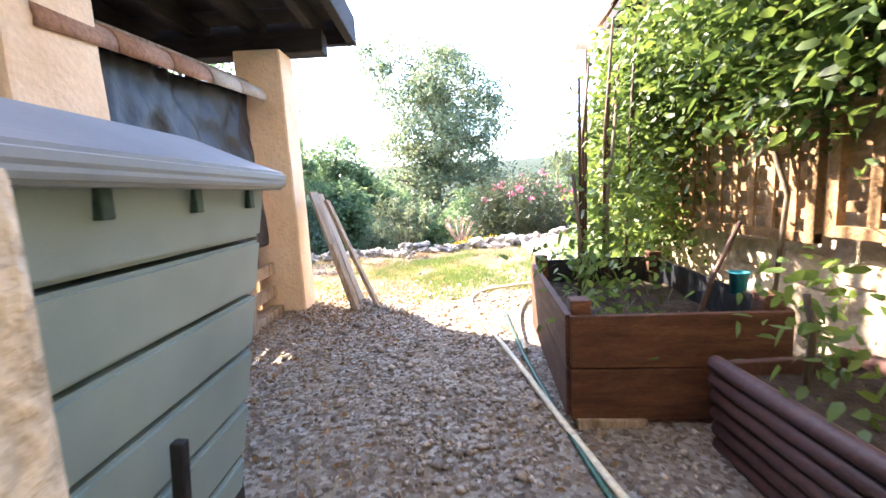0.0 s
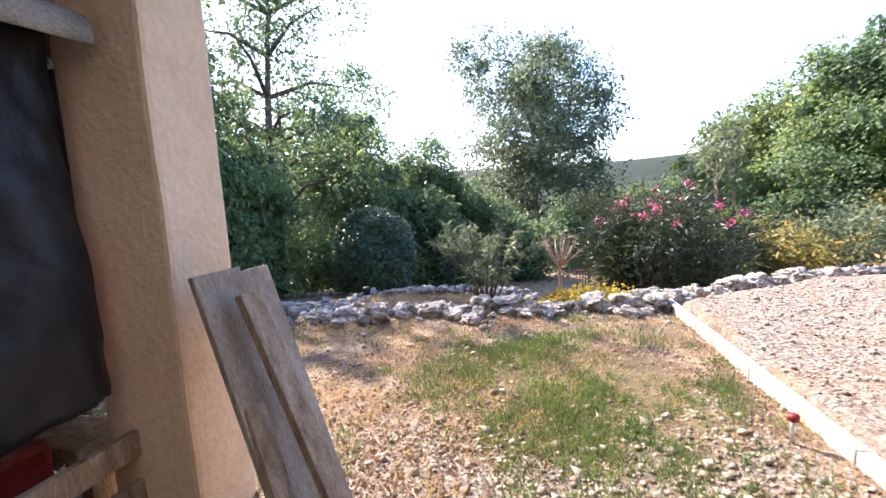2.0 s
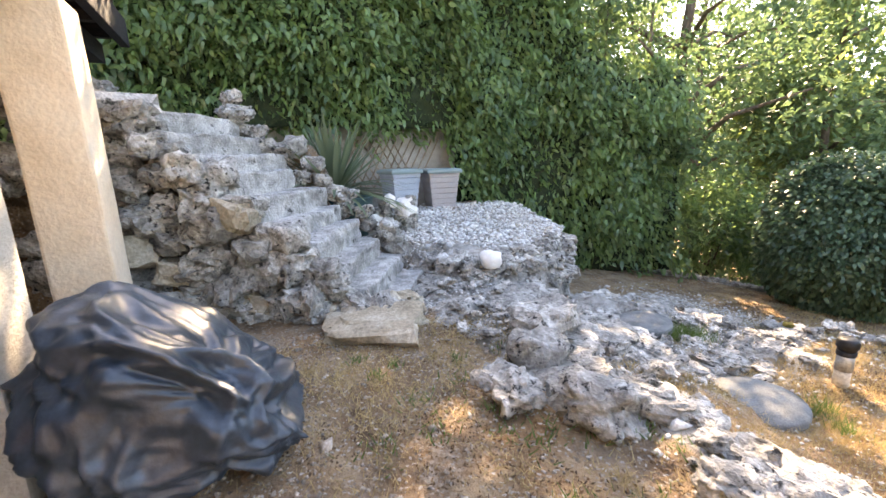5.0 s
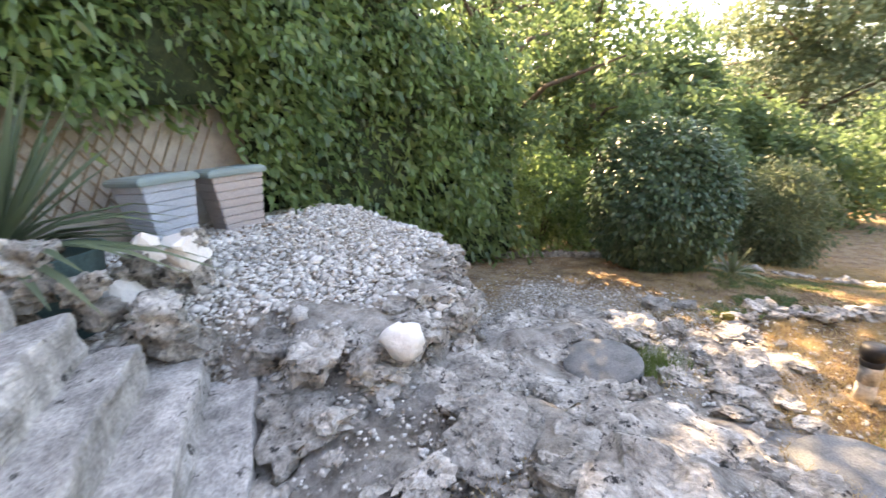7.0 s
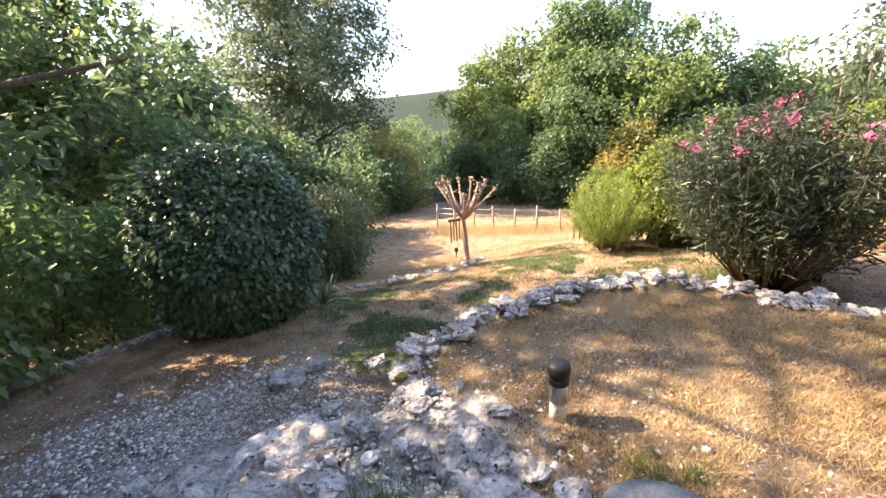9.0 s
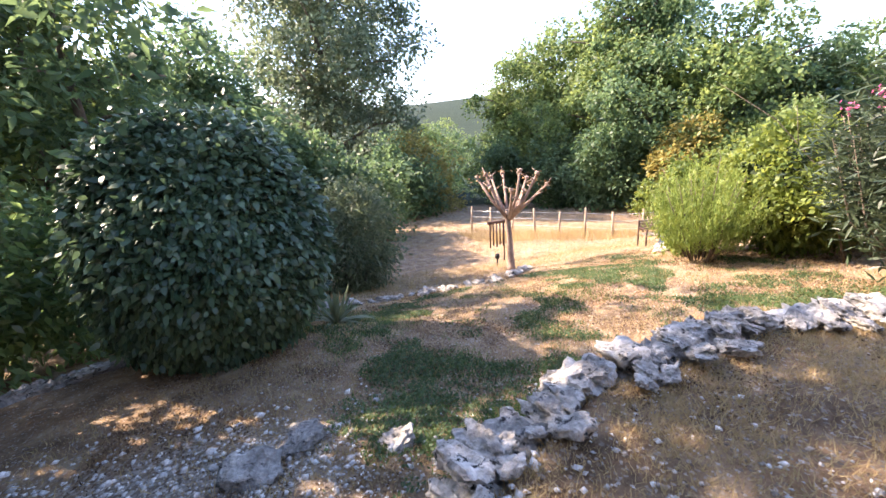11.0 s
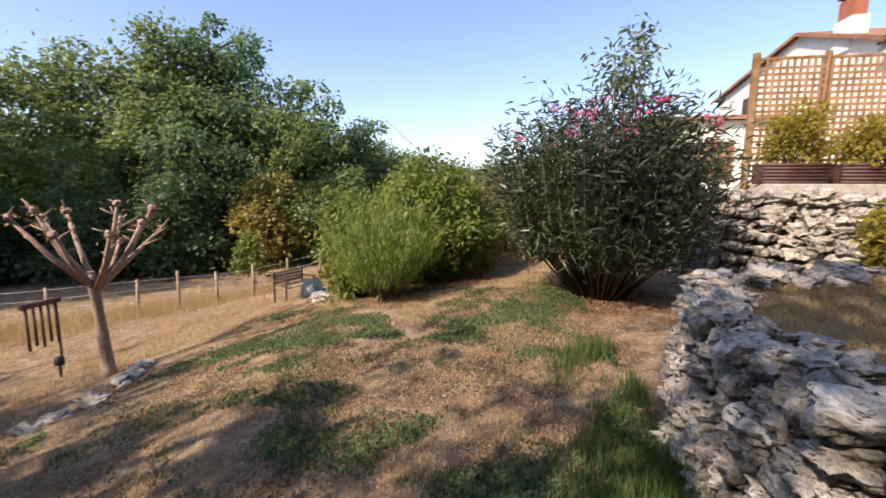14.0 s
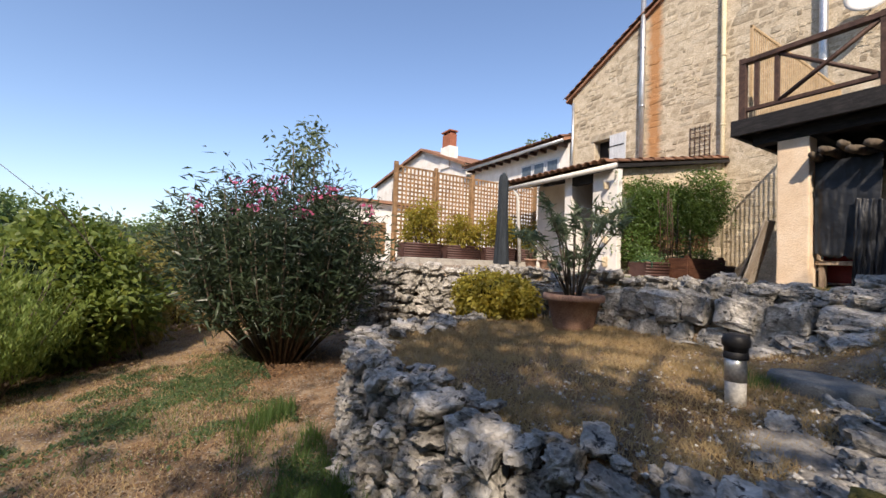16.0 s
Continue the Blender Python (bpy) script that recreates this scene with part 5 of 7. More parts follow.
climber("planter_plant", "leafy tomato-like plants in the planter box", (0, 0, 0), [((0.82, 2.35, 0.5), (0.22, 0.35, 0.12), 240), ((1.1, 2.5, 0.95), (0.2, 0.25, 0.4), 400), ((0.72, 1.95, 0.44), (0.14, 0.2, 0.08), 90), ((1.25, 2.75, 1.35), (0.15, 0.2, 0.4), 520)], L_VINE, 13, 0.06, [[(0.8, 2.4, 0.3), (0.82, 2.45, 0.7), (0.8, 2.5, 1.1)], [(1.05, 2.6, 0.3), (1.05, 2.6, 0.9), (1.15, 2.7, 1.5)]])
climber("seedlings", "small green seedlings in the ribbed trough", (0, 0, 0), [((1.2, 0.9, 0.42), (0.15, 0.4, 0.08), 130), ((1.15, 1.25, 0.5), (0.08, 0.06, 0.12), 70)], L_VINE, 15, 0.06, [[(1.15, 1.25, 0.3), (1.15, 1.24, 0.5), (1.13, 1.25, 0.62)]])
climber("herbs", "low green herbs filling the second trough", (0, 0, 0), [((1.2, 3.35, 0.42), (0.15, 0.3, 0.07), 800)], L_HEDGE, 17, 0.05)


# ---- the drive side: screens, troughs, parasol, pots ----
for k in range(4):
    y = 2.3 + 1.25 * k
    zb = gz(5.8, y) + 0.28
    trellis("brown wooden lattice screen along the drive", (5.85 - 0.03 * k, y, zb), 90, 1.2, 2.27, 0.115, 0.05, group="lattice screens")
    p = thing("screen_post", "brown square post between lattice screens", "post", (5.85, y - 0.03, gz(5.85, y)), 0, "screen posts")
    part("post_body", boxed((-0.045, -0.045, -0.1), (0.045, 0.045, 2.65), 0.006), M_TRELLIS, p)
p = thing("screen_post", "brown square end post of the lattice screens", "post", (5.76, 7.28, gz(5.76, 7.2)), 0, "screen posts")
part("post_body", boxed((-0.05, -0.05, -0.1), (0.05, 0.05, 2.65), 0.006), M_TRELLIS, p)
tagged(part("wall_drive", boxed((4.98, 1.8, -0.1), (6.1, 7.3, 0.3), 0.02), M_CONCRETE, None), "low pale concrete wall under the lattice screens", "wall", kind="structure")
for k in range(4):
    y = 2.5 + 1.25 * k
    ribbed_planter("brown ribbed trough with yellowing shrubs on the drive", (5.25, y, 0.3), 90, 1.05, 0.4, 0.36, "drive troughs")
    shrub("trough_shrub", "yellow-green leafy shrub growing in a trough", (5.25, y + 0.5, 0.56), (0.36, 0.62, 0.46 + 0.14 * (k % 2)), L_YELLOW, 60 + k, 100, 30, 0.08, 0.5, 0.09, 4, hollow=0.2)
gate = thing("wooden_gate", "brown plank gate beside the lattice screens", "gate", (5.9, 7.45, 0.35), 78)
for k in range(7):
    part("board", boxed((0.14 * k, -0.015, 0.0), (0.14 * k + 0.132, 0.015, 0.82), 0.004), M_TRELLIS, gate)
part("rail", boxed((0, 0.016, 0.1), (0.98, 0.05, 0.18), 0.004), M_TRELLIS, gate)
part("rail", boxed((0, 0.016, 0.62), (0.98, 0.05, 0.7), 0.004), M_TRELLIS, gate)
prop = thing("timber_prop", "pale timber prop leaning on the gate", "prop", (5.2, 7.5, 0.15))
part("bar", tubes("bar", [([(0, 0, 0), (0.35, -0.1, 0.75)], [0.05, 0.05])], M_TRELLIS, 4), None, prop)
par = thing("parasol", "closed slate-blue parasol standing on the drive", "parasol", (2.85, 6.05, gz(2.85, 6.05)))
part("canopy", mesh_from("canopy", *(lambda rs: ([(r * (1 + 0.16 * math.cos(6 * a)) * math.cos(a), r * (1 + 0.16 * math.cos(6 * a)) * math.sin(a), z) for r, z in rs for a in np.linspace(0, 2 * math.pi, 36, endpoint=False)], [(i * 36 + k, i * 36 + (k + 1) % 36, (i + 1) * 36 + (k + 1) % 36, (i + 1) * 36 + k) for i in range(len(rs) - 1) for k in range(36)]))([(0.15, 0.1), (0.135, 0.4), (0.115, 0.8), (0.1, 1.3), (0.095, 1.85), (0.075, 2.0), (0.03, 2.06), (0.005, 2.08)]), M_PARASOL, True), None, par)
part("pole", tubes("pole", [([(0, 0, 0), (0, 0, 2.05)], [0.025, 0.025])], M_BLACK, 8), None, par)
part("base", lathe("base", [(0.02, 0), (0.25, 0), (0.25, 0.06), (0.05, 0.1), (0.04, 0.25), (0.03, 0.25)], M_CONCRETE, 24), None, par)


def pot(label, at, r, h, group=""):
    t = thing("flower_pot", label, "pot", at, 0, group)
    part("pot_body", lathe("pot_body", [(r * 0.66, 0), (r * 0.7, h * 0.1), (r * 0.9, h * 0.8), (r * 1.06, h * 0.82), (r * 1.08, h * 0.9), (r * 1.05, h), (r * 0.95, h), (r * 0.9, h * 0.8), (0.02, h * 0.78)], M_TERRA, 36), None, t)
    part("pot_soil", lathe("pot_soil", [(r * 0.9, h * 0.84), (r * 0.5, h * 0.88), (0.01, h * 0.88)], M_SOIL, 20), None, t)
    return t


PX, PY = -0.68, 7.82
pot("large terracotta pot holding a young oleander", (PX, PY, gz(PX, PY)), 0.33, 0.42)
young = thing("young_oleander", "thin young oleander with narrow grey-green leaves", "shrub", (PX, PY, gz(PX, PY) + 0.35))
r = random.Random(5)
pos = []
for k in range(17):
    a, s = r.uniform(0, 6.28), r.uniform(0.2, 0.7)
    e = Vector((math.cos(a) * s, math.sin(a) * s, r.uniform(0.75, 1.25)))
    m = e * 0.5 + Vector((0, 0, 0.12))
    part("stem", tubes("stem", [([(math.cos(a) * 0.06, math.sin(a) * 0.06, 0), m, e], [0.011, 0.008, 0.004])], M_BARK, 6), None, young)
    for i in range(64):
        t = r.uniform(0.3, 1.05)
        pos.append(m.lerp(e, t) if t > 0.5 else Vector((0, 0, 0)).lerp(m, t * 2) * 1.0)
        pos[-1] = pos[-1] + Vector((r.uniform(-0.05, 0.05), r.uniform(-0.05, 0.05), r.uniform(-0.03, 0.05)))
part("foliage", leaves("foliage", pos, 0.15, 0.025, L_SILVER, np.array([(q.x, q.y, 0.5) for q in pos])), None, young)
for x, y in ((3.35, 4.25), (3.75, 4.35)):
    pot("small terracotta pot by the shed porch", (x, y, gz(x, y)), 0.16, 0.24, "porch pots")
    shrub("pot_plant", "sparse flowering plant in a porch pot", (x, y, gz(x, y) + 0.2), (0.2, 0.2, 0.22), L_SILVER, int(x * 10), 12, 10, 0.07, 0.4, 0.07, 4, hollow=0.2)

# neighbouring white houses along the lane
nb = thing("neighbour_house", "white rendered house with rafters and a tiled roof", "house", (0, 0, 0))
part("house_wall", boxed((7.4, -6.5, -0.2), (14.0, -1.0, 5.2), 0.01), M_WHITE, nb)
part("roof", mesh_from("roof", [(7.3, -0.55, 5.2), (14.3, -0.55, 5.2), (14.3, -6.5, 7.0), (7.3, -6.5, 7.0), (7.3, -0.55, 5.32), (14.3, -0.55, 5.32), (14.3, -6.5, 7.12), (7.3, -6.5, 7.12)], [(3, 2, 1, 0), (4, 5, 6, 7), (0, 1, 5, 4), (1, 2, 6, 5), (3, 0, 4, 7)], M_ROOF), None, nb)
tile_rows("clay_tiles", nb, (7.3, -6.5, 7.13), (7.0, 0, 0), (0, 6.0, -1.82), 30, 10)
for k in range(12):
    part("rafter", boxed((7.5 + 0.58 * k, -1.0, 5.04), (7.6 + 0.58 * k, -0.56, 5.19), 0.004), M_RAIL, nb)
part("gutter", tubes("gutter", [([(7.3, -0.5, 5.2), (14.3, -0.5, 5.16)], [0.07, 0.07])], M_ZINC, 8), None, nb)
M_GLASS = material("window_glass", [(0.05, 0.07, 0.09), (0.09, 0.11, 0.13)], 1.0, 0.08, 0.0, 10.0, spec=0.7)
for k in range(3):
    w = part("window", boxed((7.9 + 0.78 * k, -1.0, 3.6), (8.62 + 0.78 * k, -0.95, 4.72), 0.005), M_SHUTTER, nb)
    part("pane", boxed((7.98 + 0.78 * k, -0.948, 3.68), (8.54 + 0.78 * k, -0.94, 4.64)), M_GLASS, w)
nb2 = thing("far_house", "white gabled house with a brick chimney", "house", (0, 0, 0))
part("house_wall", mesh_from("house_wall", [(14.6, -0.9, -0.2), (27.5, -0.9, -0.2), (27.5, -0.9, 6.2), (19.5, -0.9, 7.5), (14.6, -0.9, 5.7), (14.6, -9, -0.2), (27.5, -9, -0.2), (27.5, -9, 6.2), (19.5, -9, 7.5), (14.6, -9, 5.7)], [(0, 4, 3, 2, 1), (5, 6, 7, 8, 9), (0, 5, 9, 4), (1, 2, 7, 6)], M_WHITE), None, nb2)
part("roof", mesh_from("roof", [(14.3, -0.6, 5.66), (19.5, -0.6, 7.58), (28.2, -0.6, 6.2), (14.3, -9, 5.66), (19.5, -9, 7.58), (28.2, -9, 6.2), (14.3, -0.6, 5.5), (19.5, -0.6, 7.42), (28.2, -0.6, 6.04)], [(0, 1, 4, 3), (1, 2, 5, 4), (6, 7, 1, 0), (7, 8, 2, 1)], M_ROOF), None, nb2)
ch = part("chimney", boxed((16.3, -1.4, 5.8), (17.3, -0.8, 7.1), 0.01), M_WHITE, nb2)
part("chimney_stack", boxed((16.38, -1.34, 7.1), (17.22, -0.86, 7.85), 0.01), M_BRICK, ch)
part("chimney_cap", boxed((16.3, -1.4, 7.98), (17.3, -0.8, 8.06), 0.01), M_BRICK, ch)
for x in (16.4, 17.1):
    part("cap_support", boxed((x, -1.3, 7.85), (x + 0.1, -0.9, 7.98)), M_BRICK, ch)
w = part("window", boxed((23.6, -0.9, 4.2), (24.4, -0.86, 5.6), 0.01), M_RAIL, nb2)
nb3 = thing("garage", "low pale garage with a tiled roof", "house", (0, 0, 0))
part("house_wall", boxed((15.0, 2.0, -0.2), (20.0, 6.5, 3.0), 0.01), M_WHITE, nb3)
part("roof", mesh_from("roof", [(14.7, 1.8, 3.0), (14.7, 6.8, 3.0), (20.3, 6.8, 3.5), (20.3, 1.8, 3.5), (14.7, 1.8, 3.14), (14.7, 6.8, 3.14), (20.3, 6.8, 3.64), (20.3, 1.8, 3.64)], [(0, 1, 2, 3), (7, 6, 5, 4), (0, 4, 5, 1), (1, 5, 6, 2), (2, 6, 7, 3), (3, 7, 4, 0)], M_ROOF), None, nb3)

# ---- dry stone walls ----
EDGE = [(1.35, 7.2), (-0.35, 7.02), (-1.05, 6.93), (-2.2, 6.78), (-3.1, 6.84)]
stone_wall("wall_terrace", "low dry wall of large squared limestone blocks", [(x, y + 0.14) for x, y in EDGE], -0.62, -0.08, 0.46, 0.27, 0.4, BLOCKS, 0.05, 0.04)
stone_wall("wall_terrace_top", "ragged top courses of small pitted limestone rubble", [(x, y + 0.04) for x, y in EDGE], -0.13, lambda x, y: 0.1 if x > -1 else 0.04 if x > -2 else -0.02, 0.22, 0.13, 0.34, ROCKS, 0.04, 0.1)
rubble = tagged(new("wall_rubble"), "loose rubble of small limestone pieces along the terrace edge", "edging", kind="structure")
for (x0, y0), (x1, y1) in zip(EDGE, EDGE[1:]):
    for k in range(int(math.hypot(x1 - x0, y1 - y0) * 26)):
        t = random.random()
        x, y = x0 + (x1 - x0) * t + random.uniform(-0.05, 0.05), y0 + (y1 - y0) * t - abs(random.gauss(0, 0.2)) + 0.08
        e = random.choice((0.05, 0.07, 0.09, 0.13, 0.18))
        stone_at(rubble, ROCKS[3:], (x, y, max(gz(x, y), -0.05) + e * 0.2), (e * 1.4, e, e * 0.8), random.uniform(0, 360), 25)
stone_wall("wall_drive_edge", "tall dry stone wall below the gravel drive", [(6.6, 9.15), (5.0, 8.98), (3.4, 8.66), (2.4, 8.0), (1.35, 7.38)], -1.45, 0.12, 0.3, 0.17, 0.34, ROCKS, 0.04)
stone_wall("wall_lawn", "pitted grey dry stone wall above the lawn", [(-3.5, 10.3), (-2.6, 10.68), (-1.3, 10.7), (-0.25, 10.33), (0.15, 9.4), (0.55, 8.7)], -1.4, -0.52, 0.18, 0.11, 0.3, ROCKS, 0.08, 0.07)
edge = tagged(new("stone_edging"), "line of pale rough stones edging the terrace", "edging", kind="structure")
LINE = [(-3.5, 10.15), (-2.6, 10.5), (-1.3, 10.5), (-0.4, 10.15), (-0.05, 9.3), (0.3, 8.6), (1.2, 7.7)]
for (x0, y0), (x1, y1) in zip(LINE, LINE[1:]):
    n = max(2, int(math.hypot(x1 - x0, y1 - y0) / 0.11))
    for k in range(n):
        t = (k + random.random()) / n
        x, y = x0 + (x1 - x0) * t + random.uniform(-0.12, 0.1), y0 + (y1 - y0) * t + random.uniform(-0.14, 0.1)
        s = random.uniform(0.07, 0.18)
        stone_at(edge, ROCKS, (x, y, -0.55 + s * 0.2), (s * 1.45, s, s * 0.55), random.uniform(0, 360), 25)
low = tagged(new("lawn_edging"), "sunken line of rough stones across the lawn", "edging", kind="structure")
for (x0, y0), (x1, y1) in zip([(-4.0, 15.9), (-2.74, 16.2), (-1.6, 16.3), (0.1, 16.2)], [(-2.74, 16.2), (-1.6, 16.3), (0.1, 16.2), (1.0, 16.7)]):
    n = max(3, int(math.hypot(x1 - x0, y1 - y0) / 0.2))
    for k in range(n):
        t = (k + random.random()) / n
        x, y = x0 + (x1 - x0) * t, y0 + (y1 - y0) * t + random.uniform(-0.06, 0.06)
        s = random.uniform(0.12, 0.28)
        stone_at(low, ROCKS, (x, y, gz(x, y) + s * 0.12), (s * 1.4, s, s * 0.6), random.uniform(0, 360), 15)
for k in range(14):
    x, y = 3.6 + 0.17 * k + random.uniform(-0.1, 0.1), 15.4 + 0.12 * k
    s = random.uniform(0.15, 0.35)
    stone_at(low, ROCKS, (x, y, gz(x, y) + s * 0.15), (s * 1.4, s, s * 0.6), random.uniform(0, 360), 15)
hl = tagged(new("hedge_edging"), "low old stone edging along the hedge foot", "edging", kind="structure")
for k in range(26):
    t = k / 25
    x, y = -8.3 + 2.6 * t, 12.6 + 1.9 * t
    stone_at(hl, ROCKS, (x + random.uniform(-0.04, 0.04), y, gz(x, y) + 0.03), (0.26, 0.22, 0.17), 36 + random.uniform(-12, 12), 10)

# ---- the bare rock slope ----
ledge = tagged(new("rock_ledge"), "bare pitted limestone outcrop between the terraces", "rock", kind="structure")
for k in range(150):
    x, y = random.uniform(-5.6, -1.6), random.uniform(6.3, 9.9)
    d = float(inside(TERRACE, np.array([x]), np.array([y]))[0])
    if not ((-0.75 if x < -3.2 else -0.4) < d < 0.3) and not (x < -3.3 and random.random() < 0.55):
        continue
    if x > -3.75 and y > 8.9:
        continue
    if math.hypot(x + 4.5, y - 8.73) < 0.5 or math.hypot(x + 3.1, y - 8.2) < 0.45:
        continue
    s = random.uniform(0.15, 0.62)
    stone_at(ledge, ROCKS, (x, y, gz(x, y) - s * 0.03), (s * 1.4, s, s * random.uniform(0.22, 0.42)), random.uniform(0, 360), 8)
for x, y, s in ((-3.62, 10.2, 0.24), (-3.6, 10.0, 0.22), (-3.62, 9.8, 0.2), (-3.55, 9.35, 0.2), (-3.66, 9.6, 0.22), (-2.9, 10.4, 0.2), (-4.1, 11.6, 0.3), (-4.4, 11.4, 0.32), (-3.5, 11.3, 0.22)):
    stone_at(ledge, ROCKS, (x, y, gz(x, y) + s * 0.12), (s * 1.2, s, s * 0.5), random.uniform(0, 360), 15)
for x, y, s in ((-3.68, 10.05, 0.09), (-3.66, 9.9, 0.08)):
    stone_at(ledge, [rock_mesh("moss_cushion", 77, M_MOSS, 0.3, 2, 0.2)], (x, y, gz(x, y) + 0.1), (s * 1.3, s, s * 0.8), 20, 5, "moss_cushion")
for k, (x, y, s) in enumerate(((-1.75, 6.5, 0.34), (-2.4, 6.55, 0.22), (-0.9, 6.75, 0.2), (-2.05, 6.3, 0.16), (-3.3, 6.2, 0.3), (-3.0, 6.45, 0.42), (-3.6, 6.6, 0.36), (-3.9, 6.9, 0.45))):
    b = thing("boulder", "pale pitted limestone boulder lying in the dry yard", "boulder", (x, y, gz(x, y) + s * 0.2), 40 * k, "loose boulders")
    ob = part("rock", ROCKS[k % 4], None, b)
    ob.scale = (s * 1.2, s, s * 0.75)


for k in range(420):
    x, y = random.uniform(-6.0, -2.2), random.uniform(6.2, 10.6)
    w = float(zones(np.array([x]), np.array([y]))["rock"][0])
    if random.random() > w * 1.1 + (0.08 if x < -3.4 else 0.0) or math.hypot(x + 4.47, y - 8.72) < 0.36 or math.hypot(x + 3.08, y - 8.18) < 0.36:
        continue
    e = random.choice((0.05, 0.06, 0.08, 0.1, 0.14, 0.2))
    stone_at(ledge, ROCKS[3:], (x, y, gz(x, y) + e * 0.18), (e * 1.5, e, e * 0.6), random.uniform(0, 360), 22)


def manhole(label, x, y, r, tilt):
    t = thing("manhole_cover", label, "manhole cover", (x, y, gz(x, y) + (0.05 if tilt > 3 else 0.02)), 0, "manhole covers")
    ob = part("slab", lathe("slab", [(r * 0.98, -0.06), (r, -0.05), (r, 0.02), (r * 0.97, 0.035), (r * 0.5, 0.045), (0.01, 0.045)], M_LIDSTONE, 40), None, t)
    t.rotation_euler = (radians(tilt), radians(-tilt * 0.5), 0)
    return t


manhole("round grey concrete cover set in bare rock", -4.47, 8.72, 0.3, 4)
manhole("round grey concrete cover sunk in dry grass", -3.08, 8.18, 0.31, 2)
BX, BY = -2.93, 9.06
vent = thing("vent_pipe", "pale plastic vent pipe with a black cap", "pipe", (BX, BY, gz(BX, BY) - 0.03))
part("pipe", tubes("pipe", [([(0, 0, 0), (0, 0, 0.18), (0.005, 0, 0.36)], [0.052, 0.052, 0.052])], M_PVC, 20), None, vent)
part("grey_sleeve", tubes("grey_sleeve", [([(0, 0, 0.17), (0.003, 0, 0.33)], [0.0545, 0.0545])], M_ZINC, 20), None, vent, "dull grey sleeve")
part("cap", lathe("cap", [(0.058, 0.33), (0.06, 0.36), (0.07, 0.365), (0.07, 0.4), (0.066, 0.41), (0.062, 0.43), (0.01, 0.432)], M_BLACK, 24), None, vent, "black cap")
part("cap_band", lathe("cap_band", [(0.06, 0.295), (0.062, 0.3), (0.062, 0.33), (0.058, 0.335)], M_BLACK, 24), None, vent)

# ---- the stone steps ----
steps = thing("stone_steps", "worn grey limestone steps climbing the bank", "steps", (STAIR[0], STAIR[1], 0), math.degrees(math.atan2(STAIR_W[1], STAIR_W[0])), kind="structure")
for k in range(-1, 9):
    bm = boxed((random.uniform(-0.14, 0.06), 0.235 * k + random.uniform(-0.03, 0.02), 0.2 * k - 0.05), (1.35 + random.uniform(-0.1, 0.14), 0.235 * k + 0.42, 0.2 * k + 0.19 + random.uniform(-0.02, 0.015)), 0.025)
    bmesh.ops.rotate(bm, cent=(0.6, 0.235 * k, 0.2 * k), matrix=Matrix.Rotation(radians(random.uniform(-3, 3)), 3, "Z"), verts=bm.verts)
    bmesh.ops.subdivide_edges(bm, edges=[e for e in bm.edges if e.calc_length() > 0.15], cuts=8, use_grid_fill=True)
    for q in bm.verts:
        f = q.co.copy()
        q.co += Vector((0.03 * noise.noise(f * 4.0), 0.04 * noise.noise(f * 5.0 + Vector((9, 0, 0))) + 0.02 * noise.noise(f * 13.0), 0.028 * noise.noise(f * 3.0 + Vector((0, 7, 0))) + 0.014 * noise.noise(f * 11.0)))
    part("step", bm, M_STEP, steps)
bank = tagged(new("wall_bank"), "rough boulder wall holding the bank beside the steps", "wall", kind="structure")
for k in range(-1, 10):
    for j in range(3 + k // 2 if k > 0 else 2):
        a = 0.235 * k + random.uniform(-0.05, 0.15)
        x = STAIR[0] + STAIR_W[0] * (-0.18 - 0.05 * random.random()) + STAIR_A[0] * a
        y = STAIR[1] + STAIR_W[1] * (-0.18) + STAIR_A[1] * a
        z = max(0.02, 0.2 * k + 0.06 - 0.27 * j)
        s = random.uniform(0.24, 0.4)
        stone_at(bank, ROCKS * 2 + OCHRES, (x + random.uniform(-0.05, 0.12), y, z), (s * 1.2, s, s * 0.85), random.uniform(0, 360), 20)
    x = STAIR[0] + STAIR_W[0] * 1.5 + STAIR_A[0] * 0.235 * k
    y = STAIR[1] + STAIR_W[1] * 1.5 + STAIR_A[1] * 0.235 * k
    for j in range(2):
        s = random.uniform(0.2, 0.34)
        stone_at(bank, ROCKS, (x + random.uniform(-0.1, 0.1), y + random.uniform(-0.1, 0.1), 0.2 * k + 0.1 + 0.16 * j), (s * 1.2, s, s * 0.8), random.uniform(0, 360), 20)
z = 0.0
while z < 1.85:
    h = random.uniform(0.17, 0.32)
    u = max(0.0, (z - 0.05) / 1.75) * 2.07
    while u < 2.07:
        w = random.uniform(0.16, 0.5)
        f = (u + w / 2) / 2.07
        stone_at(bank, ROCKS * 2 + OCHRES[:1], (-4.88 - 1.1 * f - 0.1 * z + random.uniform(-0.05, 0.07), 5.92 - 1.75 * f + random.uniform(-0.05, 0.05), z + h / 2 + random.uniform(-0.04, 0.04)), (w * 1.02, random.uniform(0.28, 0.42), h * random.uniform(0.8, 1.08)), 58 + random.uniform(-14, 14), 12)
        u += w + 0.02
    z += h * 0.97
for k in range(110):
    s = random.uniform(0.22, 0.42)
    stone_at(bank, ROCKS, (-6.05, random.uniform(-0.6, 4.2), random.uniform(0.05, 1.9)), (s * 0.8, s * 1.4, s * 0.85), random.uniform(-20, 20), 12)
stone_at(bank, OCHRES, (-4.6, 5.75, 0.03), (0.95, 0.6, 0.22), 55, 4)
stone_at(bank, OCHRES, (-4.9, 6.2, 0.05), (0.3, 0.25, 0.22), 20, 4)
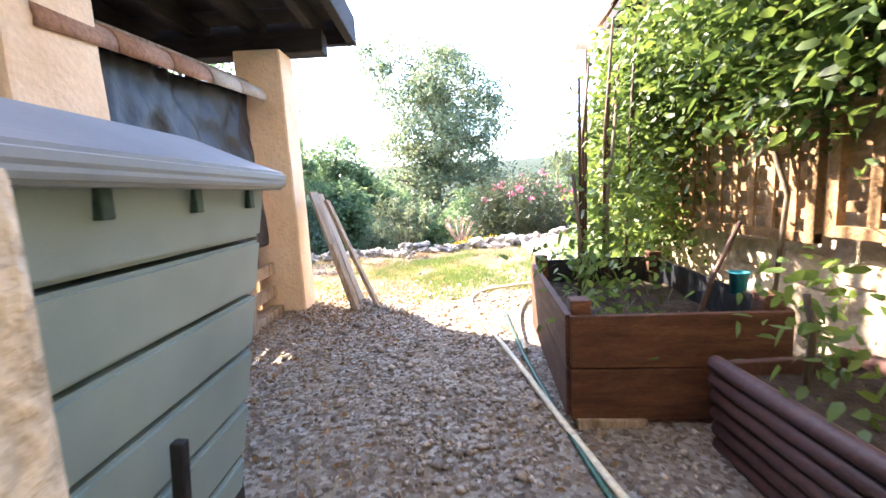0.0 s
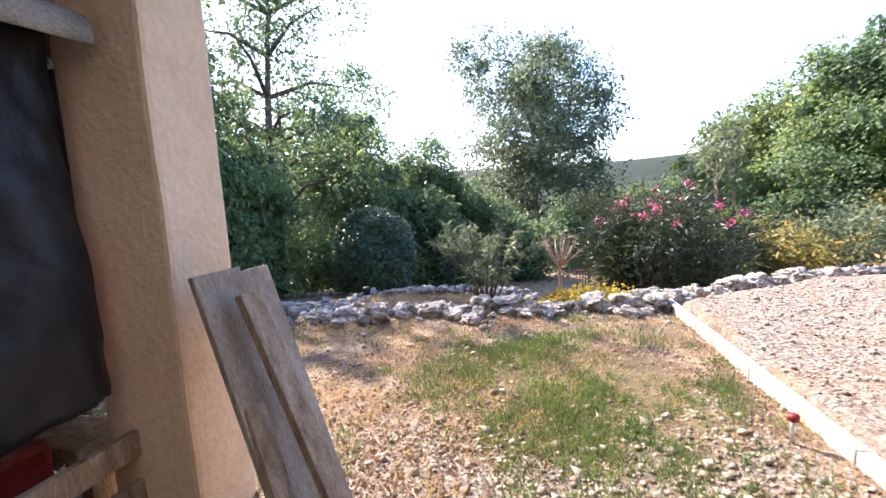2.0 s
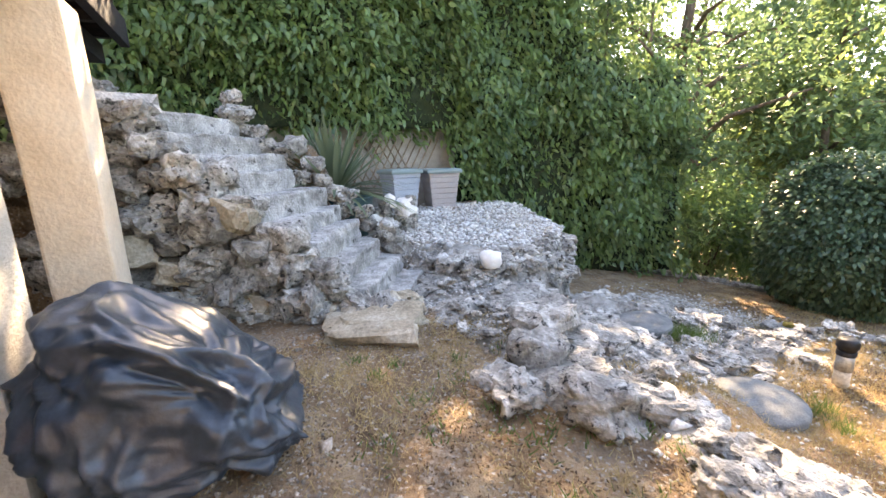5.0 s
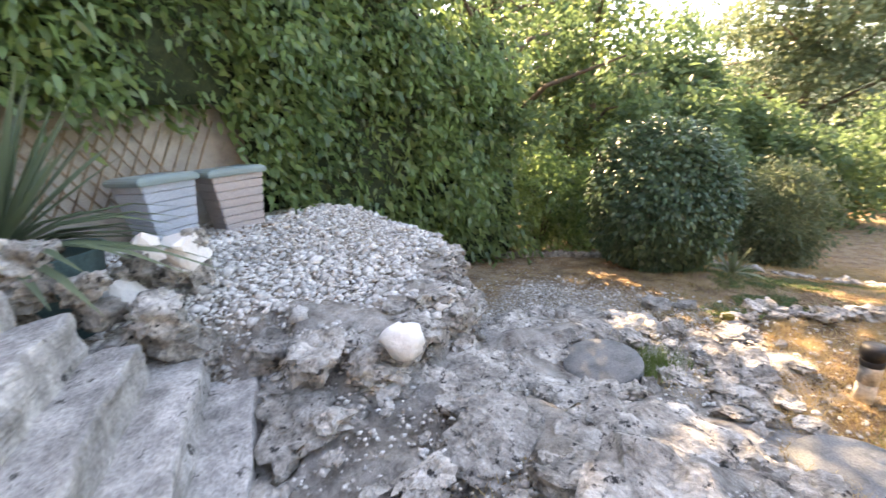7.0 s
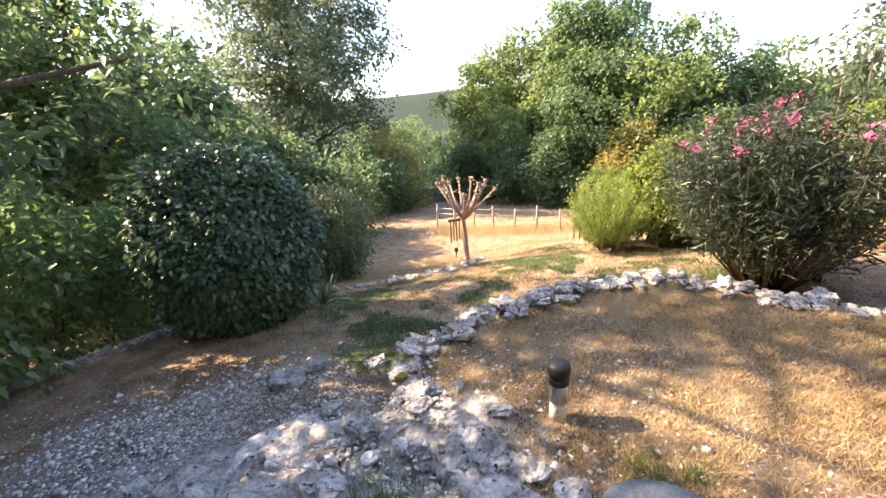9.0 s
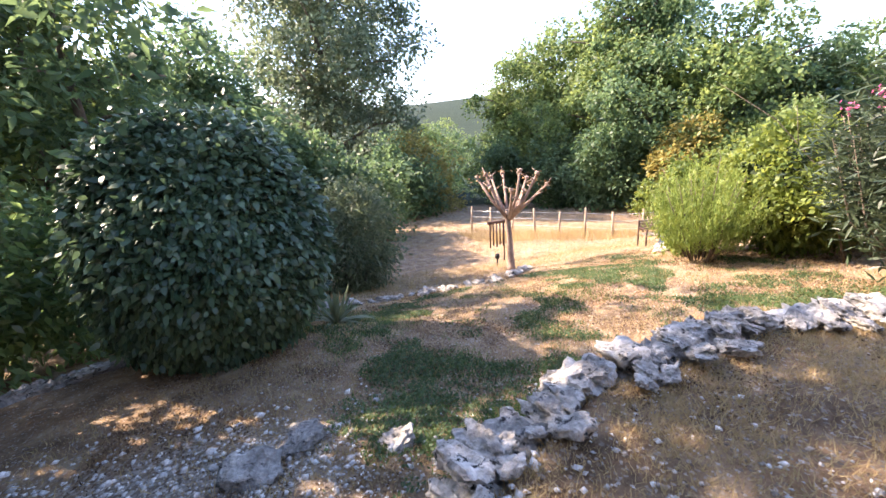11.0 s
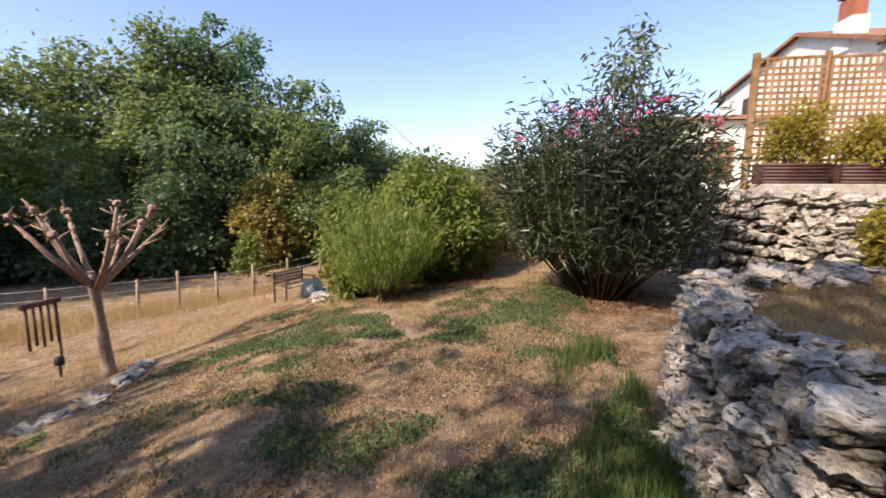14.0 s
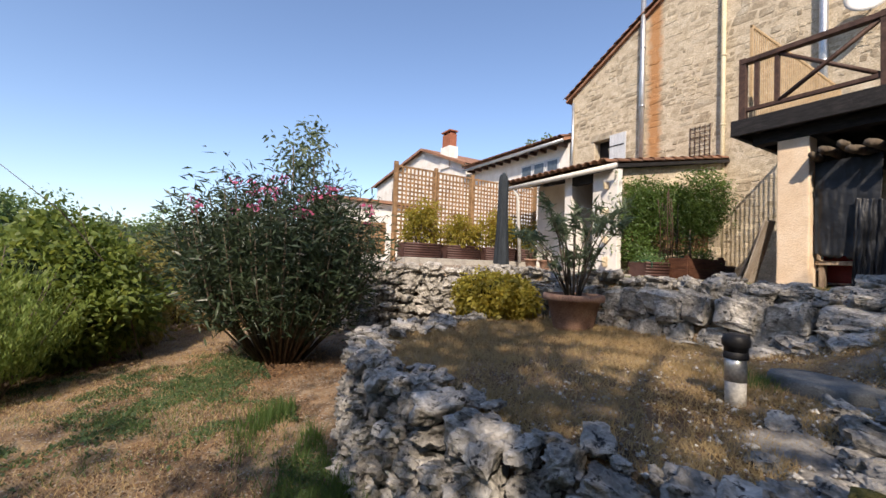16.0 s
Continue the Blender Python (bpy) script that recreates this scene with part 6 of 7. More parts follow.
for k in range(14):
    s = random.uniform(0.2, 0.45)
    stone_at(bank, ROCKS, (-6.6 + random.uniform(-0.9, 0.8), 3.6 + random.uniform(-0.5, 0.4), 1.55 + random.uniform(0, 0.3)), (s * 1.3, s, s * 0.7), random.uniform(0, 360), 15)
cap = rock_mesh("cap_slab", 61, M_STEP, 0.15, 2, 0.95)
stone_at(bank, [cap], (-6.3, 3.9, 1.78), (1.3, 0.8, 0.2), 30, 3)
rim = tagged(new("platform_edging"), "rough limestone rim of the gravel platform", "edging", kind="structure")
RIM = [(-6.0, 6.85), (-5.3, 7.25), (-5.3, 8.1), (-5.75, 8.75), (-6.35, 9.3), (-7.8, 9.75)]
for (x0, y0), (x1, y1) in zip(RIM, RIM[1:]):
    n = max(3, int(math.hypot(x1 - x0, y1 - y0) / 0.2))
    for k in range(n):
        t = (k + random.uniform(0.2, 0.8)) / n
        x, y = x0 + (x1 - x0) * t, y0 + (y1 - y0) * t
        for z in (gz(x, y) - 0.22, gz(x, y) - 0.02):
            s = random.uniform(0.2, 0.33)
            stone_at(rim, ROCKS, (x + random.uniform(-0.06, 0.06), y + random.uniform(-0.06, 0.06), z), (s * 1.2, s, s * 0.75), random.uniform(0, 360), 15)
white_rock = thing("boulder", "round whitewashed boulder on the platform rim", "boulder", (-5.2, 7.26, 0.24), 0, "loose boulders")
ob = part("rock", rock_mesh("rock", 90, M_WHITE, 0.26, 3, 0.25), None, white_rock)
ob.scale = (0.25, 0.23, 0.2)
for k in range(9):
    s = random.uniform(0.16, 0.3)
    stone_at(rim, [rock_mesh("pale_block", 91, M_WHITE, 0.4, 2, 0.8)] if k % 3 == 0 else ROCKS, (-7.05 + random.uniform(-0.12, 0.12), 6.6 + 0.07 * k, 0.42 + 0.1 * (k % 4)), (s, s, s), random.uniform(0, 360), 25)

# ---- platform: bins, yucca, lattice ----
compost_bin("pale blue-grey slatted garden bin under the hedge", (-8.75, 7.62, 0.35), 8, 0.56, 0.56, 0.7, material("pale_blue_plastic", [(0.33, 0.38, 0.43), (0.43, 0.48, 0.54)], 2.0, 0.45, 0.05, 90.0), M_COMPOST, 7, False, "garden bins", 0.74, 0.0)
compost_bin("pale pinkish-grey slatted garden bin under the hedge", (-8.75, 8.42, 0.35), -6, 0.56, 0.6, 0.68, material("pinkish_plastic", [(0.36, 0.33, 0.32), (0.43, 0.40, 0.39)], 2.0, 0.5, 0.06, 90.0), M_COMPOST, 7, False, "garden bins", 0.74, 0.0)
tagged(part("wall_platform", boxed((-9.75, 5.4, 0.2), (-9.5, 9.6, 2.25), 0.03), M_CONCRETE, None), "old grey boundary wall under the hedge", "wall", kind="structure")
dia = thing("lattice_fence", "thin diagonal wooden lattice on the boundary wall", "trellis", (-9.46, 6.3, 0.75))
for k in range(14):
    for s in (-1, 1):
        y = 0.15 * k
        part("lath", tubes("lath", [([(0.01 * s, y, 0.0), (0.01 * s, y + s * 0.5, 0.9)], [0.012, 0.012])], M_TIMBER, 4), None, dia)


def yucca(label, x, y, z, n, length, seed, name="yucca"):
    t = thing(name, label, "plant", (x, y, z))
    r = random.Random(seed)
    for k in range(n):
        a, el = r.uniform(0, 6.28), r.uniform(0.15, 1.45)
        ln = length * r.uniform(0.75, 1.15)
        d = Vector((math.cos(a) * math.cos(el), math.sin(a) * math.cos(el), math.sin(el)))
        side = Vector((-math.sin(a), math.cos(a), 0))
        sag = Vector((0, 0, -1)) * ln * (0.45 if el < 0.6 else 0.06)
        w = 0.03
        verts = []
        for f, ww in ((0.0, 0.7), (0.35, 1.0), (0.7, 0.75), (1.0, 0.04)):
            p = d * ln * f + sag * f * f
            verts += [p - side * w * ww, p + Vector((0, 0, -0.012 * ww)), p + side * w * ww]
        faces = []
        for i in range(3):
            b = i * 3
            faces += [(b, b + 1, b + 4, b + 3), (b + 1, b + 2, b + 5, b + 4)]
        part("leaf", mesh_from("leaf", verts, faces, L_YUCCA, True), None, t)
    return t


yucca("spiky blue-green yucca beside the steps", -7.25, 6.15, 0.85, 120, 1.05, 3)
tub = thing("planter_tub", "turquoise-grey tub under the yucca", "pot", (-7.2, 6.25, 0.3))
part("tub_body", lathe("tub_body", [(0.3, 0), (0.38, 0.5), (0.4, 0.52), (0.36, 0.5), (0.02, 0.45)], material("teal_tub", [(0.05, 0.11, 0.12), (0.08, 0.15, 0.16)], 3.0, 0.6, 0.1, 50.0), 28), None, tub)
yucca("small spiky plant behind the clipped bush", -3.55, 14.5, gz(-3.55, 14.5), 40, 0.6, 8)
yucca("small spiky plant below the drive wall", 2.1, 8.6, gz(2.1, 8.6), 24, 0.55, 9)

# ---- under the balcony's far end ----
ladder = thing("stepladder", "aluminium stepladder leaning by a concrete pillar", "ladder", (0, 0, 0))
for a, b in (((-2.98, 3.9, 0.0), (-3.3, 3.42, 1.55)), ((-3.42, 3.88, 0.0), (-3.55, 3.38, 1.55))):
    part("stile", tubes("stile", [([a, b], [0.03, 0.026])], M_ALU, 4), None, ladder)
    part("foot", tubes("foot", [([a, Vector(a) + Vector((0, 0, 0.06))], [0.038, 0.036])], M_BLACK, 6), None, ladder)
for k in range(1, 6):
    f = k / 6
    a, b = Vector((-2.98, 3.9, 0)).lerp(Vector((-3.3, 3.42, 1.55)), f), Vector((-3.42, 3.88, 0)).lerp(Vector((-3.55, 3.38, 1.55)), f)
    part("tread", boxed((-0.03, -0.05, -0.012), ((b - a).length, 0.05, 0.012), 0.003), M_ALU, ladder, m=Matrix.Translation(a) @ pose(0, 0, 0, 0, 0, math.degrees(math.atan2(b.y - a.y, b.x - a.x))))
gb = thing("green_bin", "large dark green bin half covered with black sheet", "bin", (-3.72, 3.3, 0))
part("bin_body", lathe("bin_body", [(0.36, 0), (0.42, 0.9), (0.45, 0.92), (0.45, 0.97), (0.4, 0.97), (0.05, 0.9)], M_GREENBIN, 28), None, gb)
part("cover", rock_mesh("cover", 40, M_TARP, 0.25, 3, 0.3), None, gb, "crumpled black plastic cover").matrix_basis = pose(0, 0, 1.0) @ Matrix.Diagonal((0.98, 0.98, 0.32, 1))


def tarp_heap():
    """Crumpled dark sheet slumped over something low, highest against the pillar."""
    bm = bmesh.new()
    bmesh.ops.create_icosphere(bm, subdivisions=6, radius=1.0)
    for v in bm.verts:
        c = v.co.normalized()
        q = Vector([math.copysign(abs(k) ** 0.72, k) for k in c])
        f = c * 1.5 + Vector((0.45 * noise.noise(c * 1.3), 0.45 * noise.noise(c * 1.3 + Vector((4, 1, 2))), 0.3 * noise.noise(c * 1.7)))
        d = 0.2 * (0.2 - abs(noise.noise(f * 0.9 + Vector((2, 0, 0))))) + 0.085 * (0.2 - abs(noise.noise(f * 1.9))) + 0.035 * (0.2 - abs(noise.noise(f * 4.2)))
        x, y, z = q.x * 0.47, q.y * 0.38, 0.35 + q.z * 0.37
        z *= 0.98 - 0.75 * max(-0.25, q.x * 0.6)
        x, y, z = x + c.x * d, y + c.y * d, z + c.z * d * 0.8
        low = max(0.0, 0.22 - z) * 0.9
        v.co = (x * (1 + low), y * (1 + low), max(0.008 + 0.012 * abs(noise.noise(c * 9)), z))
    me = bpy.data.meshes.new("tarpaulin")
    bm.to_mesh(me)
    bm.free()
    me.materials.append(M_BLUETARP)
    me.polygons.foreach_set("use_smooth", [True] * len(me.polygons))
    ob = new("tarpaulin", me)
    ob.matrix_basis = pose(-3.68, 4.64, 0.0, 0, 0, 88)
    return tagged(ob, "crumpled dark blue tarpaulin heaped beside a pillar", "tarpaulin")


tarp_heap()

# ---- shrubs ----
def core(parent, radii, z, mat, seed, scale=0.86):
    """An added dark lump that stands in for the shade inside a dense bush."""
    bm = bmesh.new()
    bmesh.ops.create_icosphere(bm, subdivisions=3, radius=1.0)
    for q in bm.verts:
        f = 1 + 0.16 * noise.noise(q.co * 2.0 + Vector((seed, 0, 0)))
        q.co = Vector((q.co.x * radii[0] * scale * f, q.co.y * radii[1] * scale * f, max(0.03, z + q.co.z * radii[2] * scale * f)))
    return part("core_shade", bm, mat, parent)


# dark green painted as the inner shade of bushes and hedge
M_CORE_SHADE = material("core_shade", [(0.012, 0.02, 0.01), (0.022, 0.036, 0.016), (0.035, 0.05, 0.022)], 12.0, 0.9, 0.8, 30.0)
ball = shrub("clipped_bush", "large clipped dome of dark glossy evergreen leaves", (-4.78, 14.0), (1.13, 1.13, 1.3), L_BALL, 3, 2600, 30, 0.085, 0.66, 0.06, 5, hollow=0.93, bumps=0.06, facing=True)
core(ball, (1.13, 1.13, 1.32), 1.32, M_CORE_SHADE, 3)


def oleander(label, x, y, rx, tall, seed):
    """Many stems fanning from the base, narrow leaves along them, pink flowers at the tips."""
    z = gz(x, y) - 0.03
    t = thing("oleander", label, "shrub", (x, y, z))
    r = random.Random(seed)
    pos, out, tips = [], [], []
    for k in range(110):
        a = r.uniform(0, 6.28)
        s = rx * math.sqrt(r.uniform(0.02, 1.0))
        top = tall * (1.0 - 0.3 * (s / rx) ** 3) * r.uniform(0.8, 1.0)
        e = Vector((math.cos(a) * s, math.sin(a) * s, top))
        b = Vector((math.cos(a) * 0.22 * s, math.sin(a) * 0.22 * s, 0))
        m = b.lerp(e, 0.5) + Vector((math.cos(a) * 0.2 * s, math.sin(a) * 0.2 * s, 0.0))
        part("stem", tubes("stem", [([b, m, e], [0.016, 0.011, 0.004])], M_BARK, 5), None, t)
        tips.append(e)
        for i in range(190):
            f = 1 - r.uniform(0, 0.74) ** 1.2
            p = b.lerp(m, f * 2) if f < 0.5 else m.lerp(e, f * 2 - 1)
            w = 0.12 * (0.5 + f)
            q = Vector((r.gauss(0, w), r.gauss(0, w), r.gauss(0, w)))
            pos.append(p + q)
            out.append((math.cos(a) * 0.4 + q.x * 2, math.sin(a) * 0.4 + q.y * 2, 0.55))
    part("foliage", leaves("foliage", [tuple(p) for p in pos], 0.15, 0.026, L_OLEANDER, np.array(out), droop=0.1), None, t)
    for e in tips:
        if r.random() < 0.4 and e.z > tall * 0.72:
            fp = [tuple(e + Vector((r.gauss(0, 0.04), r.gauss(0, 0.04), r.gauss(0.02, 0.035)))) for i in range(16)]
            part("flower_cluster", leaves("flower_cluster", fp, 0.05, 0.045, L_PINK), None, t, "cluster of pink flowers")
    return t


oleander("tall oleander with dark narrow leaves and pink flowers", 2.3, 10.55, 1.42, 2.72, 4)
sprig = shrub("tall_sprig", "pale yellowing young tree behind the oleander", (3.0, 10.2), (0.35, 0.35, 0.5), L_SILVER, 9, 26, 22, 0.12, 0.35, 0.12, 3, lift=2.7, hollow=0.2)
br = thing("broom_bush", "feathery bright green broom bush", "shrub", (2.45, 13.7, gz(2.45, 13.7)))
r = random.Random(12)
pos, out = [], []
for k in range(170):
    a, s = r.uniform(0, 6.28), 0.95 * math.sqrt(r.random())
    e = Vector((math.cos(a) * s, math.sin(a) * s, (1.75 - 0.6 * (s / 0.95) ** 2) * r.uniform(0.62, 1.1)))
    b = Vector((math.cos(a) * s * 0.25, math.sin(a) * s * 0.25, 0.05))
    if k % 6 == 0:
        part("stem", tubes("stem", [([b, b.lerp(e, 0.6), e], [0.014, 0.01, 0.004])], M_BARK, 5), None, br)
    for i in range(90):
        f = r.uniform(0.25, 1.0)
        pos.append(tuple(b.lerp(e, f) + Vector((r.gauss(0, 0.032), r.gauss(0, 0.032), r.gauss(0, 0.03)))))
        out.append((math.cos(a) * 0.25, math.sin(a) * 0.25, 1.6))
part("foliage", leaves("foliage", pos, 0.085, 0.014, L_BROOM, np.array(out), droop=0.0), None, br)
s = shrub("leafy_shrub", "rounded lime-green leafy shrub behind the broom", (4.0, 13.35), (1.1, 1.1, 1.1), L_LIME, 14, 420, 30, 0.12, 0.5, 0.1, 8, hollow=0.7, bumps=0.16)
core(s, (1.1, 1.1, 1.1), 1.1, M_CORE_SHADE, 5, 0.75)
shrub("leafy_shrub", "tall light green shrub at the lawn's edge", (3.2, 14.6), (0.5, 0.5, 0.95), L_LIME, 15, 130, 30, 0.12, 0.5, 0.12, 6, hollow=0.5)
s = shrub("golden_shrub", "dense yellow-green shrub below the drive wall", (0.75, 7.9), (0.75, 0.45, 0.3), L_YELLOW, 16, 420, 26, 0.07, 0.6, 0.06, 8, hollow=0.75)
core(s, (0.75, 0.45, 0.35), 0.33, M_CORE_SHADE, 6, 0.8)
shrub("silver_shrub", "grey-green olive-like shrub beyond the bush", (-2.6, 18.6), (1.0, 1.0, 1.3), L_SILVER, 17, 300, 30, 0.15, 0.3, 0.16, 6, hollow=0.5)
for k, (x, y, rr, h, mt) in enumerate([(-7.4, 14.6, 1.0, 1.3, L_HEDGE), (-6.6, 15.8, 1.0, 1.2, L_HEDGE), (-9.0, 12.9, 0.9, 1.5, L_VINE), (-5.6, 17.4, 1.1, 1.2, L_TREE), (5.2, 12.9, 0.9, 0.9, L_AUTUMN), (6.8, 13.5, 1.2, 1.2, L_SILVER), (8.5, 12.0, 1.3, 1.1, L_AUTUMN), (10.5, 14.0, 1.6, 1.3, L_LIME), (6.5, 10.8, 0.9, 0.7, L_STRAW), (12.5, 11.0, 2.0, 1.6, L_TREE)]):
    shrub("wild_shrub", "untidy leafy shrub at the garden's edge", (x, y), (rr, rr, h), mt, 100 + k, 170, 30, 0.13, 0.45, 0.16, 7, hollow=0.45, bumps=0.3)
wl = thing("whip_branch", "long bare arching branch beside the oleander", "branch", (3.6, 12.3, gz(3.6, 12.3)))
part("branch", tubes("branch", [([(0, 0, 0), (-0.1, 0.3, 1.2), (-0.5, 0.9, 2.1), (-1.0, 1.5, 2.7)], [0.014, 0.011, 0.007, 0.003])], M_BARK, 5), None, wl)
part("twig", tubes("twig", [([(-0.35, 0.65, 1.75), (-0.25, 0.8, 2.3)], [0.006, 0.003])], M_BARK, 5), None, wl)


# ---- the hedge ----
def hedge():
    """A tall overgrown laurel hedge: stems, an added dark sheet for its inner shade and large glossy leaves, arched
    over the bins.
    """
    line = [(-9.9, 0.5), (-9.9, 4.0), (-9.8, 7.0), (-9.9, 9.2), (-9.5, 10.6), (-8.9, 12.0), (-8.4, 13.0), (-8.1, 13.7)]
    seg = [math.hypot(b[0] - a[0], b[1] - a[1]) for a, b in zip(line, line[1:])]
    total = sum(seg)
    r = np.random.default_rng(5)
    t = thing("hedge", "tall overgrown laurel hedge with large glossy leaves", "hedge", (0, 0, 0))

    def at(s):
        for (a, b), ln in zip(zip(line, line[1:]), seg):
            if s <= ln:
                return a[0] + (b[0] - a[0]) * s / ln, a[1] + (b[1] - a[1]) * s / ln, math.atan2(b[1] - a[1], b[0] - a[0])
            s -= ln
        return line[-1][0], line[-1][1], 1.2

    pos, out = [], []
    for k in range(2600):
        s = r.uniform(0, total)
        x, y, ang = at(s)
        nx, ny = math.sin(ang), -math.cos(ang)
        z0 = gz(x + nx, y + ny)
        low = 1.75 if 5.6 < y < 9.1 else max(-1.2, z0)
        top = (5.6 + 0.7 * noise.noise(Vector((s * 0.5, 0, 0)))) * (1 - 0.42 * min(1.0, max(0.0, (s - total + 4.5) / 3.2)) ** 1.2)
        z = low + (top - low) * r.uniform(0, 1) ** 0.85
        bulge = 0.85 + 0.55 * noise.noise(Vector((s * 0.7, z * 0.7, 2))) + 0.2 * noise.noise(Vector((s * 2.1, z * 2.1, 4)))
        if z > top - 0.9:
            bulge *= r.uniform(0.2, 1)
        px, py = x + nx * bulge, y + ny * bulge
        n = 26
        p = r.normal(size=(n, 3)) * np.array([0.14, 0.14, 0.16]) + np.array([px, py, z])
        pos.append(p)
        out.append(np.tile(np.array([nx * 0.7, ny * 0.7, -0.15]), (n, 1)))
    o = np.concatenate(out)
    part("foliage", leaves("foliage", np.concatenate(pos), 0.155, 0.066, L_HEDGE, o, facing=o * 1.3, broad=True), None, t)
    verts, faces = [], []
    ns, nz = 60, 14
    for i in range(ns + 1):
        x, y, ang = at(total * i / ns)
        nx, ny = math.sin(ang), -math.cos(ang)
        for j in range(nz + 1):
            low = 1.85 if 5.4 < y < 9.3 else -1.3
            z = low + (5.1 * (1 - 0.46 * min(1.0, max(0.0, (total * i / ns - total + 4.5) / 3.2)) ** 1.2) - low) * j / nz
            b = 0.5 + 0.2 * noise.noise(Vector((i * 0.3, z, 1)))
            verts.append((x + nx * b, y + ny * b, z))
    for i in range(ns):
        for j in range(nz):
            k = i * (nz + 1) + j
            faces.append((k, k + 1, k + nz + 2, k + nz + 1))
    # added dark sheet behind the leaves, shade put into its colour
    ob = part("core_shade", mesh_from("core_shade", verts, faces, M_CORE_SHADE, True), None, t)
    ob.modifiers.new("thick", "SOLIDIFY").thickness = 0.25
    for k in range(14):
        x, y, ang = at(total * (k + 0.5) / 14)
        part("stem", tubes("stem", [([(x, y, -1.3), (x + 0.05, y, 1.0), (x, y + 0.1, 4.6)], [0.06, 0.05, 0.02])], M_BARK, 6), None, t)
    return t


hedge()

# ---- trees ----
BIG = dict(n=240, per=80, leaf=0.24, spread=0.42)
tree("tall dark tree rising behind the laurel hedge", (-8.6, 14.6), 12.5, 4.0, 0.2, L_TREE2, 1, lean=(0.6, 0.3), first=0.34, limbs=18, n=160, per=70, leaf=0.15, spread=0.34)
tree("leafy tree behind the hedge", (-11.8, 10.0), 12.0, 3.6, 0.2, L_TREE2, 2, first=0.3, limbs=12, n=110, per=60, leaf=0.2, spread=0.35)
tree("dense dark tree beyond the clipped bush", (-7.2, 19.2), 9.0, 2.6, 0.16, L_TREE2, 15, first=0.2, limbs=12, n=60, per=80, leaf=0.16, spread=0.28)
tree("very tall leafy tree behind the hedge", (-11.6, 12.0), 13.6, 3.6, 0.22, L_TREE2, 14, first=0.5, limbs=12, n=150, per=65, leaf=0.2, spread=0.4)
tree("tall leafy tree in the row behind the hedge", (-14.6, 20.4), 12.5, 4.0, 0.2, L_TREE2, 12, first=0.15, limbs=12, n=110, per=60, leaf=0.2, spread=0.35)
tree("leafy tree lit from behind beyond the hedge end", (-9.8, 17.5), 10.0, 3.4, 0.18, L_TREE2, 13, first=0.15, limbs=10, n=52, per=50, leaf=0.18, spread=0.33)
tree("dense dark tree beyond the hedge end", (-10.6, 22.6), 13.0, 4.0, 0.2, L_TREE2, 16, first=0.1, limbs=12, n=170, per=75, leaf=0.24, spread=0.45)
tree("dense leafy tree at the meadow's edge", (-17.5, 17.5), 16.0, 4.2, 0.2, L_TREE2, 17, first=0.1, limbs=12, n=150, per=75, leaf=0.25, spread=0.45)
tree("leafy tree with light passing through", (-8.5, 20.5), 8.0, 3.4, 0.18, L_TREE, 3, first=0.15, limbs=11, n=80, per=70, leaf=0.2, spread=0.35)
tree("small dark tree beyond the clipped bush", (-5.2, 21.5), 5.2, 2.2, 0.13, L_TREE2, 4, first=0.12, limbs=8, **BIG)
tree("dense tree on the meadow's far side", (-9.5, 27.0), 8.0, 4.0, 0.2, L_TREE, 5, first=0.12, limbs=10, **BIG)
tree("tall grey-green tree beyond the meadow", (-0.2, 42.5), 22.0, 9.0, 0.34, L_SILVER, 6, first=0.12, limbs=22, n=560, per=80, leaf=0.34, spread=0.72)
tree("rounded leafy tree at the meadow's end", (-6.2, 26.0), 9.6, 3.0, 0.18, L_TREE2, 9, first=0.12, limbs=12, n=150, per=80, leaf=0.22, spread=0.42)
tree("low dark tree at the wood's edge", (-4.5, 28.0), 6.5, 3.2, 0.15, L_TREE2, 8, first=0.05, limbs=8, **BIG)
WOODS = [(14.5, 41.0, 12, 4.2, L_TREE), (16.0, 36.5, 14.5, 4.4, L_TREE), (16.5, 32.0, 15, 4.4, L_TREE), (17.0, 28.5, 15.5, 4.6, L_TREE2), (18.5, 25.5, 11, 4.0, L_TREE), (22.0, 25.0, 9.8, 4.2, L_TREE2), (26.0, 24.0, 8.6, 4.4, L_TREE), (30.0, 22.0, 7.4, 4.2, L_TREE), (34.0, 18.0, 5.0, 3.4, L_TREE), (20.0, 33.0, 14, 5.0, L_TREE2)]
for k, (x, y, h, rr, mt) in enumerate(WOODS):
    tree("broad leafy tree in the wood beyond the fence", (x, y), h, rr, 0.24, mt, 20 + k, first=0.1, limbs=11, n=215, per=80, leaf=0.27, spread=0.5)
UNDER = [(11.5, 36.5, 4.5, 2.4, L_TREE2), (13.0, 31.5, 4.5, 2.4, L_TREE2), (13.5, 27.5, 4.5, 2.6, L_TREE2), (15.5, 24.5, 4.8, 1.7, L_AUTUMN), (17.5, 22.0, 5.0, 2.4, L_TREE), (4.5, 36.0, 5.0, 3.0, L_AUTUMN), (7.5, 46.0, 5.5, 3.4, L_SILVER), (11.0, 52.0, 7.5, 4.2, L_TREE), (14.5, 58.0, 8.0, 4.6, L_TREE2), (18.5, 62.0, 9.0, 5.0, L_TREE), (8.5, 50.0, 7, 4.0, L_TREE), (2.5, 33.0, 4.5, 2.8, L_TREE2), (-1.0, 27.5, 4.0, 2.4, L_TREE2), (-6.5, 24.0, 4.0, 2.4, L_TREE2), (24.0, 18.0, 4.0, 3.0, L_LIME), (30.0, 14.0, 4.5, 3.4, L_TREE), (38.0, 10.0, 4.0, 3.6, L_AUTUMN)]
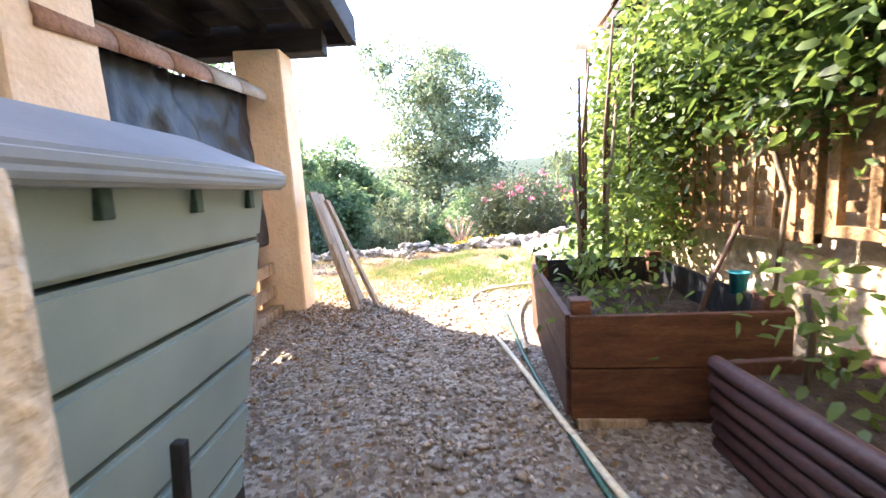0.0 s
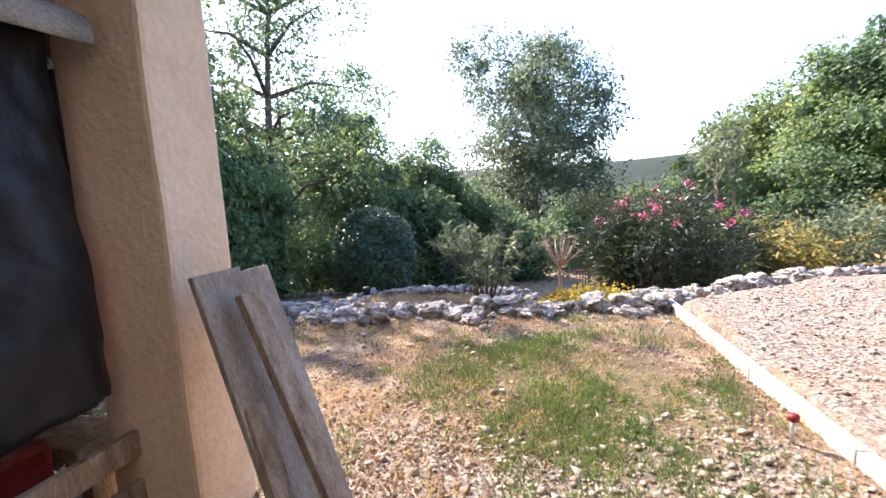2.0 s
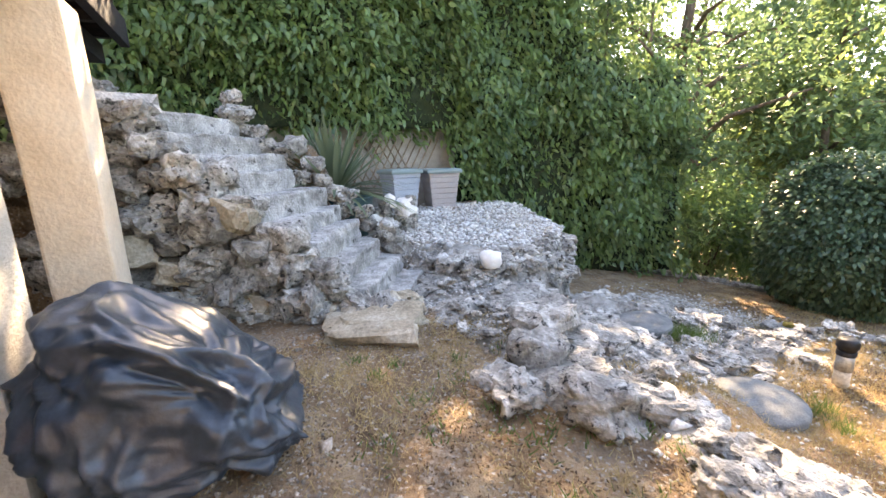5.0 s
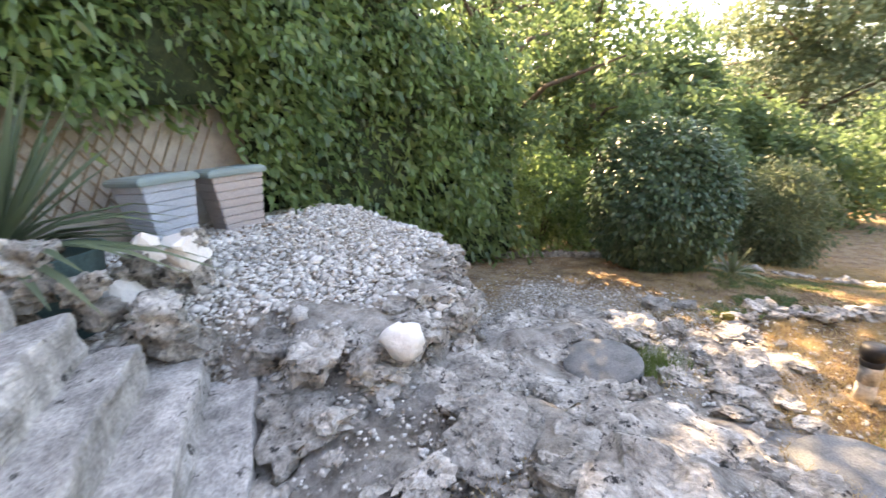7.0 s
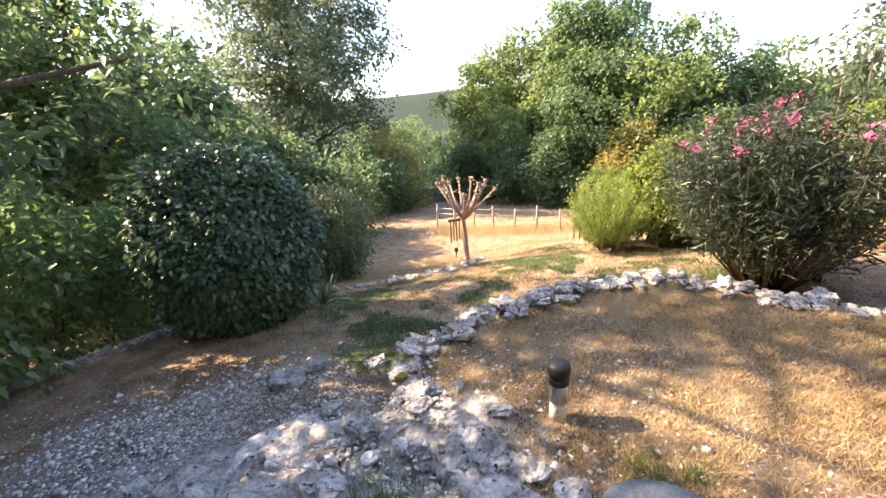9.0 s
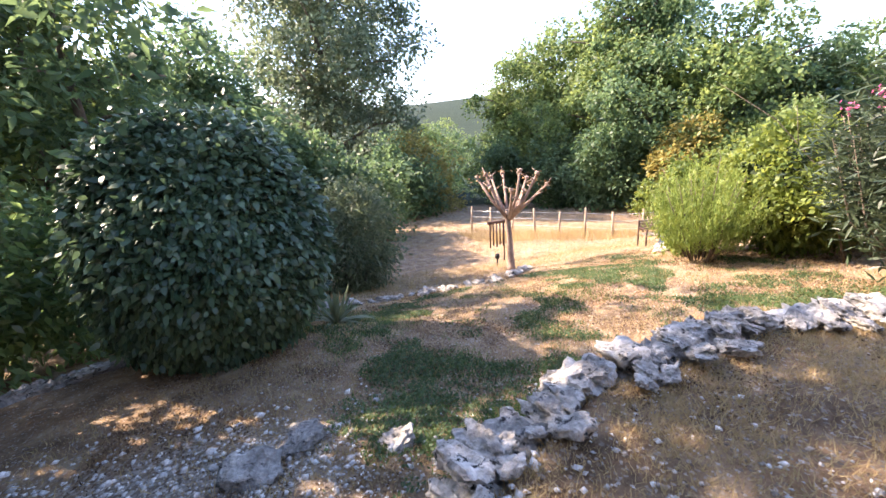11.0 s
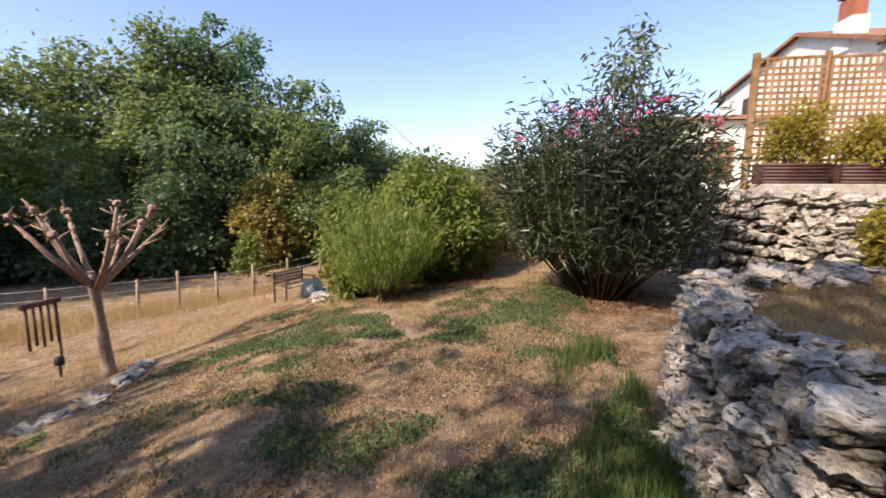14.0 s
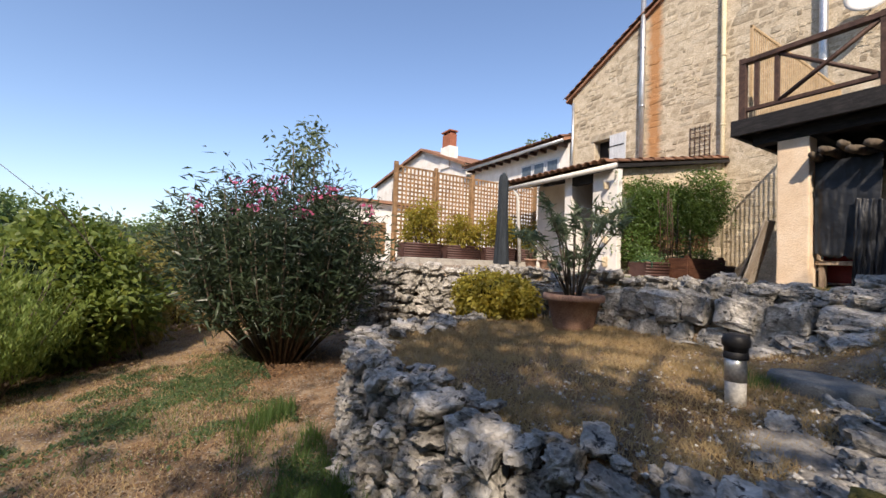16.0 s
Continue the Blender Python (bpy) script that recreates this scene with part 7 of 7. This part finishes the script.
for k, (x, y, h, rr, mt) in enumerate(UNDER):
    tree("low bushy growth at the foot of the wood", (x, y), h, rr, 0.1, mt, 50 + k, first=0.02, limbs=8, n=110, per=70, leaf=0.24, spread=0.45)
tree("slender young tree by the wire fence", (9.6, 21.2), 2.6, 0.6, 0.03, L_LIME, 71, first=0.4, limbs=5, n=24, per=30, leaf=0.14, spread=0.15)
tree("tree top behind the white houses", (14.6, -7.4), 9.6, 2.0, 0.2, L_LIME, 72, first=0.5, limbs=8, n=120, per=60, leaf=0.2, spread=0.3)

bare = thing("pruned_tree", "small pruned tree with bare knuckled branches", "tree", (0.75, 17.1, gz(0.75, 17.1) - 0.05))
part("trunk", tubes("trunk", [([(0, 0, 0), (0.02, 0, 0.15), (0.0, 0.03, 0.9), (-0.05, 0.02, 1.35), (-0.08, 0.0, 1.5)], [0.13, 0.085, 0.06, 0.065, 0.05])], M_PALEBARK, 10), None, bare)
r = random.Random(31)
pos = []
for k in range(12):
    a = k * 2.4
    s = r.uniform(0.35, 0.85)
    e = Vector((math.cos(a) * s, math.sin(a) * s, 1.45 + r.uniform(0.35, 0.95)))
    if k == 3:
        e = Vector((0.85, -0.2, 2.0))
    m = Vector((0, 0, 1.35)).lerp(e, 0.5) + Vector((math.cos(a) * 0.06, math.sin(a) * 0.06, -0.05))
    part("branch", tubes("branch", [([(-0.02, 0.01, 1.25), m, e], [0.045, 0.032, 0.02])], M_PALEBARK, 7), None, bare)
    part("knuckle", rock_mesh("knuckle", 50 + k, M_PALEBARK, 0.4, 2, 0.1), None, bare).matrix_basis = Matrix.Translation(e) @ Matrix.Scale(0.1, 4)
    for i in range(3):
        d = Vector((r.gauss(0, 0.1), r.gauss(0, 0.1), r.uniform(0.02, 0.18)))
        part("twig", tubes("twig", [([m.lerp(e, 0.4 + 0.3 * i), m.lerp(e, 0.4 + 0.3 * i) + d], [0.016, 0.008])], M_PALEBARK, 5), None, bare)
        pos += [tuple(e + Vector((r.gauss(0, 0.07), r.gauss(0, 0.07), r.gauss(0, 0.06)))) for _ in range(3)]
part("withered_leaves", leaves("withered_leaves", pos, 0.07, 0.04, L_LITTER), None, bare, "few withered brown leaves")

# ---- the meadow ----
fence = thing("wire_fence", "old wooden posts with wire along the meadow", "fence", (0, 0, 0))
FP = [(4.0 + 0.58 * k, 26.2 - 0.87 * k) for k in range(11)]
for k, (x, y) in enumerate(FP):
    z = gz(x, y)
    part("post", tubes("post", [([(x, y, z - 0.1), (x + random.uniform(-0.05, 0.05), y, z + random.uniform(0.95, 1.15))], [0.045, 0.04])], M_TIMBER, 6), None, fence)
for h in (0.35, 0.65, 0.92):
    part("wire", tubes("wire", [([(x, y, gz(x, y) + h) for x, y in FP], [0.008] * len(FP))], M_ZINC, 4), None, fence)
fr = thing("swing_frame", "small dark hanging wooden wind chime on a frame", "frame", (1.75, 19.6, gz(1.75, 19.6) + 0.15))
part("crossbar", boxed((-0.3, -0.04, 1.02), (0.3, 0.04, 1.1), 0.006), M_RAIL, fr)
for k in range(5):
    part("chime", tubes("chime", [([(-0.22 + 0.11 * k, 0, 0.3 + 0.06 * (k % 2)), (-0.22 + 0.11 * k, 0, 1.02)], [0.022, 0.022])], M_RAIL, 6), None, fr)
part("stake", tubes("stake", [([(0.27, 0.05, -0.2), (0.27, 0.05, 1.02)], [0.02, 0.02])], M_RAIL, 6), None, fr)
sp = thing("garden_lamp", "short dark garden lamp in the dry meadow", "lamp", (1.1, 18.4, gz(1.1, 18.4)))
part("stem", tubes("stem", [([(0, 0, 0), (0, 0, 0.22)], [0.02, 0.02])], M_BLACK, 6), None, sp)
part("head", lathe("head", [(0.05, 0.2), (0.065, 0.22), (0.06, 0.32), (0.02, 0.34)], M_BLACK, 12), None, sp)
bench = thing("garden_bench", "grey garden bench below the shrubs", "bench", (5.05, 16.8, gz(5.05, 16.8)), -15)
for k in range(5):
    part("seat_slat", boxed((-0.6, 0.1 * k - 0.2, 0.42), (0.6, 0.1 * k - 0.12, 0.45), 0.004), M_TIMBER, bench)
for k in range(4):
    part("back_slat", boxed((-0.6, 0.32, 0.52 + 0.1 * k), (0.6, 0.35, 0.6 + 0.1 * k), 0.004), M_TIMBER, bench)
for x in (-0.6, 0.56):
    for y in (-0.2, 0.3):
        part("leg", boxed((x, y, -0.05), (x + 0.04, y + 0.05, 0.9 if y > 0 else 0.62), 0.004), M_RAIL, bench)
    part("arm", boxed((x, -0.22, 0.62), (x + 0.05, 0.34, 0.66), 0.004), M_RAIL, bench)
bench.scale = (0.74, 0.74, 0.74)
hb = part("ground_sheet", rock_mesh("ground_sheet", 44, M_BLUETARP, 0.5, 3, 0.2), None, None)
hb.matrix_basis = pose(4.75, 16.2, gz(4.75, 16.2) + 0.12, 0, 0, 30) @ Matrix.Diagonal((1.1, 0.6, 0.5, 1))
tagged(hb, "crumpled grey sheet lying by the bench", "sheet")


# ---- loose cover of the ground ----
def scatter(n, x0, x1, y0, y1, weight, seed):
    """Random places on the ground, kept where weight(x, y) allows."""
    r = np.random.default_rng(seed)
    x, y = r.uniform(x0, x1, n), r.uniform(y0, y1, n)
    keep = r.uniform(0, 1, n) < weight(x, y)
    x, y = x[keep], y[keep]
    return np.stack([x, y, height(x, y)], 1)


def pebbles(name, label, pos, size, mat, seed):
    """Small flattened stones, each an uneven eight-sided lump, joined into one cover."""
    r = np.random.default_rng(seed)
    n = len(pos)
    base = np.array([(1, 0, 0), (0, 1, 0), (-1, 0, 0), (0, -1, 0), (0, 0, 1), (0, 0, -1)], float)
    s = size * r.lognormal(0, 0.45, n)
    v = base[None] * (s[:, None, None] * r.uniform(0.6, 1.2, (n, 6, 1))) * np.array([1, 1, 0.62])
    a = r.uniform(0, 6.28, n)
    c, q = np.cos(a)[:, None], np.sin(a)[:, None]
    tilt = r.uniform(-0.5, 0.5, n)[:, None]
    x, y, z = v[:, :, 0] * c - v[:, :, 1] * q, v[:, :, 0] * q + v[:, :, 1] * c, v[:, :, 2] + v[:, :, 0] * tilt
    v = np.stack([x, y, z], 2) + pos[:, None, :] + np.array([0, 0, 1]) * (s * 0.25)[:, None, None]
    f = np.array([(0, 1, 4), (1, 2, 4), (2, 3, 4), (3, 0, 4), (1, 0, 5), (2, 1, 5), (3, 2, 5), (0, 3, 5)])
    f = (f[None] + (np.arange(n) * 6)[:, None, None]).reshape(-1, 3)
    me = bpy.data.meshes.new(name)
    me.vertices.add(n * 6)
    me.vertices.foreach_set("co", v.reshape(-1))
    me.loops.add(len(f) * 3)
    me.loops.foreach_set("vertex_index", f.reshape(-1).astype(np.int32))
    me.polygons.add(len(f))
    me.polygons.foreach_set("loop_start", np.arange(0, len(f) * 3, 3, dtype=np.int32))
    me.update(calc_edges=True)
    me.materials.append(mat)
    return tagged(new(name, me), label, "gravel", kind="stuff")


def patchy(x, y, s, k):
    return np.clip(0.5 + 0.9 * wobble(x + k, y - k, s, 1.0) + 0.5 * wobble(x, y, s * 2.3, 1.0), 0, 1)


M_PEBBLE = material("gravel_stones", [(0.18, 0.14, 0.105), (0.31, 0.26, 0.21), (0.44, 0.395, 0.34)], 30.0, 0.95, 0.3, 90.0, island=0.45)
M_CHIP = material("white_chippings", [(0.42, 0.40, 0.37), (0.55, 0.53, 0.49), (0.64, 0.62, 0.58)], 30.0, 0.95, 0.3, 90.0, island=0.35)


def w_gravel(x, y):
    return zones(x, y)["gravel"]


def clear(x, y):
    """1 where nothing built stands on the ground."""
    m = (inside([(0.47, 1.58), (1.38, 1.58), (1.38, 3.28), (0.47, 3.28)], x, y) < 0) & (x < 1.72) | (y > 4.3)
    m &= ~((x < -0.72) & (x > -1.6) & (y > 0.5) & (y < 1.4))
    return m


pebbles("gravel", "pale limestone gravel strewn over the yard", scatter(38000, -2.2, 1.7, -0.6, 5.6, lambda x, y: np.clip(w_gravel(x, y) * 1.5 - 0.25 - 0.7 * patchy(x, y, 1.9, 8) * (y > 1.2), 0, 1) * clear(x, y), 1), 0.0115, M_PEBBLE, 2)
pebbles("gravel", "scattered small stones on the dry terrace", scatter(14000, -4.8, 1.4, 4.2, 7.1, lambda x, y: 0.1 + 0.55 * patchy(x, y, 1.7, 5), 3), 0.009, M_PEBBLE, 4)
pebbles("gravel", "pale gravel of the drive", scatter(11000, 1.45, 5.5, 4.3, 8.6, lambda x, y: 0.6 * (inside(GRAVEL, x, y) > 0.1), 5), 0.011, M_PEBBLE, 6)
pebbles("gravel", "white stone chippings on the raised platform", scatter(16500, -9.4, -5.2, 6.3, 9.8, lambda x, y: 0.95 * (inside(PLATFORM, x, y) > 0.05), 7), 0.021, M_CHIP, 8)
pebbles("gravel", "loose stones on the rock slope and path", scatter(18000, -6.5, -2.0, 6.4, 11.8, lambda x, y: np.clip(0.2 + zones(x, y)["rock"] * 0.5 + zones(x, y)["gravel"] * 0.4, 0, 1), 9), 0.012, M_CHIP, 10)
pebbles("gravel", "pale stones strewn along the lower path", scatter(9000, -7.2, -3.3, 8.8, 13.0, lambda x, y: np.clip(zones(x, y)["gravel"] * 1.2, 0, 1), 13), 0.013, M_CHIP, 14)
pebbles("gravel", "few small stones in the middle terrace grass", scatter(2000, -3.4, 0.2, 7.2, 10.4, lambda x, y: 0.5 + 0 * x, 11), 0.009, M_PEBBLE, 12)


def cover(name, label, mesh):
    return tagged(new(name, mesh), label, "grass", kind="stuff")


cover("grass", "short green grass patch in the yard", blades("grass", scatter(120000, -1.6, 1.4, 3.6, 6.9, lambda x, y: np.clip(zones(x, y)["green"] * 1.4, 0, 1) * np.clip(patchy(x, y, 3.0, 1) * 0.8 + patchy(x, y, 7.0, 4) * 0.6 - 0.55, 0, 1), 21), 0.05, 0.007, L_GRASS, 0.9))
cover("grass", "thin dry straw among the yard gravel", blades("grass", scatter(16000, -2.0, 1.4, 0.0, 4.6, lambda x, y: 0.8 * patchy(x, y, 1.9, 8) * clear(x, y), 34), 0.03, 0.005, L_STRAW, 1.8))
cover("grass", "thin dry straw over the terrace", blades("grass", scatter(34000, -4.5, 1.4, 3.9, 7.1, lambda x, y: 0.65 * patchy(x, y, 2.1, 3), 22), 0.035, 0.005, L_STRAW, 1.3))
cover("grass", "dry straw over the middle terrace", blades("grass", scatter(70000, -3.4, 0.6, 7.1, 10.5, lambda x, y: (0.35 + 0.65 * patchy(x, y, 2.4, 5)) * (inside(MID, x, y) > 0.05), 23), 0.042, 0.005, L_STRAW, 1.2))
cover("grass", "short green clover patches on the lawn", blades("grass", scatter(110000, -4.6, 4.0, 10.8, 16.5, lambda x, y: np.clip(zones(x, y)["green"] * 1.4, 0, 1) * np.clip(patchy(x, y, 2.1, 7) * 1.8 - 0.9, 0, 1), 24), 0.05, 0.008, L_GRASS, 1.0))
cover("grass", "low dark clover spread in patches over the lawn", blades("grass", scatter(70000, -4.2, 3.2, 10.9, 15.2, lambda x, y: 0.8 * np.clip((patchy(x, y, 1.35, 17) * 0.55 + patchy(x, y, 3.7, 5) * 0.5 - 0.46) * 2.2, 0, 1), 41), 0.04, 0.013, L_GRASS, 1.6))
cover("grass", "dry yellow grass of the lawn", blades("grass", scatter(110000, -5.0, 6.0, 10.8, 19.0, lambda x, y: 0.35 + 0.5 * patchy(x, y, 1.9, 9), 25), 0.05, 0.006, L_STRAW, 1.2))
cover("grass", "sparse dry grass of the meadow", blades("grass", scatter(60000, -8.0, 16.0, 17.0, 30.0, lambda x, y: 0.5 + 0.5 * patchy(x, y, 1.2, 2), 26), 0.09, 0.012, L_STRAW, 1.0))
cover("grass", "tall dry grass along the wire fence", blades("grass", scatter(40000, 3.0, 14.0, 16.5, 26.0, lambda x, y: smooth(1.6, 0.2, np.abs((x - 3.2) * 0.546 + (y - 24.2) * 0.837)), 27), 0.34, 0.012, L_STRAW, 0.5))
cover("grass", "tall green grass tufts at the wall's foot", blades("grass", scatter(14000, -3.4, 0.3, 10.75, 11.6, lambda x, y: smooth(11.5, 10.9, y) * patchy(x, y, 2.5, 4), 28), 0.16, 0.009, L_GRASS, 0.6))
cover("grass", "thin dry stalks along the path", blades("grass", scatter(26000, -7.0, -3.0, 8.6, 13.2, lambda x, y: 0.5 * patchy(x, y, 2.0, 6), 29), 0.045, 0.006, L_STRAW, 1.2))
def tufts(n, x0, x1, y0, y1, weight, seed, per=26, spread=0.05):
    """Blade places gathered in small tufts."""
    c = scatter(n, x0, x1, y0, y1, weight, seed)
    r = np.random.default_rng(seed + 1)
    p = np.repeat(c, per, 0) + np.concatenate([r.normal(size=(len(c) * per, 2)) * spread * np.repeat(r.uniform(0.4, 1.6, len(c)), per)[:, None], np.zeros((len(c) * per, 1))], 1)
    p[:, 2] = height(p[:, 0], p[:, 1])
    return p


cover("weeds", "small green weeds dotted over the dry terrace", blades("weeds", tufts(420, -4.2, 1.3, 3.9, 6.9, lambda x, y: 0.2 + 0.5 * patchy(x, y, 1.3, 12) * smooth(-3.5, -0.5, x), 51, 30, 0.05), 0.05, 0.009, L_GRASS, 1.3))
cover("grass", "matted pale straw tufts on the dry terrace", blades("grass", tufts(900, -4.6, 1.4, 3.8, 7.0, lambda x, y: 0.15 + 0.7 * patchy(x, y, 1.6, 3), 53, 40, 0.07), 0.035, 0.006, L_STRAW, 2.2))
cover("grass", "matted straw tufts on the middle terrace", blades("grass", tufts(700, -3.3, 0.5, 7.2, 10.4, lambda x, y: (inside(MID, x, y) > 0.1) * (0.2 + 0.7 * patchy(x, y, 1.8, 6)), 55, 40, 0.08), 0.045, 0.006, L_STRAW, 1.8))
cover("weeds", "green weeds beside the round concrete covers", blades("weeds", np.concatenate([tufts(16, -4.35, -4.0, 8.75, 9.1, lambda x, y: 1.0 + 0 * x, 57, 60, 0.06), tufts(10, -2.9, -2.6, 8.3, 8.6, lambda x, y: 1.0 + 0 * x, 58, 30, 0.05)]), 0.09, 0.006, L_GRASS, 1.0))
pebbles("gravel", "larger pale stones lying about the dry terrace", scatter(1700, -4.8, 1.4, 3.8, 7.0, lambda x, y: 0.15 + 0.5 * patchy(x, y, 1.4, 9), 59), 0.015, M_PEBBLE, 60)
clover = scatter(150000, -4.4, 3.4, 10.8, 16.0, lambda x, y: np.clip((patchy(x, y, 1.35, 17) * 0.55 + patchy(x, y, 3.7, 5) * 0.5 - 0.46) * 2.2, 0, 1) * smooth(3.4, 2.0, x) * smooth(-4.4, -3.2, x), 61)
cover("clover", "low leafy clover in dark patches on the dry lawn", leaves("clover", clover + np.array([0, 0, 0.02]), 0.032, 0.024, L_CLOVER, None, droop=0.0, facing=np.tile(np.array([0.0, 0.0, 1.0]), (len(clover), 1))))
mats = scatter(90000, -5.5, 4.0, 10.6, 16.5, lambda x, y: 0.75 * np.clip(patchy(x, y, 2.6, 23) * 1.6 - 0.5, 0, 1), 63)
tagged(new("leaf_litter", leaves("leaf_litter", mats + np.array([0, 0, 0.012]), 0.03, 0.012, L_DEAD, None, droop=-0.1)), "withered brown clover and dead leaves on the lawn", "leaves", kind="stuff")
mats = scatter(60000, -4.6, 1.4, 3.9, 7.0, lambda x, y: 0.6 * np.clip(patchy(x, y, 2.9, 31) * 1.6 - 0.6, 0, 1), 65)
mats = np.concatenate([mats, scatter(50000, -3.4, 0.4, 7.2, 10.4, lambda x, y: 0.6 * np.clip(patchy(x, y, 2.9, 37) * 1.6 - 0.6, 0, 1), 67)])
tagged(new("leaf_litter", leaves("leaf_litter", mats + np.array([0, 0, 0.008]), 0.022, 0.009, L_DEAD, None, droop=-0.1)), "withered brown bits matted on the terraces", "leaves", kind="stuff")
lit0 = scatter(6000, -2.0, 1.4, 0.2, 5.0, lambda x, y: 0.6 * patchy(x, y, 2.2, 3) * clear(x, y), 30)
lit = scatter(9000, -2.2, -0.2, 2.2, 5.2, lambda x, y: 0.55 * smooth(1.3, 0.2, np.hypot((x + 1.3) * 0.8, (y - 3.5) * 0.6)), 31)
lit2 = scatter(9000, 0.2, 4.2, 9.2, 12.4, lambda x, y: smooth(1.9, 0.5, np.hypot(x - 2.2, y - 10.8)), 32)
lit3 = scatter(3000, -9.3, -7.9, 6.8, 9.3, lambda x, y: 0.7 + 0 * x, 33)
lit = np.concatenate([lit, lit2, lit3, lit0]) + np.array([0, 0, 0.008])
tagged(new("leaf_litter", leaves("leaf_litter", lit, 0.035, 0.018, L_LITTER, np.zeros((len(lit), 3)), droop=-0.1)), "curled brown fallen leaves on the ground", "leaves", kind="stuff")

# ---- stones of the house walls ----
def masonry(parent, x0, x1, z0, z1, place, seed, singles, tall=0.2, keep=None):
    """Coursed rubble: single stones proud of the mortar; the far rest in one mesh."""
    r = random.Random(seed)
    shapes = [rock_mesh("stone", 120 + i, M_HOUSE, 0.14, 1, 0.95) for i in range(5)]
    rest_v, rest_f, n = [], [], 0
    src = [([q.co.copy() for q in me.vertices], [tuple(p.vertices) for p in me.polygons]) for me in shapes]
    z = z0
    while z < z1:
        h = tall * r.uniform(0.6, 1.45)
        x = x0 - r.uniform(0, 0.3)
        while x < x1:
            w = h * r.choice((0.6, 0.9, 1.1, 1.4, 1.7, 2.2, 2.9)) * r.uniform(0.85, 1.15)
            hh = h * r.uniform(0.62, 1.2)
            cx, cz = x + w / 2, z + h / 2 + (h - hh) * r.uniform(-0.6, 0.6)
            x += w + 0.012
            if (keep and not keep(cx, cz)) or r.random() < 0.16:
                continue
            m = place(cx, cz + r.uniform(-0.03, 0.03)) @ pose(0, 0, 0, 0, r.uniform(-7, 7), 0) @ Matrix.Diagonal((w * 1.05, 0.07 * r.uniform(0.55, 1.1), hh * 1.04, 1))
            k = r.randrange(5)
            if n < singles:
                ob = new("stone", shapes[k])
                ob.parent = parent
                ob.matrix_basis = m
                n += 1
            else:
                o = len(rest_v)
                rest_v += [m @ q for q in src[k][0]]
                rest_f += [tuple(i + o for i in f) for f in src[k][1]]
        z += h + 0.008
    if rest_v:
        tagged(part("rubble_stones", mesh_from("rubble_stones", rest_v, rest_f, M_HOUSE), None, parent), kind="stuff")



def on_gable(cx, cz):
    if WIN[0] - 0.15 < cx < WIN[1] + 0.15 and WIN[2] - 0.15 < cz < WIN[3] + 0.25:
        return False
    return cx < 7.1 and cz < RIDGE_Z - SLOPE * abs(cx - RIDGE_X) - 0.2


masonry(bpy.data.objects["wall_house_gable"], -3.0, 7.2, 0.1, 9.9, lambda x, z: pose(x, FY - 0.02, z), 3, 290, 0.19, on_gable)
masonry(bpy.data.objects["wall_yard"], -0.95, 3.75, 0.0, 2.6, lambda y, z: pose(1.765, y, z, 0, 0, 90), 4, 290, 0.2, lambda y, z: z < 2.3 + (3.75 - y) * 0.15)
